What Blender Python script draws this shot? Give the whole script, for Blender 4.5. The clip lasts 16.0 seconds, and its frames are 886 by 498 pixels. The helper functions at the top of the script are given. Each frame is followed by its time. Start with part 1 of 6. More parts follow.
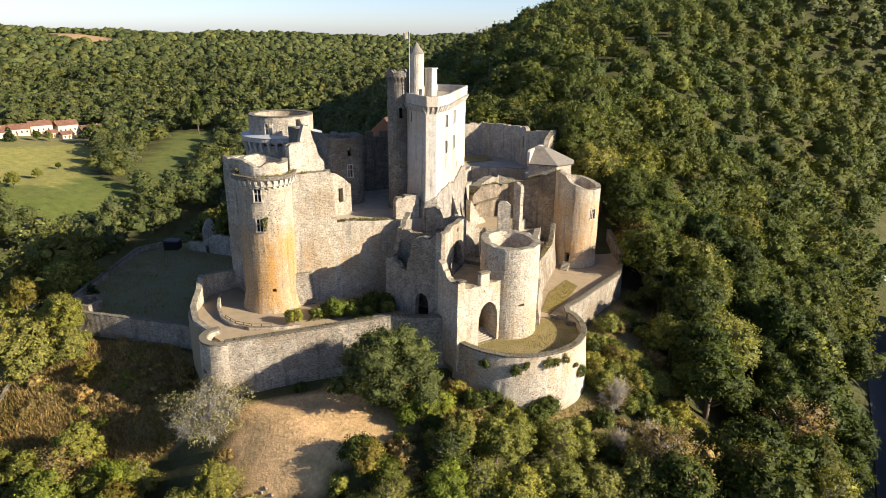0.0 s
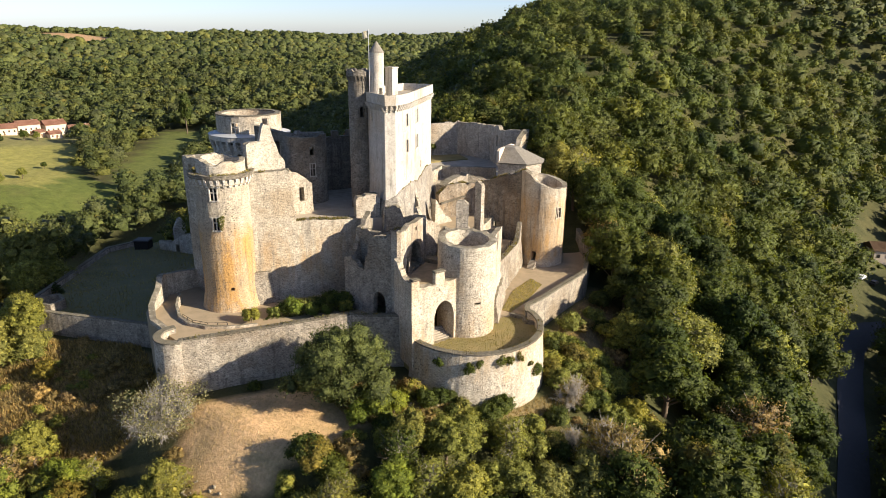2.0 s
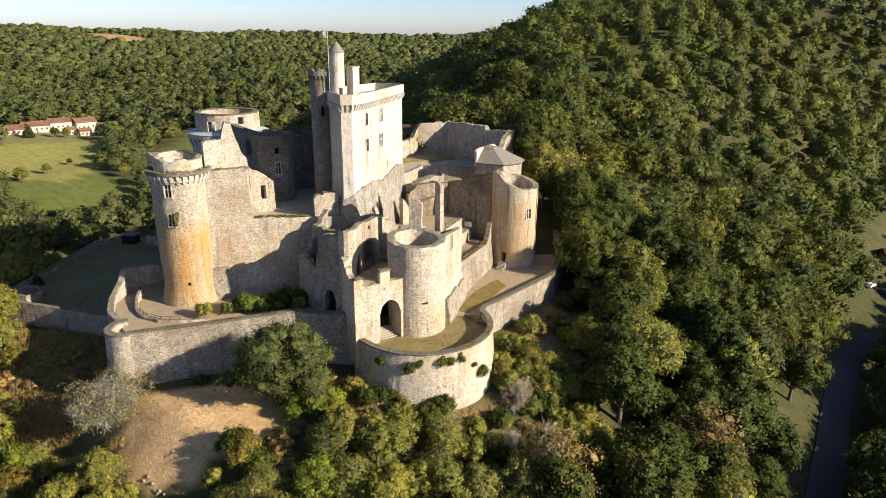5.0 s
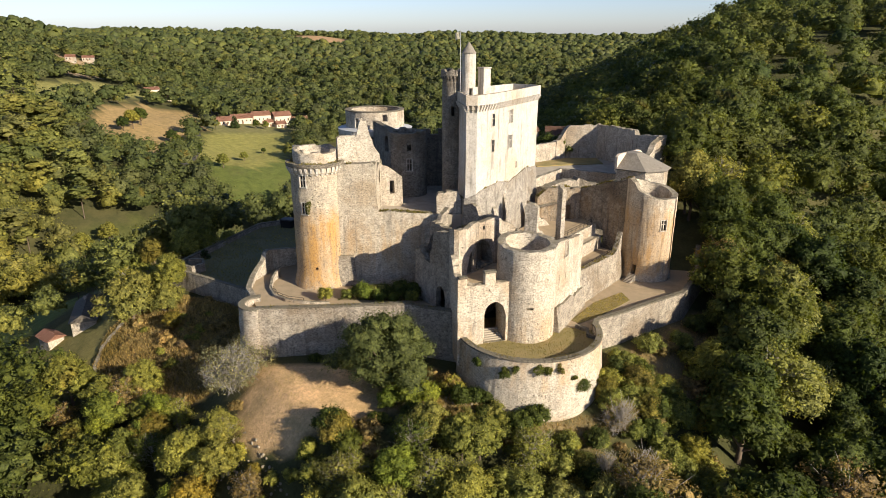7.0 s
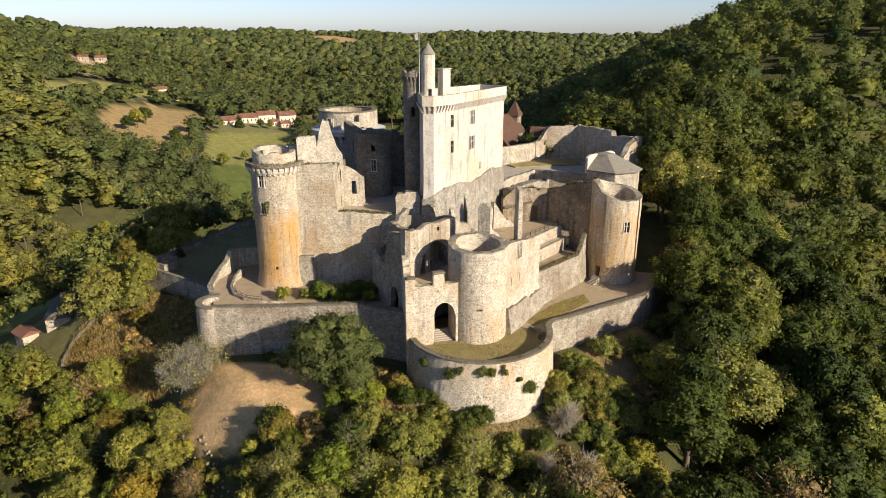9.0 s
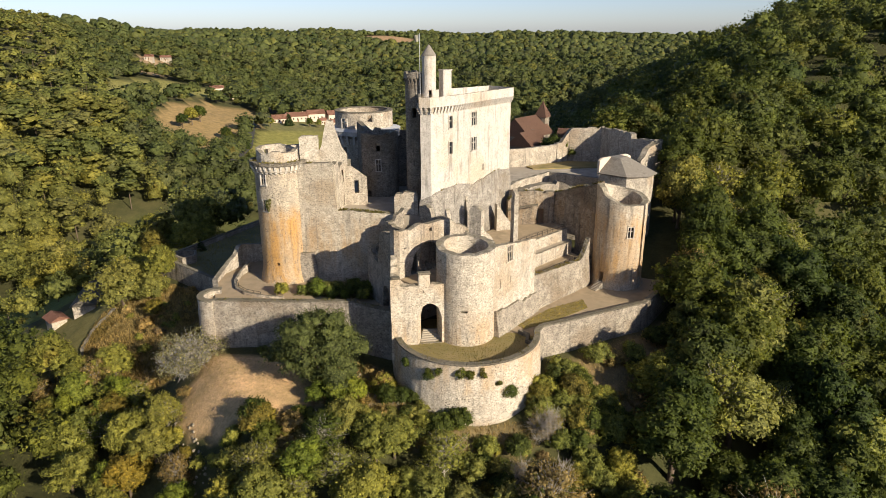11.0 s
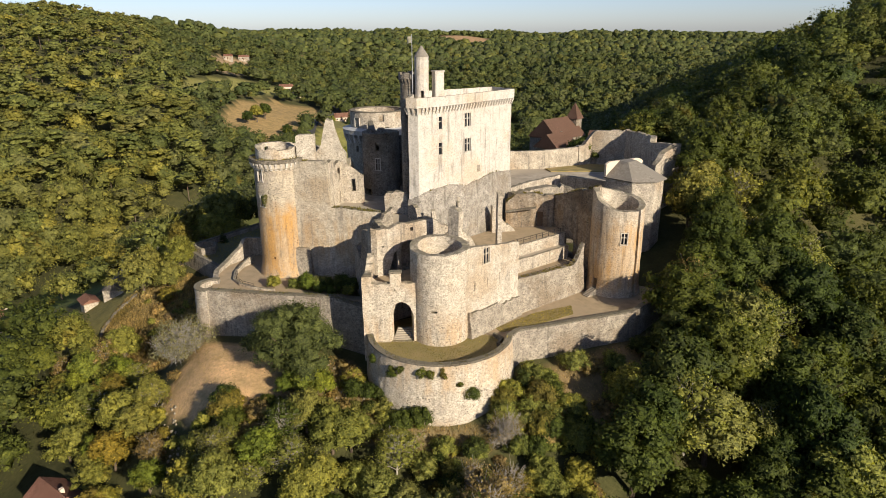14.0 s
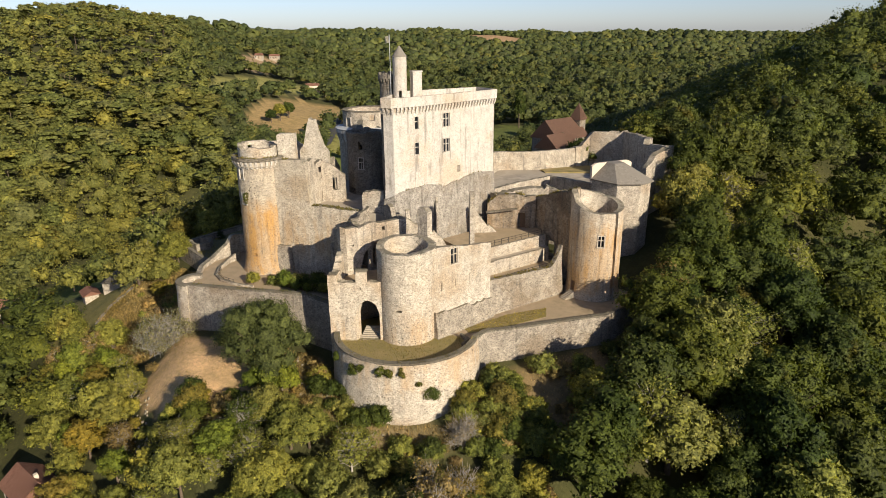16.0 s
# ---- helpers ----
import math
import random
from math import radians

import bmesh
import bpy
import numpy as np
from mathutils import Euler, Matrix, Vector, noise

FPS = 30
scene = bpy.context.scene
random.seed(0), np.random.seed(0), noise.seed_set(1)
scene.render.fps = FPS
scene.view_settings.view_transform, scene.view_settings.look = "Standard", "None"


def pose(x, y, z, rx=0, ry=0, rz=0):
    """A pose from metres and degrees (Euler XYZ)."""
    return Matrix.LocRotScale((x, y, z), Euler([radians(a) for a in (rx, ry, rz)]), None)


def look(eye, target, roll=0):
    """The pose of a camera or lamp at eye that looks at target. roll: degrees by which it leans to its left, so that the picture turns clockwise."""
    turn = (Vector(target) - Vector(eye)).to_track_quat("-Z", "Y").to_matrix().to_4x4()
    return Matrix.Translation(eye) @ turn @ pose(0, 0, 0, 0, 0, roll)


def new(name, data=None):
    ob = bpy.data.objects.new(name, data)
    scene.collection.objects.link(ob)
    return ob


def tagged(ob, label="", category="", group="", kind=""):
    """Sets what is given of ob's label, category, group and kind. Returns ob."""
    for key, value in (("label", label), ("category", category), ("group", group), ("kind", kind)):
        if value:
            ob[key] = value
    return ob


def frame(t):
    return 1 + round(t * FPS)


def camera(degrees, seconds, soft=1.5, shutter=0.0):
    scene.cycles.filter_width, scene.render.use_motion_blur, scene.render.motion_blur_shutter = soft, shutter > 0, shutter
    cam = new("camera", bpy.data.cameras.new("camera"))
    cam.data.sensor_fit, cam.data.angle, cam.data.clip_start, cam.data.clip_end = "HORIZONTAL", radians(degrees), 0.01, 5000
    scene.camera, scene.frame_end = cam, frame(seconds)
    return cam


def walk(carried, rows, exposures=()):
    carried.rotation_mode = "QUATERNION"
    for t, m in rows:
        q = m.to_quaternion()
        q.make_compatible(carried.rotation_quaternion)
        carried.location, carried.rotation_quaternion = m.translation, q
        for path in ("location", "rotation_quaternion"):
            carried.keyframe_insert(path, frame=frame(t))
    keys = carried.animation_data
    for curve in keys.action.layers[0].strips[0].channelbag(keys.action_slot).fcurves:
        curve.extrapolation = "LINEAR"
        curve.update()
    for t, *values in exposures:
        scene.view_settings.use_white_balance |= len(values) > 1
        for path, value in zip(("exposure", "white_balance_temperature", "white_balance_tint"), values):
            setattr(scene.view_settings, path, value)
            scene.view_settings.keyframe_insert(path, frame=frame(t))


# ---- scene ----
cam = camera(69.1, 16.0, soft=0.8)
METRES, EYE, TILT, LEAN, TURN = 80.0, 60.0, 0.0, 0.0, 30.7
ROWS = [
    (0.0, 0.0, 0.0, 0.0, 0.23, -18.55, -0.68),
    (0.5, 0.0177, -0.0005, 0.0001, -0.89, -18.55, -0.72),
    (1.0, 0.0371, -0.0012, -0.0, -1.17, -18.56, -0.72),
    (1.5, 0.0592, -0.0017, 0.0001, -0.12, -18.58, -0.68),
    (2.0, 0.0848, -0.002, 0.0002, 0.05, -18.6, -0.67),
    (2.5, 0.1112, -0.002, 0.0001, 0.77, -18.6, -0.65),
    (3.0, 0.1402, -0.0019, 0.0003, 1.04, -18.61, -0.63),
    (5.5, 0.2929, 0.0062, 0.0023, 5.64, -18.66, -0.49),
    (6.0, 0.3222, 0.0123, 0.0029, 15.42, -18.68, -0.2),
    (6.5, 0.3551, 0.0249, 0.003, 19.32, -18.7, -0.05),
    (7.0, 0.3841, 0.0349, 0.0035, 19.29, -18.71, -0.04),
    (7.5, 0.4141, 0.0451, 0.0044, 19.28, -18.73, -0.06),
    (8.0, 0.4455, 0.0552, 0.0048, 19.26, -18.73, -0.04),
    (8.5, 0.4772, 0.0663, 0.0059, 20.78, -18.73, 0.02),
    (9.0, 0.5093, 0.0778, 0.0066, 20.76, -18.74, 0.03),
    (9.5, 0.5412, 0.0901, 0.0076, 22.2, -18.75, 0.08),
    (12.0, 0.6983, 0.1587, 0.0114, 27.21, -18.76, 0.23),
    (12.5, 0.7276, 0.1734, 0.0122, 27.88, -18.77, 0.24),
    (13.0, 0.7591, 0.1903, 0.0122, 28.55, -18.77, 0.25),
    (13.5, 0.7892, 0.2063, 0.0122, 28.56, -18.79, 0.24),
    (14.0, 0.8181, 0.2246, 0.0121, 32.93, -18.74, 0.38),
    (14.5, 0.8469, 0.2433, 0.0119, 32.96, -18.76, 0.36),
    (15.0, 0.8746, 0.2611, 0.012, 33.17, -18.77, 0.34),
    (15.5, 0.9038, 0.2816, 0.0121, 34.71, -18.76, 0.38),
    (16.0, 0.9307, 0.3006, 0.0126, 36.06, -18.76, 0.4),
]
walk(cam, [(t, pose(0, 0, EYE, TILT, LEAN, TURN) @ pose(METRES * x, METRES * y, METRES * z, 90 + pitch, roll, yaw)) for t, x, y, z, yaw, pitch, roll in ROWS],
     exposures=[(0.0, 1.17), (3.0, 1.12), (7.0, 0.88), (9.5, 0.76), (12.5, 0.64), (16.0, 0.56)])

# ---------------------------------------------------------------- world, sun
SUN_TO = Vector((0.977, 0.21, 0.43)).normalized()
world = bpy.data.worlds.new("sky")
scene.world = world
world.use_nodes = True
wn = world.node_tree
sky = wn.nodes.new("ShaderNodeTexSky")
sky.sky_type = "NISHITA"
sky.sun_disc = False
sky.sun_elevation = math.asin(SUN_TO.z)
sky.sun_rotation = math.atan2(SUN_TO.x, SUN_TO.y)
sky.dust_density = 0.5
sky.air_density = 0.75
sky.ozone_density = 3.0
tint = wn.nodes.new("ShaderNodeMix")
tint.data_type, tint.blend_type = "RGBA", "MULTIPLY"
tint.inputs[0].default_value = 1.0
tint.inputs[7].default_value = (1.05, 0.975, 1.06, 1)
wn.links.new(sky.outputs[0], tint.inputs[6])
wn.links.new(tint.outputs[2], wn.nodes["Background"].inputs[0])
wn.nodes["Background"].inputs[1].default_value = 0.082
sun = new("sun", bpy.data.lights.new("sun", "SUN"))
sun.data.energy = 5.0
sun.data.angle = radians(0.55)
sun.data.color = (1.0, 0.885, 0.73)
sun.matrix_world = look(SUN_TO * 300, (0, 0, 0))


# ---------------------------------------------------------------- materials
def nodes_of(name, rough=0.9):
    m = bpy.data.materials.new(name)
    m.use_nodes = True
    nt = m.node_tree
    b = nt.nodes["Principled BSDF"]
    b.inputs["Roughness"].default_value = rough
    b.inputs["Specular IOR Level"].default_value = 0.2
    return m, nt, b


def add(nt, kind, **inputs):
    n = nt.nodes.new(kind)
    for k, v in inputs.items():
        n.inputs[k.replace("_", " ")].default_value = v
    return n


def noise_of(nt, vec, scale, detail=4.0, rough=0.6):
    n = add(nt, "ShaderNodeTexNoise", Scale=scale, Detail=detail, Roughness=rough)
    if vec:
        nt.links.new(vec, n.inputs["Vector"])
    return n.outputs["Fac"]


def ramp(nt, fac, *stops):
    r = nt.nodes.new("ShaderNodeValToRGB")
    e = r.color_ramp.elements
    while len(e) < len(stops):
        e.new(0.5)
    for el, (p, c) in zip(e, stops):
        el.position = p
        el.color = (*c, 1) if len(c) == 3 else c
    nt.links.new(fac, r.inputs[0])
    return r.outputs[0]


def mix(nt, fac, a, b, mode="MIX"):
    n = nt.nodes.new("ShaderNodeMix")
    n.data_type = "RGBA"
    n.blend_type = mode
    for sock, v in ((n.inputs[0], fac), (n.inputs[6], a), (n.inputs[7], b)):
        if isinstance(v, (int, float)):
            sock.default_value = v
        elif isinstance(v, tuple):
            sock.default_value = (*v, 1)
        else:
            nt.links.new(v, sock)
    return n.outputs[2]


def maths(nt, op, a, b=None, clamp=False):
    n = nt.nodes.new("ShaderNodeMath")
    n.operation = op
    n.use_clamp = clamp
    for i, v in enumerate((a, b)):
        if isinstance(v, (int, float)):
            n.inputs[i].default_value = v
        elif v is not None:
            nt.links.new(v, n.inputs[i])
    return n.outputs[0]


def span(nt, v, a, b, c=0.0, d=1.0):
    n = nt.nodes.new("ShaderNodeMapRange")
    n.interpolation_type = "SMOOTHSTEP"
    nt.links.new(v, n.inputs[0])
    for i, k in enumerate((a, b, c, d)):
        n.inputs[i + 1].default_value = k
    return n.outputs[0]


def bump(nt, b, height, strength=0.5, dist=0.05):
    n = add(nt, "ShaderNodeBump", Strength=strength, Distance=dist)
    nt.links.new(height, n.inputs["Height"])
    nt.links.new(n.outputs[0], b.inputs["Normal"])


WHITE, BLACK = (1, 1, 1), (0, 0, 0)


def stone(name, light, dark, orange=None, streaks=0.5, courses=0.6, pits=0.0, course=(0.52, 0.28), stains=0.42, grain=0.62):
    """Weathered limestone masonry: courses, blotches, dark run-off streaks, warm lichen between two heights."""
    m, nt, b = nodes_of(name, 0.92)
    geo = nt.nodes.new("ShaderNodeNewGeometry")
    pos = geo.outputs["Position"]
    uv = nt.nodes.new("ShaderNodeUVMap").outputs[0]
    big = noise_of(nt, pos, 0.13, 4)
    mid = noise_of(nt, pos, 0.8, 6, 0.65)
    fine = noise_of(nt, pos, 5.0, 5, 0.7)
    base = ramp(nt, mid, (0.3, dark), (0.62, light))
    base = mix(nt, span(nt, big, 0.45, 0.68), base, tuple(c * f for c, f in zip(dark, (1.12, 1.02, 0.9))))
    bk = add(nt, "ShaderNodeTexBrick", Scale=1.0)
    bk.inputs["Mortar Size"].default_value = 0.022
    bk.inputs["Mortar Smooth"].default_value = 0.4
    bk.inputs["Brick Width"].default_value, bk.inputs["Row Height"].default_value = course
    bk.inputs["Color1"].default_value = (0.64, 0.63, 0.61, 1)
    bk.inputs["Color2"].default_value = (1, 1, 1, 1)
    bk.inputs["Mortar"].default_value = (0.56, 0.53, 0.48, 1)
    wob = nt.nodes.new("ShaderNodeVectorMath")
    wob.operation = "MULTIPLY_ADD"
    wn_ = add(nt, "ShaderNodeTexNoise", Scale=1.6, Detail=2.0)
    nt.links.new(pos, wn_.inputs["Vector"])
    nt.links.new(wn_.outputs["Color"], wob.inputs[0])
    wob.inputs[1].default_value = (0.4, 0.3, 0)
    nt.links.new(uv, wob.inputs[2])
    nt.links.new(wob.outputs[0], bk.inputs["Vector"])
    base = mix(nt, courses, base, bk.outputs["Color"], "MULTIPLY")
    cell = nt.nodes.new("ShaderNodeMapping")
    cell.inputs["Scale"].default_value = (3.6, 3.6, 6.0)
    nt.links.new(pos, cell.inputs[0])
    vr = add(nt, "ShaderNodeTexVoronoi", Scale=1.0)
    nt.links.new(cell.outputs[0], vr.inputs["Vector"])
    vs = nt.nodes.new("ShaderNodeSeparateColor")
    nt.links.new(vr.outputs["Color"], vs.inputs[0])
    base = mix(nt, min(1.0, grain * 0.65 + courses * 0.7), base, ramp(nt, vs.outputs[0], (0.0, (0.5, 0.49, 0.47)), (0.16, (0.84, 0.84, 0.83)), (1.0, (1.14, 1.13, 1.11))), "MULTIPLY")
    sep = nt.nodes.new("ShaderNodeSeparateXYZ")
    nt.links.new(pos, sep.inputs[0])
    if orange:
        z0, z1, z2, z3, amount = orange
        zz = maths(nt, "ADD", sep.outputs[2], maths(nt, "MULTIPLY", maths(nt, "SUBTRACT", mid, 0.5), 7.0))
        mask = maths(nt, "MULTIPLY", span(nt, zz, z0, z1), span(nt, zz, z2, z3, 1.0, 0.0))
        run = nt.nodes.new("ShaderNodeMapping")
        run.inputs["Scale"].default_value = (1.0, 1.0, 0.16)
        nt.links.new(pos, run.inputs[0])
        mask = maths(nt, "MULTIPLY", mask, span(nt, noise_of(nt, run.outputs[0], 0.55, 5, 0.65), 0.4, 0.64, max(0.0, amount - 0.55), amount))
        base = mix(nt, mask, base, (0.50, 0.285, 0.095))
    if streaks:
        st = nt.nodes.new("ShaderNodeMapping")
        st.inputs["Scale"].default_value = (1.1, 1.1, 0.09)
        nt.links.new(pos, st.inputs[0])
        s = noise_of(nt, st.outputs[0], 1.0, 4, 0.6)
        base = mix(nt, span(nt, s, 0.52, 0.72, 0.0, streaks), base, (0.10, 0.09, 0.075))
    tall = nt.nodes.new("ShaderNodeMapping")
    tall.inputs["Scale"].default_value = (1.0, 1.0, 0.42)
    nt.links.new(pos, tall.inputs[0])
    patch = noise_of(nt, tall.outputs[0], 0.5, 6, 0.72)
    base = mix(nt, span(nt, patch, 0.55, 0.72, 0.0, stains), base, (0.13, 0.12, 0.10))
    if pits:
        vo = add(nt, "ShaderNodeTexVoronoi", Scale=2.1)
        nt.links.new(pos, vo.inputs["Vector"])
        zone = span(nt, noise_of(nt, pos, 0.2, 2), 0.55, 0.64)
        hole = maths(nt, "MULTIPLY", span(nt, vo.outputs["Distance"], 0.2, 0.33, 1.0, 0.0), zone)
        base = mix(nt, maths(nt, "MULTIPLY", hole, pits), base, (0.07, 0.055, 0.035))
    gaps = nt.nodes.new("ShaderNodeMapping")
    gaps.inputs["Scale"].default_value = (1.0, 1.0, 1.6)
    nt.links.new(pos, gaps.inputs[0])
    base = mix(nt, span(nt, noise_of(nt, gaps.outputs[0], 2.6, 2, 0.55), 0.58, 0.68, 0.0, grain), base, tuple(c * 0.42 for c in dark))
    nz = nt.nodes.new("ShaderNodeSeparateXYZ")
    nt.links.new(geo.outputs["True Normal"], nz.inputs[0])
    moss = maths(nt, "MULTIPLY", span(nt, nz.outputs[2], 0.35, 0.8), span(nt, noise_of(nt, pos, 0.9, 4), 0.3, 0.6, 0.35, 0.9))
    base = mix(nt, moss, base, (0.17, 0.15, 0.10))
    base = mix(nt, grain, base, ramp(nt, fine, (0.32, (0.42, 0.41, 0.4)), (0.52, (0.95, 0.95, 0.95)), (0.7, (1.15, 1.14, 1.12))), "MULTIPLY")
    nt.links.new(base, b.inputs["Base Color"])
    h = maths(nt, "ADD", maths(nt, "MULTIPLY", fine, 0.7), maths(nt, "MULTIPLY", bk.outputs["Fac"], -0.5 * courses))
    bump(nt, b, maths(nt, "ADD", h, maths(nt, "MULTIPLY", mid, 0.8)), 0.85, 0.16)
    return m


LIME, GREY = (0.65, 0.57, 0.445), (0.40, 0.35, 0.28)
M_WALL = stone("limestone_masonry", LIME, GREY, streaks=0.5, courses=0.5, stains=0.6)
# Weathered grey stone, with the shade on these walls darkened into its colour.
M_OLDSHADE = stone("weathered_shaded_masonry", (0.36, 0.32, 0.26), (0.19, 0.17, 0.14), streaks=0.55, courses=0.6, stains=0.6, course=(0.42, 0.24))
M_HALL = stone("hall_masonry", (0.64, 0.56, 0.43), (0.45, 0.395, 0.305), orange=(15, 19, 24, 29, 0.4), streaks=0.4, courses=0.5, stains=0.35)
M_TOWER = stone("limestone_orange_lichen", (0.58, 0.495, 0.36), GREY, orange=(13, 16, 26, 31, 1.0), streaks=0.3, pits=0.9, courses=0.4)
M_RTOWER = stone("limestone_ochre_streaks", (0.66, 0.58, 0.45), (0.47, 0.41, 0.32), orange=(12, 15, 25, 29, 0.75), streaks=0.45, pits=0.2, courses=0.35)
M_GATE = stone("limestone_ochre_foot", (0.70, 0.62, 0.485), (0.50, 0.435, 0.34), orange=(8, 10, 14.5, 18, 0.4), streaks=0.22, pits=0.7, courses=0.45)
M_PALE = stone("pale_rough_masonry", (0.67, 0.60, 0.48), (0.46, 0.405, 0.32), streaks=0.18, courses=0.4)
M_KEEP = stone("pale_limestone_ashlar", (0.60, 0.555, 0.475), (0.47, 0.43, 0.365), streaks=0.5, courses=0.16, stains=0.4, grain=0.34)
M_RUBBLE = stone("grey_rubble_masonry", (0.52, 0.455, 0.355), (0.28, 0.245, 0.195), streaks=0.35, courses=0.65, stains=0.55, course=(0.42, 0.24))
M_CURTAIN = stone("grey_curtain_masonry", (0.53, 0.465, 0.365), (0.29, 0.255, 0.205), streaks=0.6, courses=0.6, stains=0.6, course=(0.42, 0.24))
M_PLASTER = stone("worn_grey_plaster", (0.45, 0.41, 0.345), (0.25, 0.225, 0.185), streaks=0.65, courses=0.4, stains=0.75)
M_SIDE = stone("brown_streaked_rubble", (0.46, 0.39, 0.295), (0.19, 0.16, 0.125), orange=(15, 19, 25, 30, 0.3), streaks=0.7, courses=0.6, stains=0.7, course=(0.42, 0.24))
M_COPING = stone("lichened_coping", (0.33, 0.29, 0.22), (0.15, 0.135, 0.11), streaks=0.0, courses=0.85, course=(0.5, 0.4))


def plain(name, light, dark, scale=1.5, rough=0.9, relief=0.3):
    m, nt, b = nodes_of(name, rough)
    pos = nt.nodes.new("ShaderNodeNewGeometry").outputs["Position"]
    n1, n2 = noise_of(nt, pos, scale, 5, 0.65), noise_of(nt, pos, scale * 0.12, 3)
    c = mix(nt, span(nt, n2, 0.35, 0.65), ramp(nt, n1, (0.3, dark), (0.68, light)), tuple((a + d) / 2 for a, d in zip(light, dark)))
    nt.links.new(c, b.inputs["Base Color"])
    bump(nt, b, n1, relief, 0.08)
    return m


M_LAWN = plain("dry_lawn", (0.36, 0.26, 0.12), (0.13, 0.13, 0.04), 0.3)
# Worn turf for the lower ward, its shade put into the darker colours.
M_SHADELAWN = plain("worn_shaded_lawn", (0.24, 0.20, 0.10), (0.10, 0.105, 0.04), 0.22)
M_EARTH = plain("packed_earth", (0.42, 0.32, 0.20), (0.22, 0.175, 0.105), 0.5)
M_PAVE = plain("court_gravel", (0.46, 0.40, 0.305), (0.24, 0.205, 0.15), 0.5)
M_SCREE = plain("rubble_slope", (0.36, 0.30, 0.2), (0.16, 0.135, 0.09), 1.2, relief=0.9)
M_TILE = plain("brown_tiles", (0.27, 0.155, 0.105), (0.14, 0.085, 0.06), 2.2)
M_TERRA = plain("terracotta_tiles", (0.42, 0.22, 0.145), (0.27, 0.14, 0.09), 1.2)
M_STONEROOF = plain("stone_slab_roof", (0.27, 0.24, 0.19), (0.14, 0.125, 0.10), 2.0, relief=0.8)
M_RENDER = plain("lime_render", (0.68, 0.56, 0.42), (0.52, 0.42, 0.31), 0.6)
M_WOOD = plain("weathered_oak", (0.20, 0.125, 0.07), (0.11, 0.07, 0.04), 3.0)
M_LEAD = plain("pale_lead_roof", (0.46, 0.46, 0.44), (0.32, 0.325, 0.32), 0.7, 0.6)
M_BARK = plain("bark", (0.17, 0.125, 0.085), (0.08, 0.06, 0.042), 4.0)
M_DEADWOOD = plain("grey_twigs", (0.44, 0.40, 0.34), (0.27, 0.24, 0.20), 4.0)
M_ROAD = plain("asphalt", (0.075, 0.072, 0.07), (0.05, 0.049, 0.048), 1.5)
M_RAIL = plain("dark_iron", (0.05, 0.045, 0.04), (0.03, 0.028, 0.025), 3.0, 0.6)
M_DARK = plain("dark_interior", (0.03, 0.026, 0.022), (0.02, 0.018, 0.015), 2.0)
# Near-black fill: glass in the keep, painted room shade in the ruined windows.
M_PANE, _nt, _b = nodes_of("dark_glass_and_room_shade", 0.5)
_b.inputs["Base Color"].default_value = (0.012, 0.013, 0.015, 1)
_b.inputs["Specular IOR Level"].default_value = 0.1
M_FLAG = plain("flag_cloth", (0.72, 0.66, 0.5), (0.55, 0.5, 0.36), 1.0)


def foliage(name, low, high, autumn=(0.16, 0.115, 0.02), share=0.12, yellow=0.25):
    """Leaves: hue by tree and by leaf, some light through them."""
    m, nt, b = nodes_of(name, 0.6)
    geo = nt.nodes.new("ShaderNodeNewGeometry")
    pos = geo.outputs["Position"]
    own = nt.nodes.new("ShaderNodeAttribute")
    own.attribute_name = "tint"
    tree = maths(nt, "FRACT", maths(nt, "ADD", own.outputs["Fac"], nt.nodes.new("ShaderNodeObjectInfo").outputs["Random"]))
    mid = tuple((a + c) / 2 for a, c in zip(low, high))
    grey = tuple(a * f for a, f in zip(mid, (1.12, 1.02, 1.3)))
    warm = tuple(a * f for a, f in zip(high, (1.2, 1.06, 0.85)))
    c = ramp(nt, tree, (0.0, low), (0.2, mid), (0.38, high), (0.5, mid), (0.64, grey), (0.78, mid), (0.9, warm), (1.0, low))
    stand = noise_of(nt, pos, 0.017, 2, 0.5)
    c = mix(nt, span(nt, stand, 0.45, 0.65, 0.0, yellow), c, tuple(a * f for a, f in zip(high, (1.55, 1.15, 0.7))))
    c = mix(nt, span(nt, noise_of(nt, pos, 0.11, 1.0), 0.66 - share, 0.76, 0.0, 0.6), c, autumn)
    isl = geo.outputs["Random Per Island"]
    c = mix(nt, 0.6, c, ramp(nt, isl, (0.0, (0.42, 0.46, 0.36)), (0.7, (1.1, 1.1, 1.0)), (1.0, (1.75, 1.65, 1.3))), "MULTIPLY")
    c = mix(nt, 0.55, c, ramp(nt, noise_of(nt, pos, 0.75, 3.0, 0.65), (0.36, (0.5, 0.53, 0.48)), (0.64, (1.4, 1.36, 1.2))), "MULTIPLY")
    sprig = noise_of(nt, pos, 2.4, 3.0, 0.7)
    c = mix(nt, 0.75, c, ramp(nt, sprig, (0.34, (0.42, 0.45, 0.4)), (0.5, (0.95, 0.95, 0.95)), (0.66, (1.5, 1.45, 1.2))), "MULTIPLY")
    nt.links.new(c, b.inputs["Base Color"])
    b.inputs["Specular IOR Level"].default_value = 0.18
    bump(nt, b, sprig, 0.9, 0.25)
    tr = nt.nodes.new("ShaderNodeBsdfTranslucent")
    nt.links.new(mix(nt, 1.0, c, (1.5, 1.45, 0.6), "MULTIPLY"), tr.inputs[0])
    ms = nt.nodes.new("ShaderNodeMixShader")
    ms.inputs[0].default_value = 0.28
    nt.links.new(b.outputs[0], ms.inputs[1])
    nt.links.new(tr.outputs[0], ms.inputs[2])
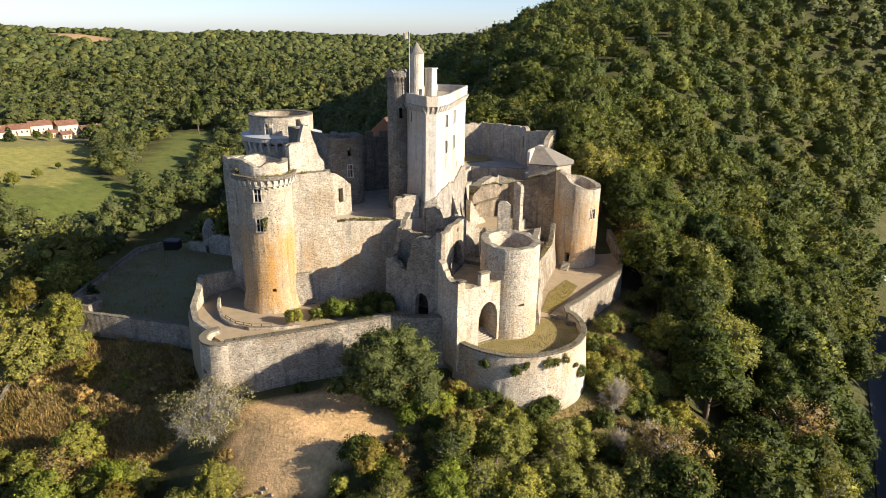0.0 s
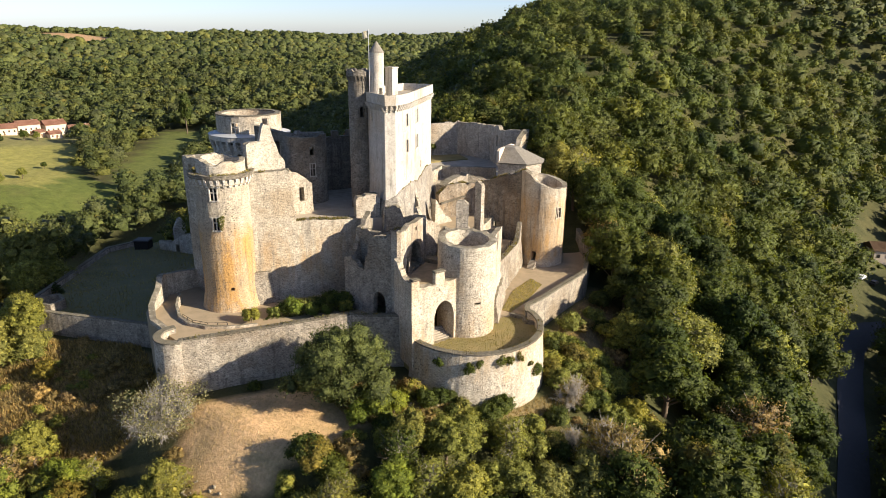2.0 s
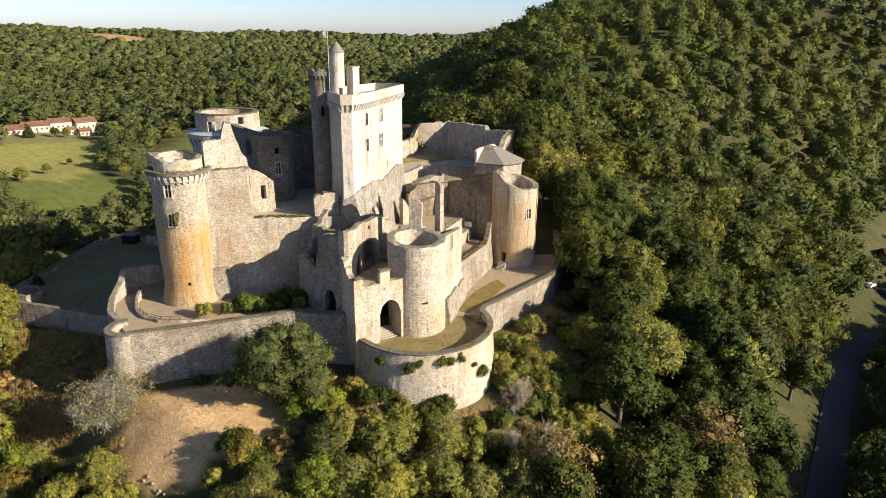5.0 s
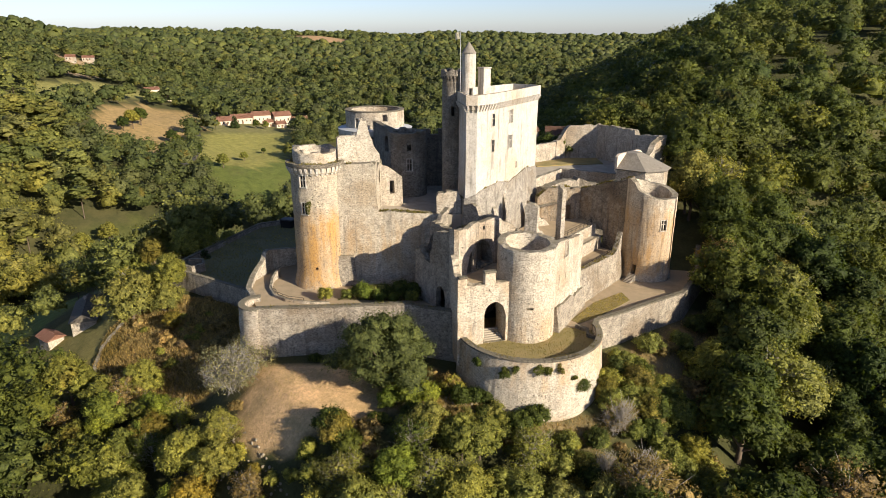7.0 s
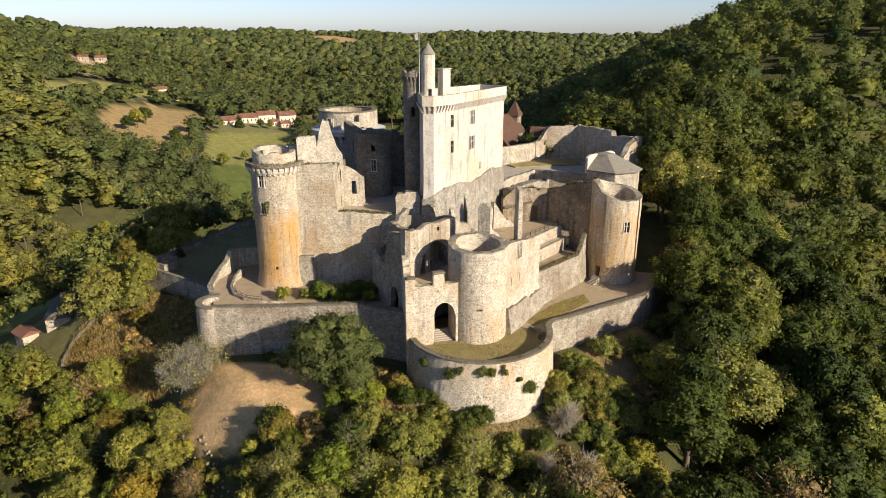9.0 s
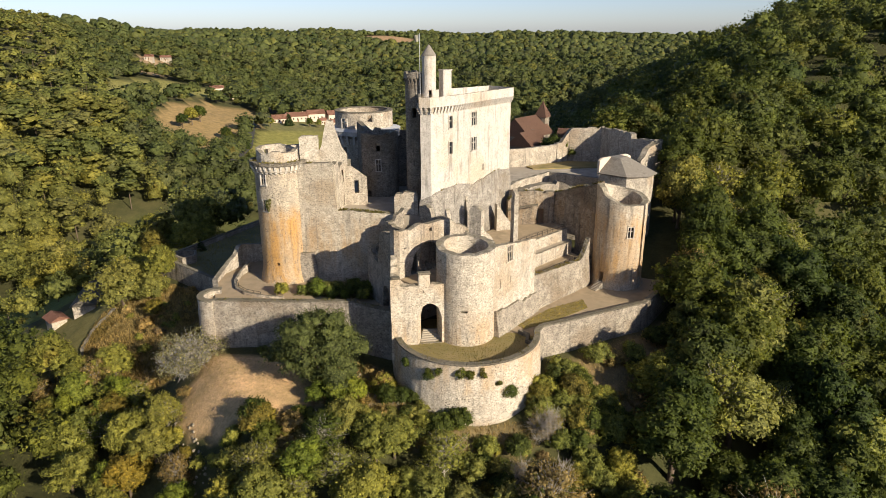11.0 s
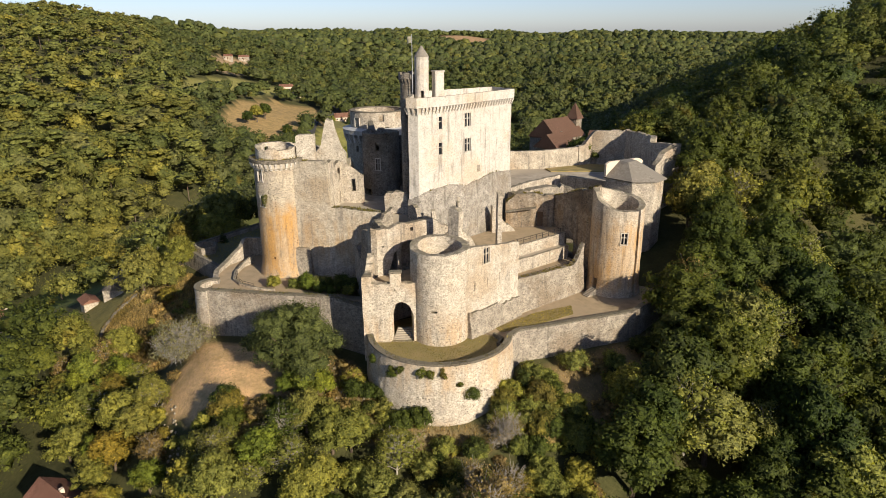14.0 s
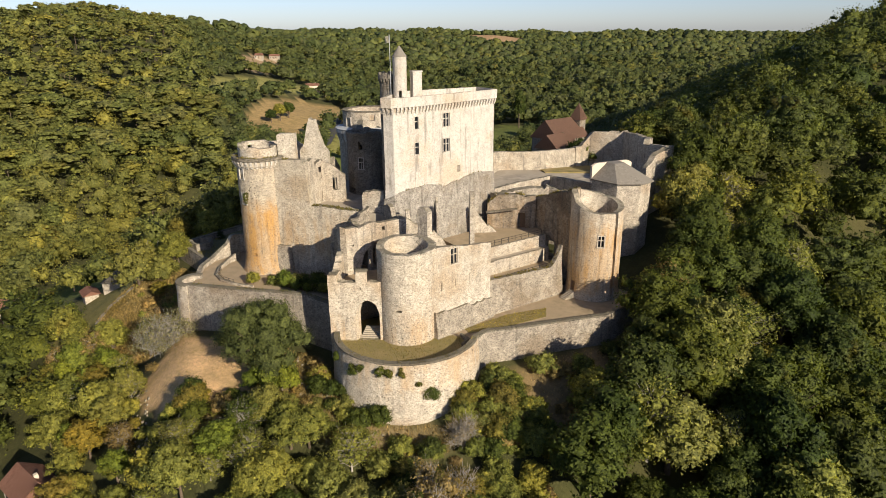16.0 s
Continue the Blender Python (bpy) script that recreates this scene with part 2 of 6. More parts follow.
    nt.links.new(ms.outputs[0], nt.nodes["Material Output"].inputs[0])
    return m


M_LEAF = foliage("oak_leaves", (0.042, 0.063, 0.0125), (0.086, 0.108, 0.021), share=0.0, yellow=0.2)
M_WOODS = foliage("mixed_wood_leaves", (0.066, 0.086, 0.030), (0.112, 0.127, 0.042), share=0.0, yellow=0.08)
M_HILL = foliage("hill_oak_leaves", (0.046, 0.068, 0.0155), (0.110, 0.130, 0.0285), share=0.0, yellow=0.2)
# Yellow-green leaves, brightened in colour to carry the west hill's sunlight.
M_SUNNY = foliage("sunlit_pine_and_oak_leaves", (0.112, 0.130, 0.038), (0.180, 0.188, 0.053), share=0.0, yellow=0.25)
M_BRIGHT = foliage("fresh_leaves", (0.10, 0.14, 0.022), (0.17, 0.21, 0.034), share=0.0)
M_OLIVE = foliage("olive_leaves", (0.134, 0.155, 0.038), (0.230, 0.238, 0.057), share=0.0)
M_GOLD = foliage("yellowing_leaves", (0.125, 0.118, 0.026), (0.195, 0.170, 0.036), share=0.15)
M_PINE = foliage("conifer_needles", (0.03, 0.05, 0.018), (0.06, 0.08, 0.024), share=0.0)
M_DRYBUSH = foliage("dry_scrub", (0.20, 0.15, 0.065), (0.34, 0.25, 0.115), share=0.3, yellow=0.1)
M_GREYLEAF = foliage("grey_olive_leaves", (0.17, 0.165, 0.085), (0.27, 0.25, 0.14), share=0.0, yellow=0.05)
M_IVY = foliage("ivy", (0.05, 0.075, 0.015), (0.10, 0.13, 0.025), share=0.1)


# ---------------------------------------------------------------- builders
def thing(name, at, label, category, group="", kind=""):
    e = new(name)
    e.location = at
    e.empty_display_size = 0.5
    return tagged(e, label, category, group, kind)


def mesh_of(name, verts, faces, mat, uvs=None, smooth=False):
    me = bpy.data.meshes.new(name)
    me.from_pydata(verts, [], faces)
    me.materials.append(mat)
    if uvs is not None:
        layer = me.uv_layers.new(name="UVMap")
        layer.data.foreach_set("uv", np.array(uvs, dtype=np.float32).ravel())
    if smooth:
        me.polygons.foreach_set("use_smooth", [True] * len(me.polygons))
    me.update()
    return me


def under(ob, parent):
    """Hangs ob, built in world places, under parent."""
    ob.parent = parent
    if parent.parent is None:
        ob.matrix_parent_inverse = Matrix.Translation(parent.location).inverted()
    return ob


def part(name, bm, material, parent, label=""):
    """Links a bmesh, or a ready mesh, as one object under a thing or a part."""
    if isinstance(bm, bmesh.types.BMesh):
        me = bpy.data.meshes.new(name)
        bm.to_mesh(me)
        bm.free()
        me.materials.append(material)
    else:
        me = bm
    ob = new(name, me)
    if parent is not None:
        under(ob, parent)
    return tagged(ob, label)


def box_bm(size, at=(0, 0, 0), turn=0.0, taper=1.0, bevel=0.0):
    bm = bmesh.new()
    bmesh.ops.create_cube(bm, size=1)
    for v in bm.verts:
        k = taper if v.co.z > 0 else 1.0
        v.co = Vector((v.co.x * size[0] * k, v.co.y * size[1] * k, v.co.z * size[2]))
    if bevel:
        bmesh.ops.bevel(bm, geom=bm.edges[:], offset=bevel, segments=1, affect="EDGES")
    bm.transform(Matrix.Translation(at) @ Matrix.Rotation(turn, 4, "Z"))
    return bm


class Line:
    """A wall's plan: a polyline whose outer side lies to the right of its run. Gives the place at s along it, d inside its face."""

    def __init__(self, pts, closed=False, batter=None):
        self.p = [Vector(q) for q in pts]
        if closed:
            self.p.append(self.p[0].copy())
        self.closed, self.batter = closed, batter
        seg = [(b - a) for a, b in zip(self.p, self.p[1:])]
        self.at = [0.0]
        for d in seg:
            self.at.append(self.at[-1] + d.length)
        nor = [Vector((-d.y, d.x)).normalized() for d in seg]
        self.n = []
        for i in range(len(self.p)):
            a = nor[i - 1] if i > 0 else (nor[-1] if closed else nor[0])
            c = nor[i] if i < len(nor) else (nor[0] if closed else nor[-1])
            m = (a + c).normalized()
            self.n.append(m / max(0.45, m.dot(c)))
        self.length = self.at[-1]

    def __call__(self, s, d, z):
        i = 0
        while i < len(self.at) - 2 and s > self.at[i + 1]:
            i += 1
        f = min(1.0, max(0.0, (s - self.at[i]) / (self.at[i + 1] - self.at[i])))
        if self.batter:
            d = d - (self.batter(z) if d < 0.01 else 0.0)
        p = self.p[i].lerp(self.p[i + 1], f) + self.n[i].lerp(self.n[i + 1], f) * d
        return p.x, p.y

    def stops(self, step):
        out = set()
        for a, b in zip(self.at, self.at[1:]):
            k = max(1, round((b - a) / step))
            out.update(a + (b - a) * i / k for i in range(k))
        out.add(self.length)
        return out


def ring(cx, cy, r, a0=0.0, a1=360.0, n=48, batter=None):
    """A round wall, run clockwise seen from above so that its outer side is out. Angles in degrees from +x, counter-clockwise."""
    if a1 - a0 >= 359.9:
        return Line([(cx + r * math.cos(-2 * math.pi * i / n), cy + r * math.sin(-2 * math.pi * i / n)) for i in range(n)][::-1], True, batter)
    k = max(3, int(n * (a1 - a0) / 360))
    return Line([(cx + r * math.cos(radians(a0 + (a1 - a0) * i / k)), cy + r * math.sin(radians(a0 + (a1 - a0) * i / k))) for i in range(k + 1)], False, batter)


def prof(*pts, rag=0.0, seed=0.0, step=1.3):
    """A height along the wall, from (s, z) corners, with a broken edge of that size."""
    def f(s):
        z = pts[-1][1]
        for (s0, z0), (s1, z1) in zip(pts, pts[1:]):
            if s <= s1:
                z = z0 + (z1 - z0) * max(0.0, (s - s0) / max(1e-6, s1 - s0))
                break
        if rag:
            if rag >= 0.25:
                s = round(s / 0.7) * 0.7
            z += rag * (noise.noise((s / step, seed * 7.3, 1.7)) + 0.6 * noise.noise((s / step * 3.1, seed * 3.1, 9.2)))
            if rag >= 0.25:
                z += rag * 0.8 * noise.noise((round(s * 1.6) * 1.37, seed * 5.1, 4.4))
                z = round(z / 0.32) * 0.32
        return z
    return f


def masonry(name, plan, bottom, top, thick, mat, parent, openings=(), step=0.6, dz=1.2, rough=0.07, label=""):
    """A wall as one mesh: columns along the plan, cut by openings (s0, s1, z0, z1[, arch rise]), with an uneven face."""
    bot = bottom if callable(bottom) else (lambda s: bottom)
    tp = top if callable(top) else (lambda s: top)
    stops = plan.stops(step)
    cuts = []
    for o in openings:
        s0, s1, z0, z1 = o[:4]
        rise = o[4] if len(o) > 4 else 0.0
        cuts.append((s0, s1, z0, z1, rise))
        stops = {s for s in stops if not (s0 - 0.12 < s < s1 + 0.12)}
    for s0, s1, z0, z1, rise in cuts:
        stops.update(s0 + (s1 - s0) * i / 8 for i in range(9)) if rise else stops.update((s0, s1))
    ss = sorted(s for s in stops if -1e-6 <= s <= plan.length + 1e-6)

    def lintel(c, s):
        s0, s1, z0, z1, rise = c
        if not rise:
            return z1
        u = min(1.0, abs(2 * (s - s0) / (s1 - s0) - 1))
        return z1 - rise + rise * math.sqrt(max(0.0, 1 - u ** 1.7))

    zmin = min(bot(s) for s in ss)
    zmax = max(tp(s) for s in ss)
    levels = [zmin + dz * i for i in range(1, int((zmax - zmin) / dz) + 1)]
    keys, verts, faces = {}, [], {}

    def vert(s, d, z):
        x, y = plan(s, d, z)
        k = (round(x, 3), round(y, 3), round(z, 3))
        if k not in keys:
            keys[k] = len(verts)
            w = noise.noise_vector((x * 0.55, y * 0.55, z * 0.55)) * rough + noise.noise_vector((x * 1.9, y * 1.9, z * 1.9)) * rough * 0.6
            verts.append((x + w.x, y + w.y, z + w.z * 0.6))
        return keys[k]

    def face(ids, uv):
        ring_, u2 = [], []
        for i, q in zip(ids, uv):
            if i not in ring_:
                ring_.append(i)
                u2.append(q)
        if len(ring_) < 3:
            return
        k = frozenset(ring_)
        if k in faces:
            faces[k] = None
        else:
            faces[k] = (ring_, u2)

    for sa, sb in zip(ss, ss[1:]):
        if sb - sa < 1e-4:
            continue
        e = (sb - sa) * 1e-3
        bits = [((bot(sa), bot(sb)), (tp(sa), tp(sb)))]
        for c in cuts:
            if c[0] - 1e-6 <= sa and sb <= c[1] + 1e-6:
                nxt = []
                la, lb = lintel(c, sa), lintel(c, sb)
                for lo, hi in bits:
                    nxt.append((lo, (min(max(lo[0], c[2]), hi[0]), min(max(lo[1], c[2]), hi[1]))))
                    nxt.append(((min(hi[0], max(lo[0], la)), min(hi[1], max(lo[1], lb))), hi))
                bits = nxt
        for lo, hi in bits:
            if hi[0] - lo[0] < 1e-3 and hi[1] - lo[1] < 1e-3:
                continue
            cl = lambda z, i: min(max(z, lo[i]), max(lo[i], hi[i]))
            lev = [zmin - 1] + [z for z in levels if min(lo) < z < max(hi)] + [zmax + 1]
            for za, zb in zip(lev, lev[1:]):
                a0, a1, b0, b1 = cl(za, 0), cl(za, 1), cl(zb, 0), cl(zb, 1)
                if b0 - a0 < 1e-4 and b1 - a1 < 1e-4:
                    continue
                F = [vert(sa, 0, a0), vert(sb, 0, a1), vert(sb, 0, b1), vert(sa, 0, b0)]
                B = [vert(sa, thick, a0), vert(sb, thick, a1), vert(sb, thick, b1), vert(sa, thick, b0)]
                q = [(sa, a0), (sb, a1), (sb, b1), (sa, b0)]
                face(F, q)
                face(B[::-1], q[::-1])
                face([F[3], F[2], B[2], B[3]], [(sa, 0), (sb, 0), (sb, thick), (sa, thick)])
                face([F[1], F[0], B[0], B[1]], [(sb, 0), (sa, 0), (sa, thick), (sb, thick)])
                face([F[0], F[3], B[3], B[0]], [(0, a0), (0, b0), (thick, b0), (thick, a0)])
                face([F[2], F[1], B[1], B[2]], [(0, b1), (0, a1), (thick, a1), (thick, b1)])
    fl = [f for f in faces.values() if f]
    uvs = [q for f in fl for q in f[1]]
    return part(name, mesh_of(name, verts, [f[0] for f in fl], mat, uvs), mat, parent, label)


def slab(name, pts, z0, z1, mat, parent=None, sag=0.0, grid=2.0, label=""):
    """A level court or floor: its outline filled as a grid of cells, with sides down to z0."""
    bm = bmesh.new()
    vs = [bm.verts.new((x, y, z1)) for x, y in pts]
    f = bm.faces.new(vs)
    if f.normal.z < 0 or sum(a[0] * b[1] - b[0] * a[1] for a, b in zip(pts, list(pts[1:]) + [pts[0]])) < 0:
        f.normal_flip()
    r = bmesh.ops.extrude_face_region(bm, geom=[f])
    for v in [g for g in r["geom"] if isinstance(g, bmesh.types.BMVert)]:
        v.co.z = z0
    bmesh.ops.recalc_face_normals(bm, faces=bm.faces[:])
    xs, ys = [p[0] for p in pts], [p[1] for p in pts]
    for axis, lo, hi in ((0, min(xs), max(xs)), (1, min(ys), max(ys))):
        k = int((hi - lo) / grid)
        for i in range(1, k + 1):
            no = (1, 0, 0) if axis == 0 else (0, 1, 0)
            co = (lo + i * grid, 0, 0) if axis == 0 else (0, lo + i * grid, 0)
            bmesh.ops.bisect_plane(bm, geom=bm.verts[:] + bm.edges[:] + bm.faces[:], plane_co=co, plane_no=no)
    if sag:
        for v in bm.verts:
            if v.co.z > z1 - 0.01:
                v.co.z += sag * noise.noise((v.co.x * 0.17, v.co.y * 0.17, 3.3))
    bmesh.ops.triangulate(bm, faces=[f for f in bm.faces if len(f.verts) > 4])
    ob = part(name, bm, mat, parent, label)
    return ob


# ---------------------------------------------------------------- ground
def sstep(a, b, x):
    t = np.clip((x - a) / (b - a), 0, 1)
    return t * t * (3 - 2 * t)


def soft_max(a, b, k):
    h = np.clip(0.5 + 0.5 * (a - b) / k, 0, 1)
    return b + (a - b) * h + k * h * (1 - h)


def wave(x, y, s, seed):
    """Gentle rolling, about -1 to 1."""
    u, v = x / s, y / s
    return (np.sin(u * 1.7 + seed) * np.cos(v * 1.3 - seed * 2.1) + 0.6 * np.sin(u * 3.1 - v * 2.3 + seed * 1.3) + 0.35 * np.sin(u * 5.3 + v * 6.1 + seed * 0.7)) / 1.6


SPINE = np.array([(-62, 40, -6, 8), (-60, 56, 7.5, 13), (-60, 75, 8, 22), (-60, 100, 8.5, 31), (-60, 125, 10, 29), (-64, 148, 16, 24), (-74, 170, 24, 20),
                  (-82, 205, 28, 16), (-95, 260, 42, 18), (-110, 330, 58, 30), (-118, 430, 69, 60), (-80, 540, 84, 90), (-30, 720, 86, 100), (0, 1000, 66, 120)], dtype=float)


def ground_z(x, y):
    x, y = np.asarray(x, float), np.asarray(y, float)
    cx = np.interp(y, SPINE[:, 1], SPINE[:, 0])
    h = np.interp(y, SPINE[:, 1], SPINE[:, 2])
    w = np.interp(y, SPINE[:, 1], SPINE[:, 3])
    h = np.where(y < 40, -6 - (40 - y) * 0.5, h)
    dx = x - cx
    d = np.abs(dx) - w
    d = 0.5 * (d + np.sqrt(d * d + 60.0))
    slope = np.where(dx > 0, 0.60, 0.50 - 0.07 * sstep(170, 260, y))
    castle = h - slope * d
    ward = 5.5 - 0.45 * np.maximum(0, np.hypot((x + 113) / 1.05, (y - 80) / 0.9) - 27)
    spur = soft_max(castle, ward, 5.0)
    rr = np.hypot(x, y)
    far = sstep(560, 1350, rr) * (61 + 8 * wave(x, y, 420.0, 1.0)) + 10 * wave(x, y, 170.0, 2.2) * sstep(400, 900, rr)
    hill_w = 86 * np.exp(-0.5 * (((x + 720) / 250) ** 2 + ((y + 18) / 160) ** 2))
    hill_w = hill_w + 19 * np.exp(-0.5 * (((x + 1150) / 320) ** 2 + ((y - 180) / 220) ** 2)) * sstep(-640, -900, x)
    hill_n = 42 * np.exp(-0.5 * (((x + 420) / 160) ** 2 + ((y - 560) / 160) ** 2))
    vale = -19 * np.exp(-0.5 * (((x + 222) / 48) ** 2 + ((y - 118) / 92) ** 2))
    # Unseen rise in the east, added to throw shade over the road.
    east = 32 * sstep(22, 95, x) * sstep(60, 110, y) * sstep(262, 215, y)
    low = -31 + vale + east + 5 * sstep(-480, -620, x) + far + hill_w + hill_n + 1.5 * wave(x, y, 60.0, 0.4)
    return soft_max(spur, low, 14.0)


def gz(x, y):
    return float(ground_z(np.array([x]), np.array([y]))[0])


def inside(poly, x, y):
    """Which of the places lie inside the outline."""
    x, y = np.asarray(x, float), np.asarray(y, float)
    r = np.zeros(x.shape, bool)
    for (x0, y0), (x1, y1) in zip(poly, poly[1:] + poly[:1]):
        if y0 == y1:
            continue
        r ^= ((y0 > y) != (y1 > y)) & (x < (x1 - x0) * (y - y0) / (y1 - y0) + x0)
    return r


MEADOW = [(-428, 180), (-436, 214), (-440, 252), (-402, 244), (-352, 204), (-318, 172), (-318, 144), (-366, 152)]
TANFIELD = [(-425, 105), (-500, 135), (-530, 170), (-520, 205), (-455, 196), (-432, 172), (-380, 150), (-362, 128), (-385, 108)]
UPPERFIELD = [(-500, 92), (-560, 105), (-605, 160), (-605, 205), (-556, 192), (-540, 150)]
BARE = [(-640, 138), (-712, 146), (-790, 158), (-815, 200), (-760, 196), (-690, 176), (-645, 158)]
# VALE, DELL and PASTURE below outline grass lying in the hill's shade.
VALE = [(-278, 118), (-256, 150), (-264, 206), (-235, 214), (-190, 172), (-165, 152), (-140, 108), (-141, 88), (-160, 76), (-215, 86)]
DELL = [(-284, 70), (-289, 95), (-276, 120), (-215, 88), (-160, 78), (-143, 68), (-150, 53), (-176, 46), (-200, 56), (-258, 60)]
LOW_MEADOW = [(-366, 152), (-318, 144), (-285, 140), (-280, 175), (-300, 200), (-352, 204), (-330, 172)]
GARDEN = [(-222, 16), (-170, 6), (-150, 34), (-168, 62), (-205, 58)]
PASTURE = [(-350, 228), (-418, 316), (-388, 332), (-346, 284), (-290, 213), (-312, 200)]
FAR_FIELD = [(-1275, 690), (-1205, 800), (-1105, 735), (-1120, 640), (-1200, 640)]
CLEARING = [(-71, 56.5), (-66, 51), (-59, 47), (-50, 52), (-44, 61), (-45, 70), (-55, 74), (-64, 62)]
SLOPE_W = [(-120, 52), (-116, 43), (-108, 38), (-94, 37), (-82, 45), (-74, 56), (-84, 62), (-96, 66)]
ROAD_E = [(15, 96), (30, 96), (30, 150), (29, 180), (30, 205), (38, 228), (40, 246), (22, 242), (17, 222), (17, 190), (15.5, 160)]
YARD_E = [(17, 252), (34, 250), (44, 300), (28, 308), (18, 275)]
GLADE = [(-72, 57), (-66, 49.5), (-58, 44.5), (-46, 48.5), (-37, 60), (-39, 70), (-55, 75)]
HAMLET = [(-142, 24), (-104, 28), (-104, 41), (-122, 48), (-142, 50)]
HAMLET_S = [(-184, -6), (-160, -4), (-126, 6), (-126, 24), (-160, 27), (-182, 16)]
SHRUB_SPOT = [(-78, 46), (-70, 43), (-63, 49), (-68, 58), (-78, 56)]
EAST_GAP = [(-30, 78), (-16, 80), (-9, 88), (-9, 102), (-20, 110), (-29, 102)]
EAST_STRIP = [(-30, 96), (-23, 93), (-18, 104), (-20, 118), (-25, 127), (-31, 131), (-32, 118)]
APRON = [(-58, 70), (-48, 78), (-40, 78), (-30, 83), (-26, 92), (-22, 92), (-26, 79), (-36, 71), (-46, 66)]
VILLAGE = [(-434, 190), (-488, 195), (-492, 288), (-448, 292), (-430, 262), (-434, 225)]


def soft_grid():
    """Spacing fine round the castle, wide far off."""
    out = [0.0]
    while out[-1] < 3600:
        out.append(out[-1] + 2.2 + max(0, out[-1] - 95) * 0.035)
    return np.array([-v for v in out[:0:-1]] + out)


def build_ground():
    g = soft_grid()
    X, Y = np.meshgrid(g - 68.0, g + 92.0)
    Z = ground_z(X, Y)
    n = len(g)
    verts = np.stack([X.ravel(), Y.ravel(), Z.ravel()], 1)
    i = np.arange(n * n).reshape(n, n)
    quads = np.stack([i[:-1, :-1], i[:-1, 1:], i[1:, 1:], i[1:, :-1]], -1).reshape(-1, 4)
    me = bpy.data.meshes.new("ground")
    me.from_pydata(verts.tolist(), [], quads.tolist())
    col = np.zeros((n * n, 4), np.float32)
    x, y = X.ravel(), Y.ravel()
    cover = np.tile(np.array([0.07, 0.072, 0.026, 1]), (n * n, 1))
    # VALE, DELL and PASTURE get darker grass, the hill's shade in their colour.
    for poly, c in ((MEADOW, (0.27, 0.255, 0.07)), (TANFIELD, (0.36, 0.255, 0.11)), (UPPERFIELD, (0.26, 0.245, 0.075)), (FAR_FIELD, (0.42, 0.27, 0.14)), (CLEARING, (0.62, 0.42, 0.215)),
                    (BARE, (0.40, 0.28, 0.16)), (GARDEN, (0.15, 0.175, 0.036)), (LOW_MEADOW, (0.12, 0.145, 0.032)),  (VALE, (0.075, 0.085, 0.024)), (DELL, (0.085, 0.092, 0.026)), (PASTURE, (0.125, 0.145, 0.036)), (APRON, (0.27, 0.205, 0.10)), (SLOPE_W, (0.40, 0.275, 0.125)), (EAST_STRIP, (0.26, 0.19, 0.09)), (VILLAGE, (0.2, 0.19, 0.07)), (HAMLET, (0.2, 0.18, 0.06)), (HAMLET_S, (0.17, 0.17, 0.05))):
        cover[inside(poly, x, y)] = (*c, 1)
    a = me.color_attributes.new("cover", "FLOAT_COLOR", "POINT")
    a.data.foreach_set("color", cover.astype(np.float32).ravel())
    me.polygons.foreach_set("use_smooth", [True] * len(me.polygons))
    m, nt, b = nodes_of("land_cover", 0.95)
    at = nt.nodes.new("ShaderNodeVertexColor")
    at.layer_name = "cover"
    pos = nt.nodes.new("ShaderNodeNewGeometry").outputs["Position"]
    n1, n2, n3 = noise_of(nt, pos, 0.25, 6, 0.7), noise_of(nt, pos, 1.8, 5, 0.7), noise_of(nt, pos, 0.03, 3)
    c = mix(nt, 0.7, at.outputs[0], ramp(nt, n1, (0.3, (0.45, 0.5, 0.4)), (0.68, (1.25, 1.15, 1.1))), "MULTIPLY")
    c = mix(nt, 0.5, c, ramp(nt, n2, (0.32, (0.5, 0.5, 0.5)), (0.65, (1.2, 1.2, 1.2))), "MULTIPLY")
    c = mix(nt, span(nt, n3, 0.5, 0.7, 0, 0.3), c, (0.16, 0.13, 0.05))
    nt.links.new(c, b.inputs["Base Color"])
    bump(nt, b, maths(nt, "ADD", n1, n2), 0.7, 0.3)
    me.materials.append(m)
    tagged(new("ground", me), "wooded valley ground with dry grass and meadows", "ground", kind="structure")


build_ground()


# ---------------------------------------------------------------- castle pieces
def sdeg(plan, deg, n=48):
    return plan.length * ((deg - 360.0 / n) % 360) / 360


def window(parent, plan, s, z, w, h, cross=(1, 1), mat=None, face=0.0, dark_pane=False):
    """Stone surround with mullion and transom set into the opening at s, whose middle height is z."""
    mat = mat or M_KEEP
    x0, y0 = plan(s - 0.2, face, z)
    x1, y1 = plan(s + 0.2, face, z)
    turn = math.atan2(y1 - y0, x1 - x0)
    cx, cy = plan(s, face, z)
    m = Matrix.Translation((cx, cy, z)) @ Matrix.Rotation(turn, 4, "Z")
    bm = bmesh.new()
    t = 0.16
    for sx, sz, px, pz in ((t, h + 2 * t, -w / 2 - t / 2, 0), (t, h + 2 * t, w / 2 + t / 2, 0), (w, t, 0, h / 2 + t / 2), (w + 0.5, 0.18, 0, -h / 2 - 0.09)):
        r = bmesh.ops.create_cube(bm, size=1, matrix=Matrix.Translation((px, 0.06, pz)) @ Matrix.Diagonal((sx, 0.34, sz, 1)))
    bm.transform(m)
    f = part("window", bm, mat, parent, "dressed stone window surround")
    if cross[0]:
        bm = box_bm((0.16, 0.2, h), (0, 0.14, 0))
        bm.transform(m)
        part("mullion", bm, mat, f)
    if cross[1]:
        bm = box_bm((w, 0.18, 0.15), (0, 0.142, h * 0.1))
        bm.transform(m)
        part("transom", bm, mat, f)
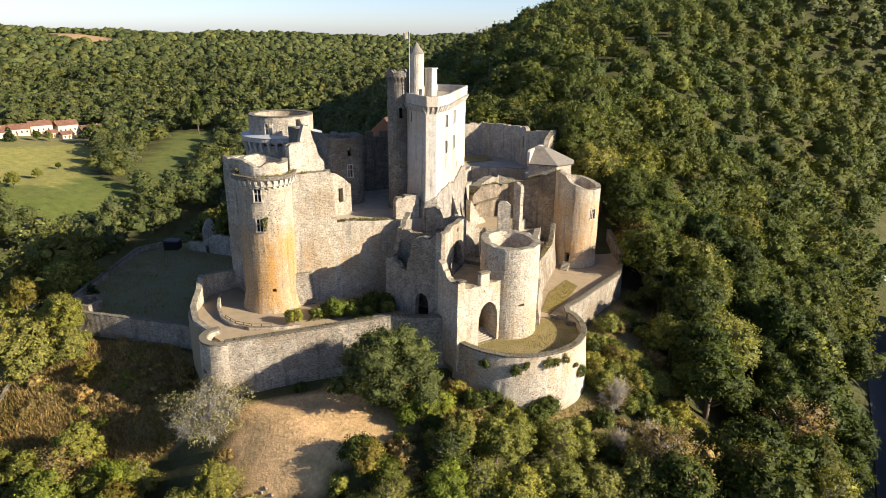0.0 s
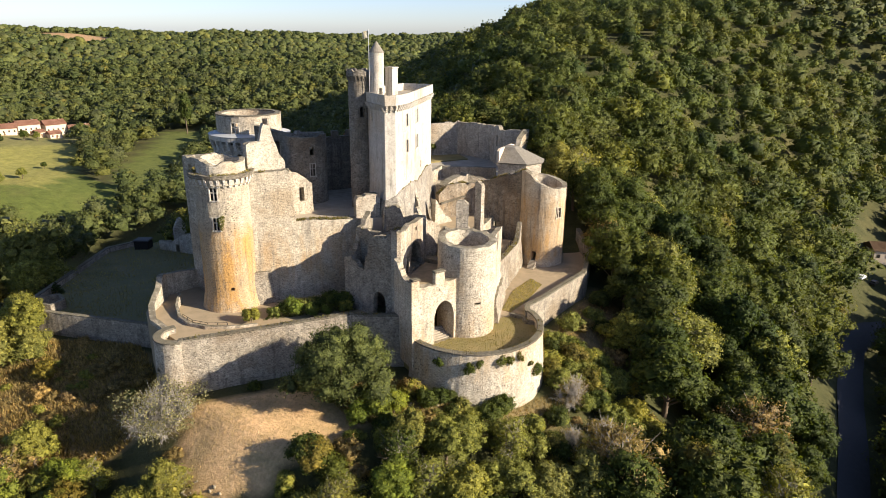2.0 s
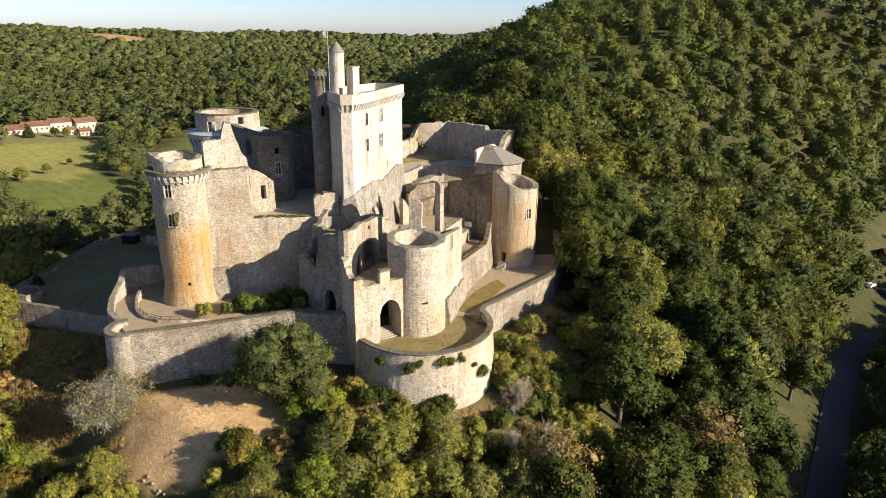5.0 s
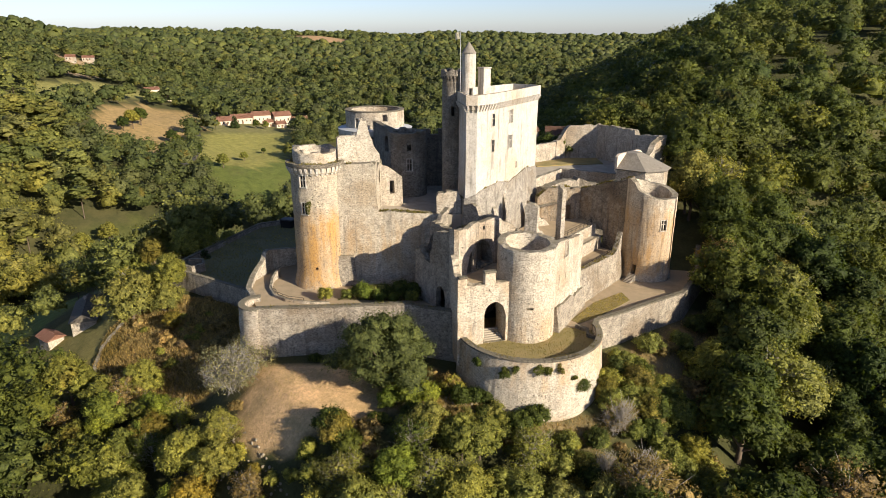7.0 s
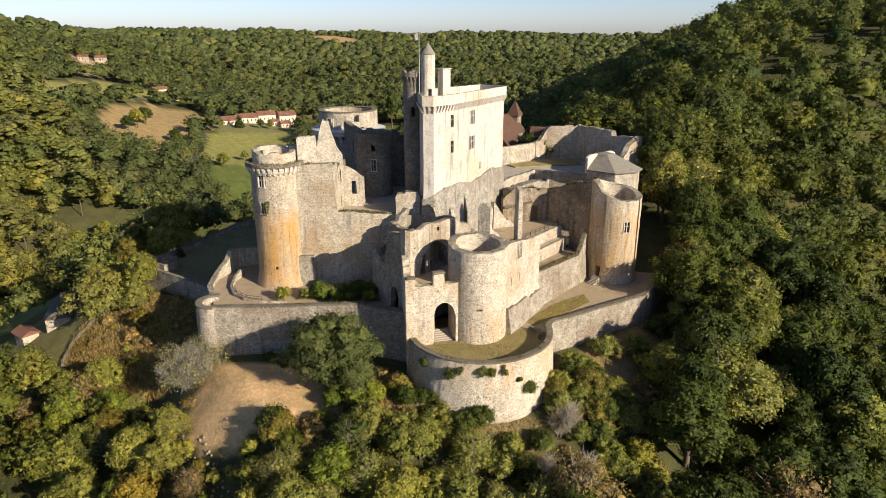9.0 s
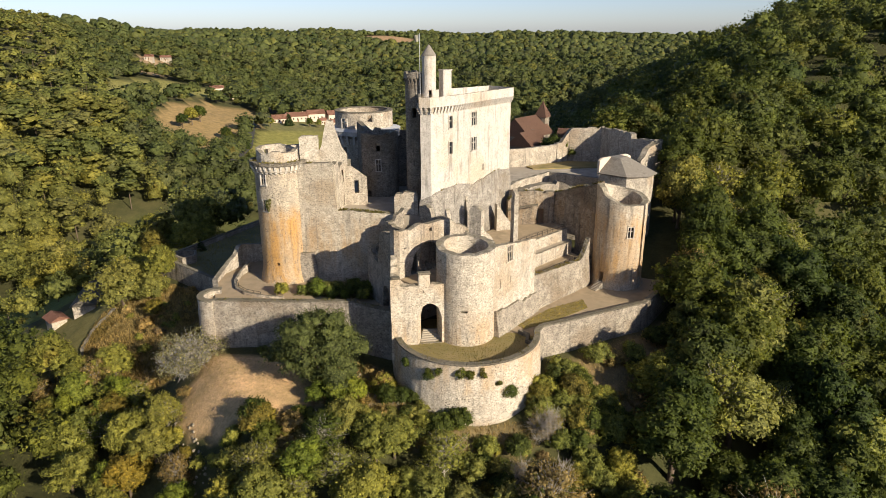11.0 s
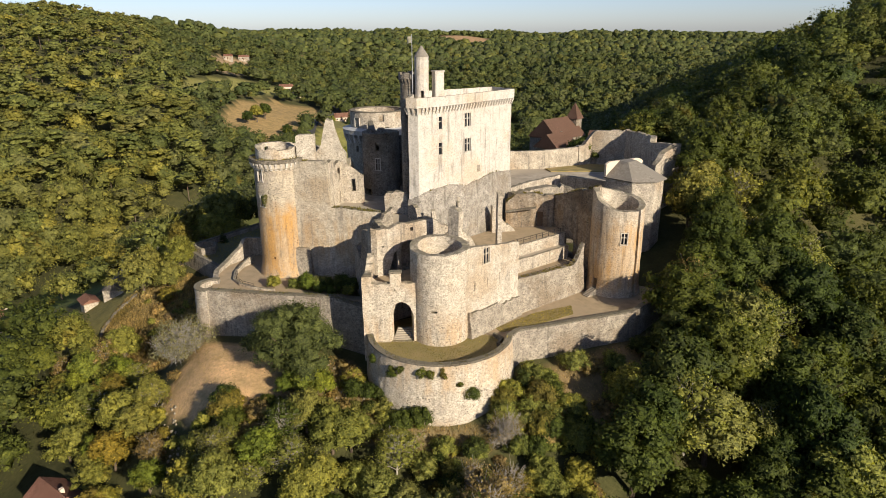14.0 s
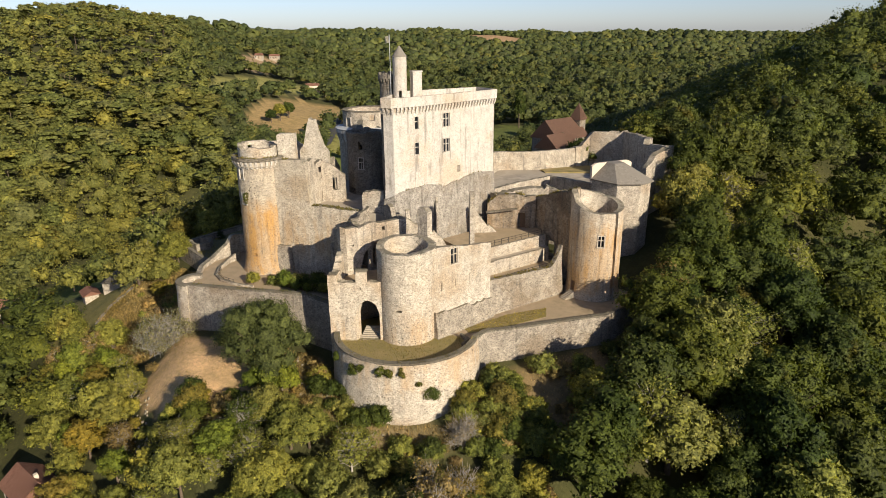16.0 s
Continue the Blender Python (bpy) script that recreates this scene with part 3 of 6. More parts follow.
    # Dark sheet in the opening; outside the keep it stands for room shade.
    if dark_pane:
        bm = box_bm((w - 0.02, 0.05, h - 0.02), (0, 0.3, 0))
        bm.transform(m)
        part("pane", bm, M_PANE, f, "dark sheet, glass in the keep and painted room shade in other windows")
    return f


def corbels(parent, plan, s0, s1, gap, z, size, mat, name="corbel"):
    """A row of stepped corbels under a parapet."""
    w, out, h = size
    bm = bmesh.new()
    for k, (o, zz) in enumerate(((out * 0.4, -h * 0.68), (out * 0.72, -h * 0.36), (out, -h * 0.04))):
        bmesh.ops.create_cube(bm, size=1, matrix=Matrix.Translation((0, -o / 2 + 0.15, zz - h * 0.15)) @ Matrix.Diagonal((w - 0.01 * k, o + 0.3, h * 0.34, 1)))
    me = bpy.data.meshes.new(name)
    bm.to_mesh(me)
    bm.free()
    me.materials.append(mat)
    k = int((s1 - s0) / gap)
    for i in range(k + 1):
        s = s0 + (s1 - s0) * i / max(1, k)
        xa, ya = plan(max(0, s - 0.1), 0, z)
        xb, yb = plan(min(plan.length, s + 0.1), 0, z)
        cx, cy = plan(s, 0, z)
        ob = new(name, me)
        ob.matrix_basis = Matrix.Translation((cx, cy, z)) @ Matrix.Rotation(math.atan2(yb - ya, xb - xa), 4, "Z")
        under(ob, parent)


def flare(z0, z1, out):
    return lambda z: out * max(0.0, (z1 - z) / (z1 - z0)) ** 1.0 if z < z1 else 0.0


def disc(name, cx, cy, r, z0, z1, mat, parent, n=32, r2=None, label=""):
    bm = bmesh.new()
    bmesh.ops.create_cone(bm, cap_ends=True, segments=n, radius1=r, radius2=r if r2 is None else r2, depth=z1 - z0, matrix=Matrix.Translation((cx, cy, (z0 + z1) / 2)))
    return part(name, bm, mat, parent, label)


def coping(plan, z, thick, parent, gap=0.9, over=0.1, h=0.22, mat=None, s0=0.0, s1=None, name="coping_stone"):
    """Single coping stones laid along the top of a wall."""
    zf = z if callable(z) else (lambda s: z)
    s1 = plan.length if s1 is None else s1
    k = max(1, int((s1 - s0) / gap))
    shapes = []
    for v in range(4):
        bm = box_bm(((s1 - s0) / k * 0.97, thick + 2 * over, h), bevel=0.05)
        for q in bm.verts:
            q.co += noise.noise_vector(q.co * 3 + Vector((v * 9.1, 0, 0))) * 0.06
        me = bpy.data.meshes.new(name)
        bm.to_mesh(me)
        bm.free()
        me.materials.append(mat or M_COPING)
        shapes.append(me)
    for i in range(k):
        s = s0 + (s1 - s0) * (i + 0.5) / k
        xa, ya = plan(max(s0, s - 0.25), 0, zf(s))
        xb, yb = plan(min(s1, s + 0.25), 0, zf(s))
        cx, cy = plan(s, thick / 2 + 0.02, zf(s))
        ob = new(name, shapes[i % 4])
        dzs = zf(min(s1, s + 0.3)) - zf(max(s0, s - 0.3))
        ob.matrix_basis = Matrix.Translation((cx, cy, zf(s) + h * 0.32)) @ Matrix.Rotation(math.atan2(yb - ya, xb - xa), 4, "Z") @ Matrix.Rotation(-math.atan2(dzs, 0.6), 4, "Y") @ Matrix.Rotation(0.05 * math.sin(i * 12.9), 4, "Z")
        under(ob, parent)


# ---- big round tower with a corbelled crown
gt = thing("round_tower", (-79.2, 75, 14), "big round limestone tower with orange lichen and corbelled crown", "tower")
p = ring(-79.2, 75.0, 4.5, batter=flare(14, 17.5, 0.75))
sw = sdeg(p, -60)
masonry("wall", p, 13.4, 36.3, 1.5, M_TOWER, gt, [(sw - 0.55, sw + 0.55, 33.9, 36.0), (sw - 0.5, sw + 0.5, 28.9, 31.0), (sdeg(p, -40) - 0.3, sdeg(p, -40) + 0.3, 18.2, 18.7)])
window(gt, p, sw, 34.95, 1.1, 2.1, dark_pane=True)
window(gt, p, sw, 29.95, 1.0, 2.1, dark_pane=True)
masonry("parapet", ring(-79.2, 75, 5.25), 37.4, prof((0, 38.05), rag=0.12, seed=2), 0.7, M_COPING, gt)
corbels(gt, p, 0, p.length * 0.97, 0.88, 37.4, (0.4, 0.72, 1.35), M_KEEP)
masonry("upper_drum", ring(-79.2, 75, 3.9), 36.2, prof((0, 39.8), (6, 39.6), (9, 40.2), (15, 40.3), (18, 40.1), (20, 39.4), (22, 40.0), (25, 39.8), rag=0.3, seed=4), 0.9, M_PALE, gt, [(sdeg(ring(-79.2, 75, 3.9), 205) - 0.6, sdeg(ring(-79.2, 75, 3.9), 205) + 0.6, 38.2, 39.6)])
disc("wall_walk", -79.2, 75, 4.9, 36.32, 37.42, M_PAVE, gt)

# ---- ruined hall range beside the round tower
hr = thing("hall_range", (-78, 82, 12), "ruined limestone hall range with broken gable and empty windows", "ruin")
W1 = Line([(-75.6, 76.6), (-70.9, 82.2), (-63.0, 91.9)])
masonry("curtain_front", W1, lambda s: 12.0, prof((0, 37.5), (7.1, 37.7), (7.31, 37.2), (7.4, 28.6), (10, 28.8), (15, 28.4), (19.8, 28.2), rag=0.2, seed=1), 1.6, M_HALL, hr)
WG = Line([(-70.9, 82.2), (-75.6, 87.0), (-73.6, 90.6)])
masonry("wing_wall", WG, 26.5, prof((0, 37.2), (3.2, 37.4), (3.6, 36.2), (6.6, 36.8), (7.2, 36.0), (8.8, 35.7), (9.4, 34.7), (10.8, 34.0), rag=0.4, seed=3), 1.0, M_WALL, hr,
        [(4.7, 5.7, 33.0, 35.4), (4.7, 5.6, 28.4, 30.4), (8.4, 9.3, 30.4, 33.0)])
BK = Line([(-76.8, 88.5), (-84, 92.5), (-91.2, 84.5), (-90.9, 76.6), (-84.2, 75.6), (-82.0, 77.5)])
masonry("rear_wall", BK, 9.0, prof((0, 34), (4, 36), (8, 33), (14, 36.5), (19, 38.4), (26.5, 38.8), (33, 39.2), rag=0.3, seed=6), 1.2, M_WALL, hr, [(28.6, 29.8, 36.3, 37.8)])
PK = Line([(-80.8, 83.4), (-77.8, 88.4)])
masonry("gable_peak", PK, 27.0, prof((0, 38.2), (0.9, 39.2), (2.3, 44.2), (3.3, 44.5), (3.7, 42.6), (4.6, 39.8), (5.83, 37.5), rag=0.4, seed=5, step=0.8), 1.6, M_PALE, hr, step=0.35)
masonry("chimney", Line([(-76.5, 78.3), (-75.2, 81.6), (-76.5, 82.2), (-77.8, 78.9)], True), 34.0, prof((0, 42.1), rag=0.25, seed=8), 0.6, M_PALE, hr, step=0.5)
slab("floor", [(-75.6, 77.8), (-71.6, 82.4), (-76.2, 87.4), (-83.8, 91.4), (-90.2, 84.2), (-90, 77.6)], 26.0, 34.2, M_PAVE, hr)
masonry("buttress", Line([(-75.2, 76.0), (-73.2, 78.6), (-74.4, 79.6), (-76.4, 77.0)], True, flare(12, 20, 0.7)), 12.5, 20.2, 0.7, M_RUBBLE, hr)

# ---- upper court, inner tower, rear curtain
slab("upper_court", [(-71.6, 82.6), (-63.6, 91.6), (-60.5, 95), (-66, 100), (-70, 108), (-84, 112), (-98, 104), (-92, 96), (-84, 92), (-76.4, 87.6)], 20.0, 28.0, M_PAVE, None, 0.15)
tagged(bpy.data.objects["upper_court"], "worn gravel upper court of the castle", "courtyard", kind="structure")
it = thing("stair_tower", (-80.8, 97.4, 28), "round stone stair tower in the upper court", "tower")
p = ring(-80.8, 97.4, 3.9)
masonry("wall", p, 26.5, prof((0, 41), rag=0.25, seed=9), 1.0, M_OLDSHADE, it, [(sdeg(p, -32) - 0.45, sdeg(p, -32) + 0.45, 33.6, 35.9), (sdeg(p, -32) - 0.4, sdeg(p, -32) + 0.4, 37.6, 39.2), (sdeg(p, -75) - 1.4, sdeg(p, -75) + 1.2, 28.0, 29.3)])
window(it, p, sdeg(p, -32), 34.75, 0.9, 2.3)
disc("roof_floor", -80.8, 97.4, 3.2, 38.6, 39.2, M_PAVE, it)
masonry("link_wall", Line([(-98.5, 101), (-84.2, 96.4)]), 22, prof((0, 41), (6, 40.8), (15, 40.9), rag=0.2, seed=10), 1.2, M_OLDSHADE, it, [(8.6, 11.4, 35.5, 39.0, 1.2)])
rc = thing("rear_curtain", (-78, 110, 28), "crenellated stone curtain wall behind the upper court", "wall")
q = Line([(-84.5, 103), (-80, 110.5), (-68, 113.5)])
masonry("wall", q, 22, prof((0, 39.2), rag=0.1, seed=11), 1.2, M_OLDSHADE, rc)
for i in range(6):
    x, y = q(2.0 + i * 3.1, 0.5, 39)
    part("merlon", box_bm((1.5, 0.8, 1.3), (x, y, 39.75), math.atan2(3, 12) if i > 1 else 1.03, bevel=0.06), M_OLDSHADE, rc)

# ---- back round tower with a machicolated ring
bt = thing("round_tower", (-105.8, 106.5, 10), "wide round tower with machicolation ring and lead walkway", "tower")
pb = ring(-105.8, 106.5, 8.1)
masonry("wall", pb, 4, 36.6, 1.8, M_WALL, bt, [(sdeg(pb, -62) - 0.4, sdeg(pb, -62) + 0.4, 33.2, 34.6)], step=1.2)
corbels(bt, pb, 0, pb.length * 0.98, 1.55, 37.3, (0.55, 0.7, 2.0), M_KEEP)
disc("walkway", -105.8, 106.5, 8.85, 37.3, 38.3, M_KEEP, bt, 48)
disc("walkway_roof", -105.8, 106.5, 8.95, 38.3, 38.75, M_LEAD, bt, 48, 7.1)
pb = ring(-105.8, 106.5, 7.0)
masonry("upper_drum", pb, 36.5, prof((0, 42.5), rag=0.1, seed=12), 1.1, M_WALL, bt, [(sdeg(pb, -68) - 0.8, sdeg(pb, -68) + 0.8, 38.9, 41.1), (sdeg(pb, -15) - 0.6, sdeg(pb, -15) + 0.6, 40.4, 42.0), (sdeg(pb, -4) - 0.9, sdeg(pb, -4) + 0.9, 37.4, 39.2, 0.8)])
window(bt, pb, sdeg(pb, -68), 40.0, 1.6, 2.2)
coping(pb, 42.5, 1.1, bt, 1.1)
disc("inner_floor", -105.8, 106.5, 6.2, 38.0, 39.0, M_PAVE, bt)

# ---- keep
kp = thing("keep", (-65, 106, 24), "tall pale limestone keep with corbelled parapet and mullioned windows", "keep")
KP = [(-60.1, 94.9), (-58.8, 96.3), (-59.7, 101.6), (-66.6, 120.7), (-73.0, 119.5), (-71.2, 103.5), (-67.7, 99.6)]
K = Line(KP, True, flare(24, 33.5, 0.5))
ux = lambda y: K.at[2] + (y - 101.6) / (120.7 - 101.6) * (K.at[3] - K.at[2])
KW = [(ux(108.1), 44.9, 1.7, 2.5), (ux(108.1), 40.1, 1.7, 2.5), (6.75, 45.0, 0.8, 2.2), (6.75, 40.3, 0.8, 2.2), (ux(111.3), 35.0, 0.9, 1.3), (K.at[6] + 3.0, 45.6, 0.6, 1.6)]
masonry("wall", K, 22.0, 48.1, 1.8, M_KEEP, kp, [(s - w / 2, s + w / 2, z - h / 2, z + h / 2) for s, z, w, h in KW], step=1.0, rough=0.05)
for s, z, w, h in KW[:4]:
    window(kp, K, s, z, w, h, (1 if w > 1 else 0, 1), dark_pane=True)
KO = Line([(x + 0.55 * (x + 67) / 8, y + 0.6 * (y - 107) / 13) for x, y in KP], True)
masonry("parapet", KO, 48.0, prof((0, 49.75), rag=0.05, seed=13), 0.5, M_KEEP, kp, rough=0.03)
corbels(kp, K, 0.3, K.at[3] - 0.2, 0.78, 48.02, (0.36, 0.6, 1.15), M_KEEP)
corbels(kp, K, K.at[6] + 1.2, K.length, 0.78, 48.02, (0.36, 0.6, 1.15), M_KEEP)
PL = Line([(-66.6, 98.8), (-60.08, 94.68), (-58.6, 96.2), (-59.5, 101.62), (-66.4, 120.8)], batter=flare(21, 33, 0.9))
masonry("plinth", PL, 19, prof((0, 30.6), (8, 31.2), (11, 32.6), (17, 33.2), (22, 32.2), (30, 33.6), (38, 32.8), rag=0.24, seed=72, step=2.6), 0.8, M_PLASTER, kp)
slab("roof_terrace", [(x + 0.2 * (x + 67) / 8, y + 0.2 * (y - 107) / 13) for x, y in KP], 47.2, 48.3, M_PAVE, kp)
p = ring(-68.9, 99.5, 2.1, n=32)
masonry("side_turret", p, 22, 52.4, 0.8, M_OLDSHADE, kp, [(sdeg(p, -45, 32) - 0.35, sdeg(p, -45, 32) + 0.35, 45.2, 47.0), (sdeg(p, -50, 32) - 0.12, sdeg(p, -50, 32) + 0.12, 36, 37)], step=0.5)
corbels(kp, p, 0, p.length * 0.97, 0.62, 52.45, (0.3, 0.32, 0.8), M_OLDSHADE)
masonry("turret_crown", ring(-68.9, 99.5, 2.4, n=32), 52.4, lambda s: 53.6 if int(s / 0.75) % 3 else 53.2, 0.5, M_OLDSHADE, kp, step=0.375)
p = ring(-65.5, 100.2, 1.3, n=24)
masonry("stair_turret", p, 48, 56.5, 0.45, M_KEEP, kp, [(sdeg(p, -20, 24) - 0.35, sdeg(p, -20, 24) + 0.35, 48.4, 50.4)], step=0.4, rough=0.03)
disc("turret_cap", -65.5, 100.2, 1.42, 56.5, 58.4, M_STONEROOF, kp, 20, 0.12, "conical stone cap")
masonry("chimney", Line([(-64.9, 102.0), (-63.4, 102.0), (-63.4, 103.8), (-64.9, 103.8)], True), 48, 53.8, 0.4, M_KEEP, kp, step=0.6, rough=0.03)
part("chimney_cap", box_bm((1.8, 2.1, 0.25), (-64.15, 102.9, 53.9), bevel=0.05), M_KEEP, kp)
fp = thing("flagpole", (-65.9, 98.5, 48.3), "thin flagpole with a small pale flag", "flagpole")
disc("pole", -65.9, 98.5, 0.06, 48.3, 60.4, M_LEAD, fp, 8)
bm = bmesh.new()
gv = [[bm.verts.new((-65.9 - 0.18 * i + 0.02, 98.5 - 0.12 * i + 0.08 * math.sin(i * 1.3 + j * 0.4), 60.2 - 0.3 * j - 0.05 * i)) for j in range(5)] for i in range(6)]
for i in range(5):
    for j in range(4):
        bm.faces.new((gv[i][j], gv[i + 1][j], gv[i + 1][j + 1], gv[i][j + 1]))
bmesh.ops.solidify(bm, geom=bm.faces[:], thickness=0.02)
part("flag", bm, M_FLAG, fp)

# ---- ruined lodging block below the keep
lb = thing("lodging_ruin", (-55, 87, 12), "roofless ruined lodging block with arched doorway", "ruin")
q = Line([(-61.2, 84.0), (-49.7, 83.2)])
masonry("front_wall", q, 12, prof((0, 23.5), (1.4, 23.9), (3.0, 23.0), (3.1, 22.2), (4.6, 22.0), (4.7, 24.6), (5.4, 24.9), (5.5, 27.6), (6.8, 28.8), (9.2, 28.6), (11.5, 29.8), rag=0.32, seed=14), 1.0, M_RUBBLE, lb, [(6.3, 9.0, 14.5, 18.9, 1.5)], step=0.4)
q = Line([(-49.7, 83.2), (-52.1, 95.0)])
masonry("east_wall", q, 12, prof((0, 29.9), (1, 29.6), (4, 29.2), (6, 29.9), (8, 29.4), (12, 29.6), rag=0.25, seed=15), 1.0, M_WALL, lb, [(3.6, 11.4, 21.3, 26.3, 4.3), (8.0, 8.6, 28.0, 28.7), (2.2, 2.5, 26.2, 26.5)])
masonry("passage_back", Line([(-53.4, 84.4), (-54.9, 94.4)]), 20, prof((0, 27.6), rag=0.3, seed=70), 0.8, M_WALL, lb, [(3.2, 4.2, 21.3, 23.6), (5.2, 6.2, 21.3, 23.9)])
q = Line([(-61.4, 87.6), (-54, 88.4), (-50.9, 88.2)])
masonry("cross_wall", q, 14, prof((0, 27.2), (2, 27.9), (4, 27.3), (6, 27.8), (8, 28.6), (11, 28.9), rag=0.35, seed=16), 0.9, M_RUBBLE, lb, [(3.2, 4.4, 22.0, 24.6), (8.2, 9.2, 21.4, 23.6)], step=0.4)
q = Line([(-62.3, 91.8), (-61.4, 87.6), (-61.2, 84.0)])
masonry("west_wall", q, 12, prof((0, 29.6), (2, 29.0), (2.1, 28.0), (4.2, 27.6), (4.3, 26.0), (5.4, 25.4), (5.5, 24.2), (7.9, 23.6), rag=0.35, seed=17), 0.9, M_RUBBLE, lb, step=0.4)
q = Line([(-64.2, 91.4), (-61.5, 95.0)])
masonry("tall_fragment", q, 24, prof((0, 31.6), (0.4, 32.0), (2.2, 32.3), (4.1, 32.2), (4.5, 31.0), rag=0.25, seed=18), 1.5, M_WALL, lb, step=0.4, openings=[(1.9, 3.0, 25.6, 28.2)])
q = Line([(-59.6, 94.2), (-52.1, 95.0)])
masonry("north_wall", q, 20, prof((0, 30.4), (2, 30.9), (3, 30.6), (3.4, 28.8), (5, 29.2), (7.5, 29.5), rag=0.35, seed=19), 0.9, M_RUBBLE, lb, step=0.4)
slab("ruin_floor", [(-60.8, 84.5), (-50.4, 83.8), (-52.6, 94.4), (-60.0, 93.8), (-61.8, 91.0)], 19.6, 21.2, M_EARTH, lb, 0.3)

# ---- gate wall and platform
gw = thing("gate_wall", (-43, 83, 12), "stone gate wall with pointed archway and worn merlons", "gateway")
GL = Line([(-49.9, 82.6), (-44.4, 79.4), (-41.0, 87.4)])
gs = GL.at[1]
masonry("wall", GL, 9, prof((0, 25.8), (1.2, 25.4), (1.3, 24.6), (2.6, 24.3), (2.7, 23.7), (gs - 1.4, 23.4), (gs, 23.9), (gs + 1.4, 22.6), (gs + 8.7, 22.6), rag=0.16, seed=20), 1.1, M_GATE, gw,
        [(gs + 4.3, gs + 8.2, 12.3, 19.4, 2.4)])
for s, w, h in ((gs + 0.4, 1.2, 1.4), (gs + 5.2, 1.9, 1.9)):
    x, y = GL(s, 0.45, 23)
    part("merlon", box_bm((w, 0.85, h), (x, y, 22.5 + h / 2), math.atan2(8, 3.4), 0.94, 0.07), M_GATE, gw)
    part("merlon_cap", box_bm((w + 0.3, 1.1, 0.3), (x, y, 22.62 + h), math.atan2(8, 3.4), 0.9, 0.06), M_COPING, gw)
slab("platform", [(-49.4, 83.0), (-45.0, 80.6), (-42.0, 87.4), (-44.8, 95), (-51.4, 94.4)], 19.9, 21.3, M_EARTH, gw)
masonry("passage_wall", Line([(-50.2, 84.0), (-51.6, 94.4)]), 12, 20.0, 0.6, M_WALL, gw, [(3.4, 4.5, 12.5, 15.2)])
for i in range(6):
    x, y = GL(gs + 6.2, 0.9 + i * 0.42, 13)
    part("step", box_bm((3.4, 0.5, 0.2 + 0.19 * i), (x, y, 12.3 + (0.2 + 0.19 * i) / 2), math.atan2(8, 3.4), bevel=0.02), M_PAVE, gw)

# ---- front round tower
ft = thing("round_tower", (-41.8, 92.1, 12), "open-topped round limestone tower on the bastion lawn", "tower")
p = ring(-41.8, 92.1, 4.85)
masonry("wall", p, 11.4, prof((0, 27.9), (5, 28.1), (9, 28.3), (14, 28.5), (18, 28.4), (22, 27.9), (30, 27.9), rag=0.2, seed=21, step=0.9), 1.25, M_GATE, ft,
        [(sdeg(p, -38) - 0.55, sdeg(p, -38) + 0.55, 18.15, 18.5), (sdeg(p, 215) - 0.4, sdeg(p, 215) + 0.4, 24.5, 26.0)], step=0.65)
disc("tower_floor", -41.8, 92.1, 3.8, 21.4, 22.4, M_SCREE, ft)

# ---- residence front with the cross window
rf = thing("residence_front", (-41, 102, 12), "pale residence wall with cross window and arrow slits", "ruin")
H = Line([(-38.4, 95.4), (-43.2, 108.3), (-49.0, 107.2)], batter=flare(11, 17.2, 0.9))
cw = 4.75
masonry("wall", H, 11, prof((0, 28.0), (3, 27.7), (8, 26.7), (13.6, 26.0), (14, 25.6), (19.6, 24), rag=0.16, seed=23), 1.0, M_PALE, rf,
        [(cw - 0.85, cw + 0.85, 24.3, 27.0)] + [(s - 0.11, s + 0.11, 20.2, 21.6) for s in (1.9, 5.1, 8.4, 11.2)])
window(rf, H, cw, 25.65, 1.7, 2.7, dark_pane=True)
masonry("lower_wall", Line([(-37.9, 95.5), (-42.7, 108.4)], batter=flare(11, 17, 0.9)), 11, prof((0, 16.8), (13.7, 15.6), rag=0.25, seed=24), 0.7, M_RUBBLE, rf)
slab("residence_floor", [(-43.6, 96.6), (-47.6, 106.8), (-60.5, 106), (-59.6, 96), (-52.5, 95.6), (-45.5, 95.6)], 12, 21.6, M_SCREE, rf, 0.5)
slab("cellar_floor", [(-39.6, 96.0), (-44.2, 107.2), (-47.5, 106.8), (-43.5, 96.4)], 12, 16.6, M_SCREE, rf, 0.3)
for name, a, b, z0, z1, th, sd in (("chimney_fin", (-48.1, 106.4), (-46.5, 105.8), 21, 34.3, 0.8, 1), ("chimney_breast", (-46.1, 95.8), (-44.2, 96.8), 21, 33.2, 1.2, 2)):
    q = Line([a, b])
    masonry(name, q, z0, prof((0, z1 - 0.5), (0.5, z1), (q.length, z1 - 0.6), rag=0.3, seed=30 + sd), th, M_WALL, rf, step=0.35)
masonry("inner_wall", Line([(-43.0, 97.2), (-46.8, 106.4)]), 16, prof((0, 24.0), (3, 23.8), (5, 23.2), (9.5, 23.4), rag=0.3, seed=71), 0.7, M_RUBBLE, rf)
masonry("broken_wall", Line([(-53.5, 95.6), (-52.2, 99.4), (-51.0, 101.0)]), 21, prof((0, 29.8), (2, 28), (4, 27.2), (6, 24), rag=0.5, seed=33), 0.9, M_WALL, rf)
masonry("inner_stub", Line([(-46.2, 97.2), (-45.2, 100.6)]), 21, prof((0, 27.6), (1.6, 28.6), (3.5, 26.4), rag=0.4, seed=34), 0.8, M_WALL, rf, step=0.5)

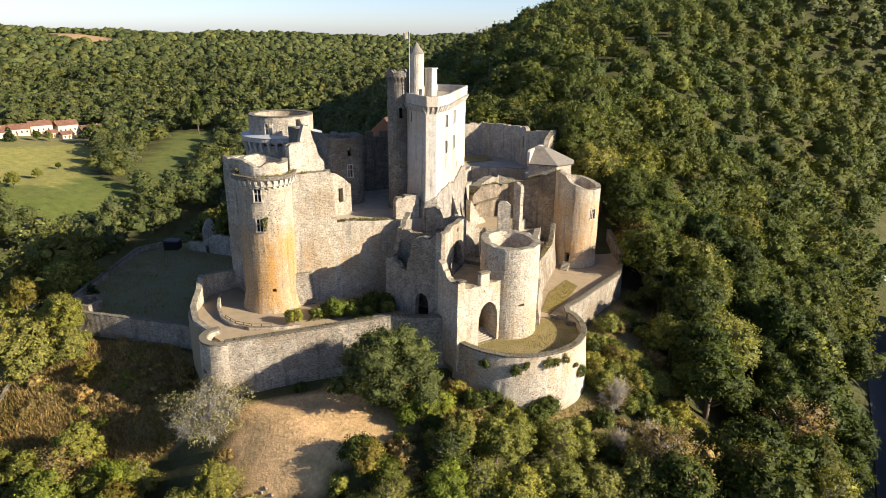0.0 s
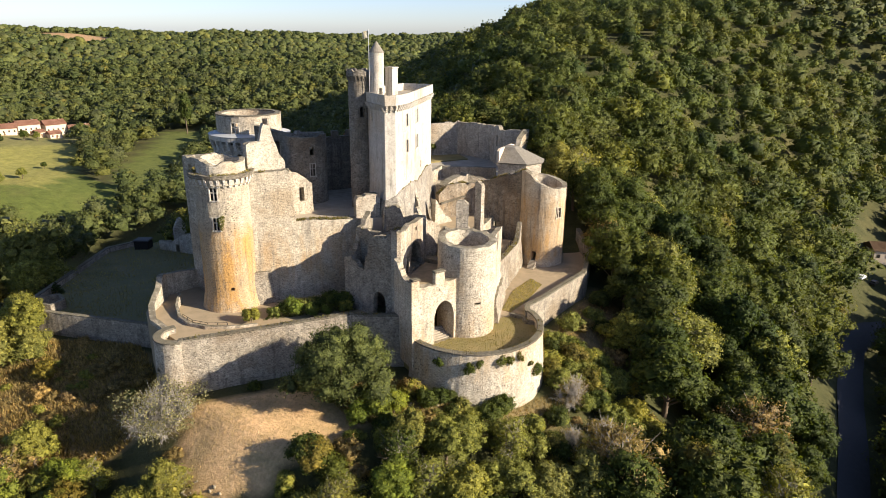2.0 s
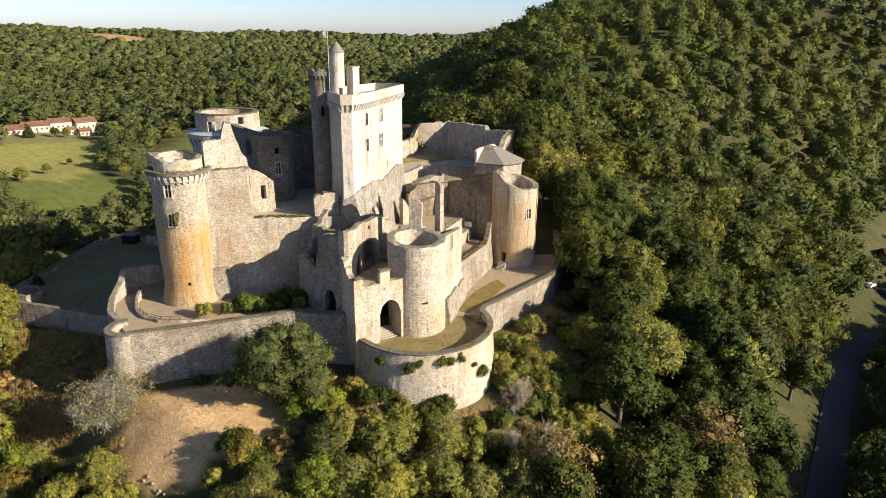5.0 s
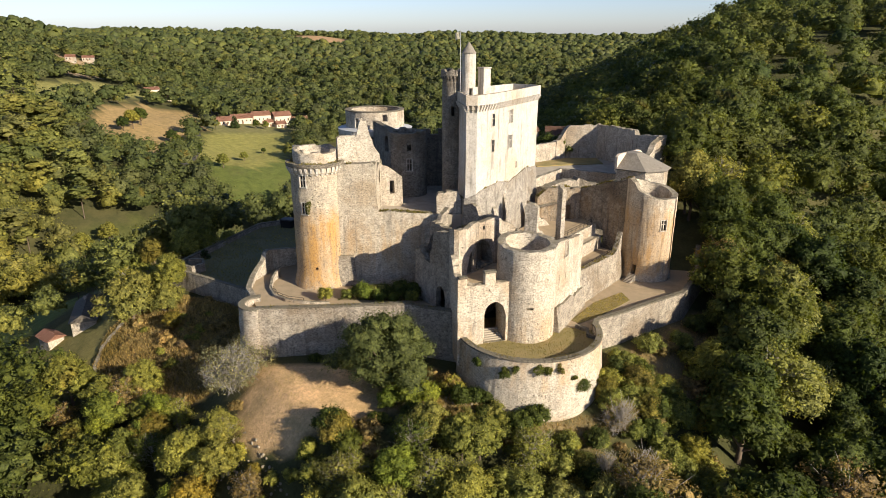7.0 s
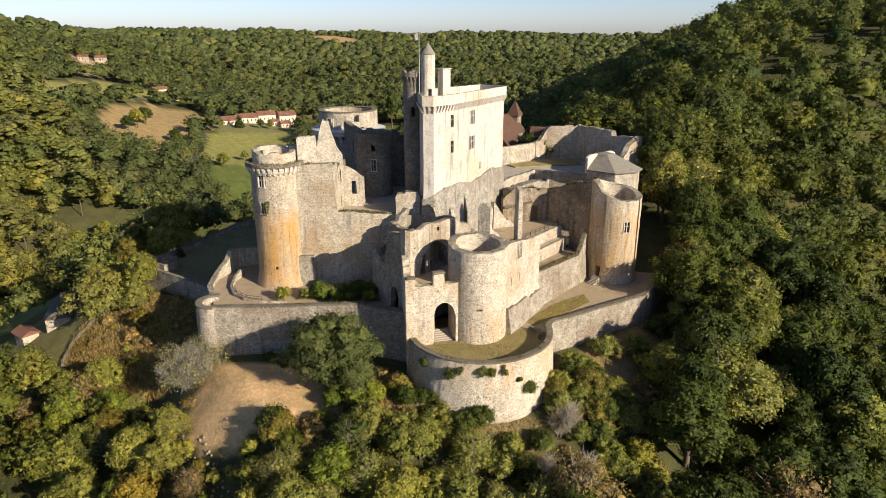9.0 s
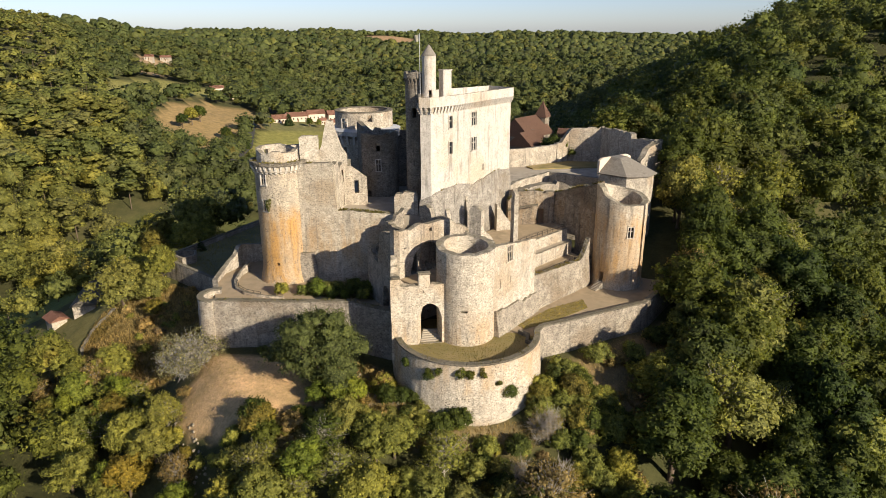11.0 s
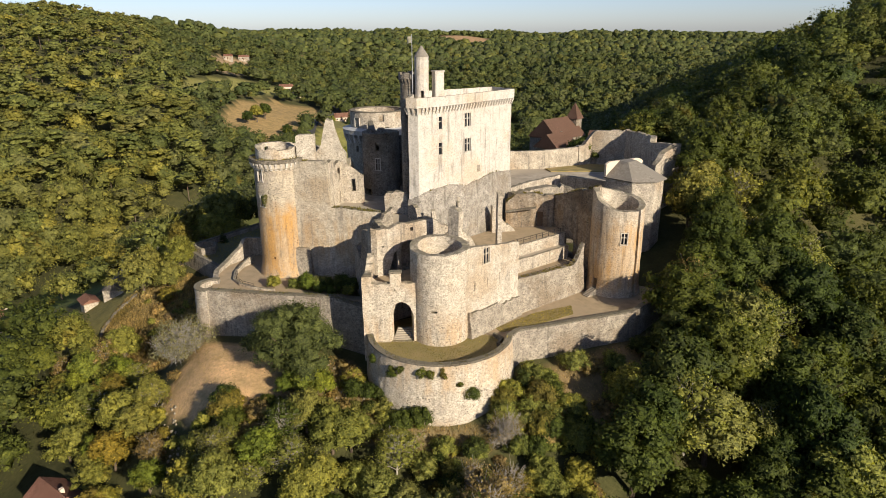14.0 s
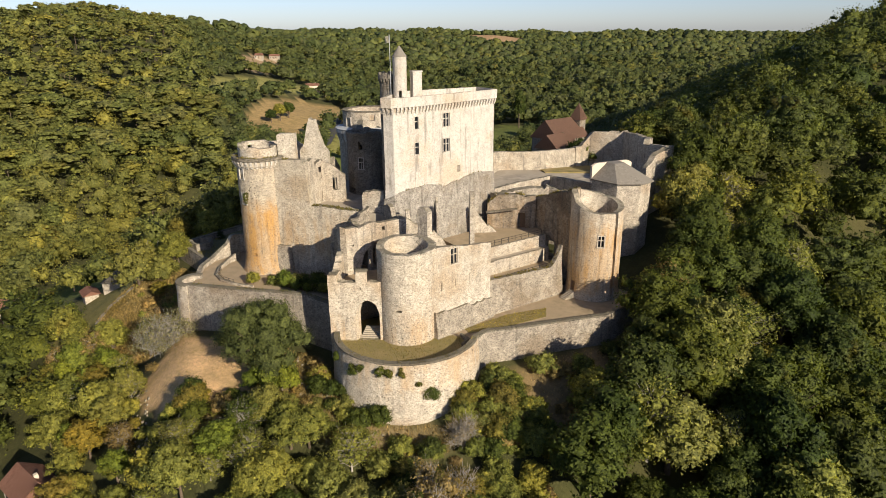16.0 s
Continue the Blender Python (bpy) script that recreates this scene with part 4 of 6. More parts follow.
for k, (a_, b_, z1, th) in enumerate((((-49.6, 96.4), (-47.4, 98.2), 27.8, 0.9), ((-47.8, 99.8), (-46.9, 102.6), 25.6, 0.7), ((-61.2, 105.3), (-59.2, 104.6), 30.2, 0.5), ((-55.4, 96.9), (-54.0, 96.6), 30.6, 0.8))):
    q = Line([a_, b_])
    masonry("wall_fragment", q, 20.8, prof((0, z1 - 1.2), (q.length * 0.3, z1), (q.length * 0.6, z1 - 0.5), (q.length, z1 - 2.4), rag=0.5, seed=80 + k), th, M_WALL, rf, step=0.35)

# ---- terraces
te = thing("terrace", (-50, 117, 11), "stepped stone terraces with iron railings", "terrace")
T = Line([(-43.2, 108.2), (-46.7, 125.6)], batter=flare(10, 18, 1.0))
masonry("retaining_wall", T, 9.5, prof((0, 18.7), (15.0, 18.0), (16.2, 19.2), (17.75, 21.9), rag=0.14, seed=40), 1.0, M_RUBBLE, te)
slab("lower_floor", [(-43.9, 108.2), (-47.4, 126), (-55, 126.4), (-52.6, 108.0)], 10, 17.2, M_EARTH, te)
slab("middle_step", [(-48.6, 107.9), (-52.4, 126.2), (-56, 126.6), (-54.6, 108.0)], 17.0, 19.7, M_PAVE, te)
slab("upper_floor", [(-50.3, 107.6), (-54.0, 126.4), (-59, 127.5), (-64, 119), (-60, 106)], 17.0, 21.9, M_EARTH, te)
masonry("step_face", Line([(-48.2, 108.0), (-52.1, 126.0)]), 17, prof((0, 19.8), rag=0.12, seed=41), 0.6, M_WALL, te)
masonry("upper_face", Line([(-50.0, 107.6), (-53.8, 126.2)]), 19.5, prof((0, 22.0), rag=0.12, seed=42), 0.6, M_WALL, te)


def railing(parent, a, b, za, zb, gap=1.8, h=1.0):
    """Iron railing: posts and two rails."""
    a, b = Vector((*a, za)), Vector((*b, zb))
    k = max(1, round((b - a).length / gap))
    for i in range(k + 1):
        q = a.lerp(b, i / k)
        part("post", box_bm((0.07, 0.07, h), (q.x, q.y, q.z + h / 2)), M_RAIL, parent)
    ang, ln = math.atan2(b.y - a.y, b.x - a.x), (b - a).xy.length
    for hh in (h, h * 0.55):
        bm = box_bm((ln, 0.05, 0.05))
        bm.transform(Matrix.Translation(((a + b) / 2) + Vector((0, 0, hh))) @ Matrix.Rotation(ang, 4, "Z") @ Matrix.Rotation(-math.atan2(b.z - a.z, ln), 4, "Y"))
        part("rail", bm, M_RAIL, parent)


ra = thing("railing", (-46, 117, 17.2), "dark iron railing along the lower terrace", "railing", "terrace railings")
railing(ra, (-44.9, 109.2), (-48.3, 124.6), 17.2, 17.2)
ra = thing("railing", (-52, 117, 21.9), "dark iron railing along the upper terrace", "railing", "terrace railings")
railing(ra, (-51.0, 108.6), (-54.5, 125.6), 21.9, 21.9)
rw = thing("ruined_wall", (-57, 125, 21), "tall ruined rubble wall behind the terrace", "ruin")
masonry("wall", Line([(-62.6, 117.5), (-58.6, 126.6)][::1]), 17, prof((0, 27.4), (2.5, 29.0), (6, 29.2), (9.9, 28.6), rag=0.3, seed=44), 1.2, M_SIDE, rw, [(6.4, 7.9, 21.9, 25.2)])
masonry("side_wall", Line([(-59.4, 126.8), (-47.6, 128.6)]), 12, prof((0, 28.4), (3, 29.2), (6, 30.6), (9, 31.4), (11.9, 32.6), rag=0.35, seed=45), 1.2, M_SIDE, rw, [(3.5, 6.5, 17.3, 20.4)])
part("door", box_bm((1.4, 0.15, 3.2), (-60.2, 124.6, 23.5), math.atan2(9.1, 4)), M_WOOD, rw, "brown plank door")
bm = box_bm((6.4, 0.5, 0.35))
bm.transform(Matrix.Translation((-60.3, 119.6, 26.1)) @ Matrix.Rotation(1.15, 4, "Z") @ Matrix.Rotation(-0.12, 4, "Y"))
part("ledge", bm, M_COPING, rw)
masonry("broken_stair", Line([(-60.8, 113.2), (-59.6, 118.0)]), 20, prof((0, 27.6), (2, 24.8), (3.2, 23.4), (5, 22.4), rag=0.4, seed=46), 1.2, M_WALL, rw)

# ---- right round tower
rt = thing("round_tower", (-44.5, 131.4, 11), "ruined round tower with ochre stains and broken rim", "tower")
p = ring(-44.5, 131.4, 4.9, batter=flare(11, 14.5, 0.4))
rtw, rtd = sdeg(p, -24), sdeg(p, -84)
RTOP = [(0, 29.2), (3.2, 29.6), (7, 30.3), (11, 30.9), (15, 31.8), (19, 32.6), (21.5, 32.2), (22.2, 30.8), (24, 30.2), (26.3, 29.4), (30.7, 29.2)]
masonry("wall", p, 10, prof(*RTOP, rag=0.2, seed=47), 1.15, M_RTOWER, rt, [(rtw - 0.55, rtw + 0.55, 23.0, 25.1), (rtd - 0.45, rtd + 0.45, 13.4, 15.5), (sdeg(p, 10) - 0.4, sdeg(p, 10) + 0.4, 21.8, 23.0)], step=0.65)
window(rt, p, rtw, 24.05, 1.1, 2.1, dark_pane=True)
disc("tower_floor", -44.5, 131.4, 3.9, 21, 22, M_SCREE, rt)
for i in range(7):
    a = radians(-84)
    part("step", box_bm((1.5, 0.34, 0.18 * (7 - i)), (-44.5 + (5.2 + 0.32 * i) * math.cos(a), 131.4 + (5.2 + 0.32 * i) * math.sin(a), 12.2 + 0.09 * (7 - i)), a + math.pi / 2, bevel=0.02), M_PAVE, rt)

# ---- bastion with its lawn, path along the terrace wall
ba = thing("bastion", (-40.1, 91.2, 4), "low round stone bastion with grass terrace", "bastion")
BA = ring(-40.1, 91.2, 12.0, -116, 56, 64, batter=flare(3, 13, 0.7))
masonry("wall", BA, 2.5, prof((0, 13.9), (BA.length, 13.5), rag=0.06, seed=48), 0.9, M_GATE, ba, step=0.8)
coping(BA, 13.7, 0.9, ba, 0.62, 0.08, 0.3)
lawn = [BA(s, 0.5, 13) for s in np.linspace(0, BA.length, 40)] + [(-36.0, 100.6), (-39.0, 97), (-45.5, 97), (-50, 90), (-50, 82.8)]
slab("bastion_lawn", lawn, 5, 12.3, M_LAWN, ba, 0.1)
OW = Line([(-33.6, 101.2), (-34.9, 103.6), (-33.9, 108.8), (-33.3, 115.2), (-31.9, 126.0), (-34.2, 136.0), (-40.5, 146.0)], batter=flare(3, 12, 0.5))
pw = thing("outer_wall", (-33, 115, 4), "grey outer retaining wall beside the castle path", "wall")
masonry("wall", OW, 2, prof((0, 13.4), (8, 13.3), (25, 13.3), (27, 13.8), (36, 15), (48, 16.5), rag=0.08, seed=49), 0.9, M_CURTAIN, pw)
coping(OW, 13.25, 0.9, pw, 0.7, 0.06, 0.28, s1=25)
slab("path_bed", [(-34.4, 101.6), (-35.6, 103.8), (-34.5, 109), (-33.9, 115.4), (-32.5, 126), (-35, 136), (-41, 146), (-52, 146), (-50, 128), (-46, 126), (-43, 108), (-38.5, 96)], 4, 12.2, M_EARTH, pw)
slab("grass_strip", [(-37.6, 101.5), (-37.2, 108), (-38.0, 117), (-41.2, 119), (-41.6, 111), (-39.4, 101.5)], 12.0, 12.26, M_LAWN, pw)
masonry("low_kerb_wall", Line([(-30.9, 99.0), (-33.2, 98.6), (-34.6, 100.2), (-36.8, 99.8)]), 11.5, 13.0, 0.45, M_COPING, pw)

# ---- curtain above the clearing, small bastion, path round the big tower
cu = thing("curtain_wall", (-64, 68, 4), "grey curtain wall above the clearing", "wall")
CU = Line([(-72.6, 58.2), (-63.6, 68.1), (-54.5, 78.0), (-47.6, 82.4)], batter=flare(3, 15, 0.8))
masonry("wall", CU, 2, prof((0, 15.4), (13, 16.0), (26.5, 16.9), (27, 16.5), (35, 16.4), rag=0.1, seed=50), 1.0, M_CURTAIN, cu)
coping(CU, prof((0, 15.3), (13, 15.9), (26.5, 16.75), (27, 16.35), (35, 16.3)), 1.0, cu, 0.75, 0.05, 0.28)
sb = thing("corner_bastion", (-74.8, 60, 4), "small rounded corner bastion of pale stone", "bastion")
SB = ring(-75.0, 60.0, 3.5, 150, 330, 40, batter=flare(3, 14, 0.5))
masonry("wall", SB, 1.5, prof((0, 15.3), rag=0.1, seed=51), 1.1, M_WALL, sb, [(SB.length * 0.62 - 0.5, SB.length * 0.62 + 0.5, 10.3, 10.9)])
coping(SB, 15.2, 1.1, sb, 0.75, 0.05, 0.3)
slab("bastion_floor", [(-77.8, 60), (-77, 57.8), (-74.5, 57), (-72.2, 59.0), (-74, 63)], 6, 14.0, M_EARTH, sb)
slab("path_terrace", [(-88.2, 63.9), (-83, 61.0), (-78.5, 60.4), (-73.2, 59.2), (-55.0, 78.8), (-49, 83.5), (-61, 84.5), (-63.8, 90.5), (-75, 77.5), (-80, 72), (-90, 76.4), (-92, 69)], 4, 14.4, M_EARTH, None, 0.12)
tagged(bpy.data.objects["path_terrace"], "sandy path terrace at the foot of the big tower", "path", kind="structure")
rp = thing("ramp_wall", (-88, 66, 9), "ruined wall falling in steps from a tall stub", "wall")
RP = Line([(-91.2, 77.0), (-92.2, 70.4), (-90.2, 67.8), (-87.9, 64.2), (-83.6, 61.4), (-78.6, 60.2)])
masonry("wall", RP, 4, prof((0, 17.8), (6.6, 18.6), (9.0, 19.0), (10.5, 17.4), (14.2, 15.6), (19, 15.2), (25, 15.1), rag=0.12, seed=52), 1.0, M_WALL, rp)
kb = thing("kerb_wall", (-79, 66, 14.4), "low curved stone kerb beside the sandy path", "wall")
KB = Line([(-87.0, 69.6), (-84.4, 66.9), (-81.2, 64.9), (-77.6, 64.0), (-74.4, 64.6), (-71.4, 66.6), (-68.2, 70.0)])
masonry("wall", KB, 13.6, prof((0, 16.2), (4, 15.4), (9, 15.0), (22, 14.8), rag=0.06, seed=57), 0.45, M_WALL, kb, step=0.5)
ra = thing("railing", (-78, 66, 14.4), "low iron railing beside the sandy path", "railing")
for a_, b_ in (((-80.6, 65.4), (-77.4, 64.7)), ((-77.4, 64.7), (-74.4, 65.3)), ((-74.4, 65.3), (-71.8, 67.0))):
    railing(ra, a_, b_, 14.4, 14.4, 1.5, 0.9)

# ---- lower ward
lw = thing("lower_ward_wall", (-118, 72, 3), "low stone wall round the lower ward lawn", "wall")
LW = Line([(-139.5, 96), (-140.4, 89.5), (-119.6, 57.8), (-91.5, 66.4)])
masonry("wall", LW, -2, prof((0, 9.3), (44, 9.8), (46, 10.0), (75, 10.2), rag=0.1, seed=53), 0.8, M_CURTAIN, lw)
coping(LW, prof((0, 9.2), (44, 9.7), (46, 9.9), (75, 10.1)), 0.8, lw, 0.9, 0.04, 0.22)
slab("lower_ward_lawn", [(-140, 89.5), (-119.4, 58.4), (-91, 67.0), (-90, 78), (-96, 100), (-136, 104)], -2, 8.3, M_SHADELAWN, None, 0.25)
tagged(bpy.data.objects["lower_ward_lawn"], "worn lawn of the lower ward with shade in its colour", "lawn", kind="structure")
masonry("corner_parapet", Line([(-118.6, 60.6), (-114.8, 61.9), (-115.6, 65.2), (-119.0, 66.2), (-121.2, 63.4)]), 8, 10.2, 0.5, M_CURTAIN, lw)
fw = thing("ward_outbuilding", (-127, 99, 8), "small ruined stone outbuilding by the lower ward", "ruin")
masonry("wall", Line([(-131, 97.6), (-127, 98.4), (-121, 99.6), (-108, 101), (-97, 99)]), 6, prof((0, 10.6), (4, 10.8), (6, 12.2), (9, 13.4), (20, 13.2), (34, 12.6), rag=0.3, seed=54), 0.8, M_WALL, fw, [(5.0, 6.1, 8.3, 10.2)])
masonry("gable_stub", Line([(-128.6, 100.2), (-126.8, 103.4)]), 6, prof((0, 13.2), (1.4, 16.2), (2.2, 16.0), (3.6, 12.4), rag=0.3, seed=55), 0.8, M_WALL, fw)

sh = thing("shed", (-135, 96, 8.3), "small dark timber shed on the lawn", "shed")
part("wall", box_bm((3.4, 2.6, 2.2), (-135, 96, 9.4), 0.5), M_DARK, sh)
part("roof", box_bm((4.0, 3.2, 0.25), (-135, 96, 10.62), 0.5, 0.9), M_RAIL, sh)


def house(at, size, turn, h=4.5, roof=1.8, hip=False, mat_wall=None, label="cream rendered house with terracotta roof", windows=True, tiles=None):
    """A small house with its walls, pitched roof with eaves, door and windows."""
    L, W = size
    e = thing("house", at, label, "house", "village houses")
    m = Matrix.Translation(at) @ Matrix.Rotation(turn, 4, "Z")
    bm = box_bm((L, W, h + 6), (0, 0, (h - 6) / 2))
    if not hip:
        for sx in (-1, 1):
            vs = [bm.verts.new((sx * L / 2, y, z)) for y, z in ((-W / 2, h), (W / 2, h), (0, h + roof))]
            vs += [bm.verts.new((sx * (L / 2 - 0.3), y, z)) for y, z in ((-W / 2, h), (W / 2, h), (0, h + roof))]
            for f in ((0, 1, 2), (5, 4, 3), (0, 3, 4, 1), (1, 4, 5, 2), (2, 5, 3, 0)):
                bm.faces.new([vs[i] for i in f])
    bm.transform(m)
    part("wall", bm, mat_wall or M_RENDER, e)
    bm = bmesh.new()
    o, cut = 0.5, (W / 2 if hip else -0.5)
    base = [(-L / 2 - o, -W / 2 - o), (L / 2 + o, -W / 2 - o), (L / 2 + o, W / 2 + o), (-L / 2 - o, W / 2 + o)]
    lo = [bm.verts.new((x, y, h - 0.05)) for x, y in base]
    r = [bm.verts.new((-L / 2 + cut, 0, h + roof + 0.12)), bm.verts.new((L / 2 - cut, 0, h + roof + 0.12))]
    for f in ((lo[0], lo[1], r[1], r[0]), (lo[2], lo[3], r[0], r[1]), (lo[1], lo[2], r[1]), (lo[3], lo[0], r[0])):
        bm.faces.new(f)
    bmesh.ops.solidify(bm, geom=bm.faces[:], thickness=0.18)
    bm.transform(m)
    part("roof", bm, tiles or M_TILE, e, "tiled roof")
    if windows:
        for sy in (-1, 1):
            for i in range(max(1, int(L / 3.2))):
                x = -L / 2 + 1.6 + i * 3.2
                bm = box_bm((1.0, 0.12, 1.3), (x, sy * (W / 2 + 0.02), h * 0.55))
                bm.transform(m)
                part("window", bm, M_DARK, e)
        bm = box_bm((1.1, 0.12, 2.1), (0.3, -(W / 2 + 0.03), 1.05))
        bm.transform(m)
        part("door", bm, M_WOOD, e)
        bm = box_bm((0.6, 0.6, 1.4), (L * 0.3, 0.4, h + roof * 0.8 + 0.3))
        bm.transform(m)
        part("chimney", bm, mat_wall or M_RENDER, e)
    return e


house((-131, 108, 7.0), (8, 5), 0.35, 3.0, 1.6, label="low outbuilding with terracotta roof")

# ---- north court: curtain, chapel, farm roofs
nc = thing("north_curtain", (-90, 165, 20), "tall ruined curtain round the north court", "wall")
NW = Line([(-62.8, 158.0), (-63.4, 166.0), (-70.5, 164.8), (-76.0, 170.6), (-89.5, 173.4), (-96.5, 166.0), (-95.8, 160.5)][::1])
masonry("wall", NW, 14, prof((0, 31), (3, 33.8), (8, 35.4), (15, 34.8), (17, 36.2), (18.5, 35.6), (23, 35.2), (37, 34.9), (46, 34.6), (51, 30.6), rag=0.25, seed=60), 1.3, M_WALL, nc, [(16.6, 17.8, 30.2, 33.2)])
masonry("west_wall", Line([(-95.8, 161.5), (-97.5, 150.0), (-100.5, 139.0), (-99, 134), (-88.5, 126.5)]), 14, prof((0, 30.4), (12, 30.0), (24, 30.3), (42, 30.0), rag=0.12, seed=61), 1.2, M_WALL, nc)
slab("north_court", [(-64, 158), (-70, 165), (-76.5, 169.8), (-89, 172.6), (-95, 165), (-96.5, 150), (-99.5, 140), (-88, 127), (-76, 122), (-73, 133), (-74.5, 140.5), (-62, 146)], 12, 25.2, M_PAVE, None, 0.2)
slab("court_grass", [(-95, 150), (-91, 149), (-87, 158), (-82, 166), (-88, 171), (-94, 164)], 25.0, 25.5, M_LAWN, nc)
tagged(bpy.data.objects["north_court"], "pale gravel north court", "courtyard", kind="structure")
masonry("inner_wall", Line([(-66.8, 121.0), (-73.8, 129.0), (-75.6, 140.6), (-62.6, 144.4)]), 14, prof((0, 29), (10, 27.8), (22, 28.3), (36, 28.6), rag=0.12, seed=62), 1.0, M_WALL, nc, [(3.6, 6.6, 21, 26.6, 1.4)])
masonry("ruin_crest", Line([(-62.4, 119.4), (-63.6, 126), (-64.2, 133.2), (-58.5, 137)]), 16, prof((0, 29), (7, 29.2), (14, 28.6), (21, 27), rag=0.4, seed=63), 2.0, M_RUBBLE, nc)
ch = thing("chapel", (-57, 147, 14), "small stone chapel with grey slab roof", "chapel")
CH = Line([(-60.4, 141.4), (-54.0, 143.2), (-52.0, 147.6), (-53.4, 151.4), (-61.4, 152.2)], True)
masonry("wall", CH, 10, 30.8, 0.8, M_WALL, ch, rough=0.04)
masonry("gable_wall", Line([(-61.3, 152.4), (-60.2, 141.2)][::-1]), 30, prof((0, 33.4), (1, 33.9), (10, 33.8), (11.3, 33.2)), 0.6, M_RENDER, ch, rough=0.03)
bm = bmesh.new()
ev = [bm.verts.new((x, y, 30.7)) for x, y in ((-60.7, 140.9), (-53.6, 142.8), (-51.4, 147.6), (-52.9, 151.9), (-61.6, 152.7))]
ap = [bm.verts.new((-58.2, 145.4, 33.9)), bm.verts.new((-58.8, 148.4, 33.9))]
rb_ = [bm.verts.new((-61.0, 145.2, 33.9)), bm.verts.new((-61.3, 148.6, 33.9))]
for f in ((ev[0], ev[1], ap[0], rb_[0]), (ev[1], ev[2], ap[0]), (ev[2], ap[1], ap[0]), (ev[2], ev[3], ap[1]), (ev[3], ev[4], rb_[1], ap[1]), (ap[0], ap[1], rb_[1], rb_[0])):
    bm.faces.new(f)
bmesh.ops.recalc_face_normals(bm, faces=bm.faces[:])
if sum(f.normal.z for f in bm.faces) < 0:
    bmesh.ops.reverse_faces(bm, faces=bm.faces[:])
bmesh.ops.solidify(bm, geom=bm.faces[:], thickness=0.25)
part("roof", bm, M_STONEROOF, ch, "grey stone slab roof")

house((-124.5, 175.0, 22), (14, 11), 1.87, 6.5, 5.6, mat_wall=M_RUBBLE, label="farmhouse with steep brown tiled roof")
house((-116.5, 169.0, 22), (9.5, 9), 1.87, 4.6, 4.2, mat_wall=M_RUBBLE, label="farm gable with brown tiled roof below the house")
house((-112, 190, 21), (18, 8), 0.7, 6.0, 3.2, mat_wall=M_RUBBLE, label="low farm wing with brown tiled roof")
house((-125.4, 182.4, 22), (3.4, 3.4), 0.4, 11.5, 5, True, M_RUBBLE, label="pigeon tower with pyramid tiled roof", windows=False)
house((-76, 181.5, gz(-76, 181.5)), (6.5, 4.5), 0.5, 3.2, 1.6, mat_wall=M_WOOD, label="small brown timber lodge below the woods")


# ---------------------------------------------------------------- vegetation
rng = np.random.default_rng(7)


def ico(sub):
    bm = bmesh.new()
    bmesh.ops.create_icosphere(bm, subdivisions=sub, radius=1.0)
    v = np.array([q.co[:] for q in bm.verts])
    f = np.array([[q.index for q in t.verts] for t in bm.faces])
    bm.free()
    return v, f


ICO1, ICO2 = ico(1), ico(2)
SHADE = {}


def unit(v):
    return v / (np.linalg.norm(v, axis=1)[:, None] + 1e-9)


def lobes_of(r, h, width, crown, count, small=(0.11, 0.19)):
    """Centres and radii of the clumps that make up a crown: spread over an uneven egg, round one large heart."""
    ph = r.uniform(0, 6.283, 3)
    c, q = [], []
    for i in range(count):
        u = -0.45 + 1.43 * (i + 0.5) / count
        a = i * 2.39996 + r.normal() * 0.35
        env = math.sqrt(max(0.0, 1 - u * u))
        far = (1 + 0.2 * math.sin(2 * a + ph[0]) + 0.13 * math.sin(5 * a + ph[1])) * r.uniform(0.6, 1.14)
        c.append((width * 0.385 * env * far * math.cos(a), width * 0.385 * env * far * math.sin(a), h - crown * 0.52 + crown * 0.41 * u * r.uniform(0.72, 1.14)))
        q.append(width * r.uniform(*small))
    c.append((0, 0, h - crown * 0.55))
    q.append(width * 0.30)
    return np.array(c), np.array(q)


def buried(p, own, c, q, flat, k=0.93):
    """Which places lie inside a clump other than their own."""
    hid = np.zeros(len(p), bool)
    for i in range(len(q)):
        d = (p - c[i]) / (q[i] * np.array([1, 1, flat]))
        hid |= (own != i) & ((d * d).sum(1) < k * k)
    return hid


def leaf_tris(r, c, q, n, size, flat=0.8, low=-0.55):
    """Sprays of leaves over the outside of the clumps, with soft normals that follow the crown."""
    m = n * 4
    own = r.choice(len(q), m, p=q ** 2 / (q ** 2).sum())
    d = r.normal(size=(m, 3))
    d[:, 2] += 0.2
    d = unit(d)
    p = c[own] + d * (q[own] * (0.82 + 0.75 * r.random(m) ** 1.7))[:, None] * np.array([1, 1, flat])
    ok = np.flatnonzero(~buried(p, own, c, q, flat) & (d[:, 2] > low))[:n]
    p, d = p[ok], d[ok]
    n = len(ok)
    nrm = unit(d + np.array([0, 0, 0.25]) + r.normal(size=(n, 3)) * 0.75)
    t = unit(np.cross(nrm, r.normal(size=(n, 3))))
    b = np.cross(nrm, t)
    s = size * r.uniform(0.55, 1.35, n)[:, None]
    v = np.stack([p + t * s, p - t * s * 0.5 + b * s * 0.55, p - t * s * 0.5 - b * s * 0.55], 1).reshape(-1, 3)
    mid = np.average(c, axis=0, weights=q ** 2) - np.array([0, 0, q.mean()])
    soft = unit(0.25 * d + 0.38 * unit(p - mid) + 0.8 * nrm)
    SHADE[id(v)] = (v, np.repeat(soft, 3, 0))
    return v, np.arange(n * 3).reshape(n, 3)


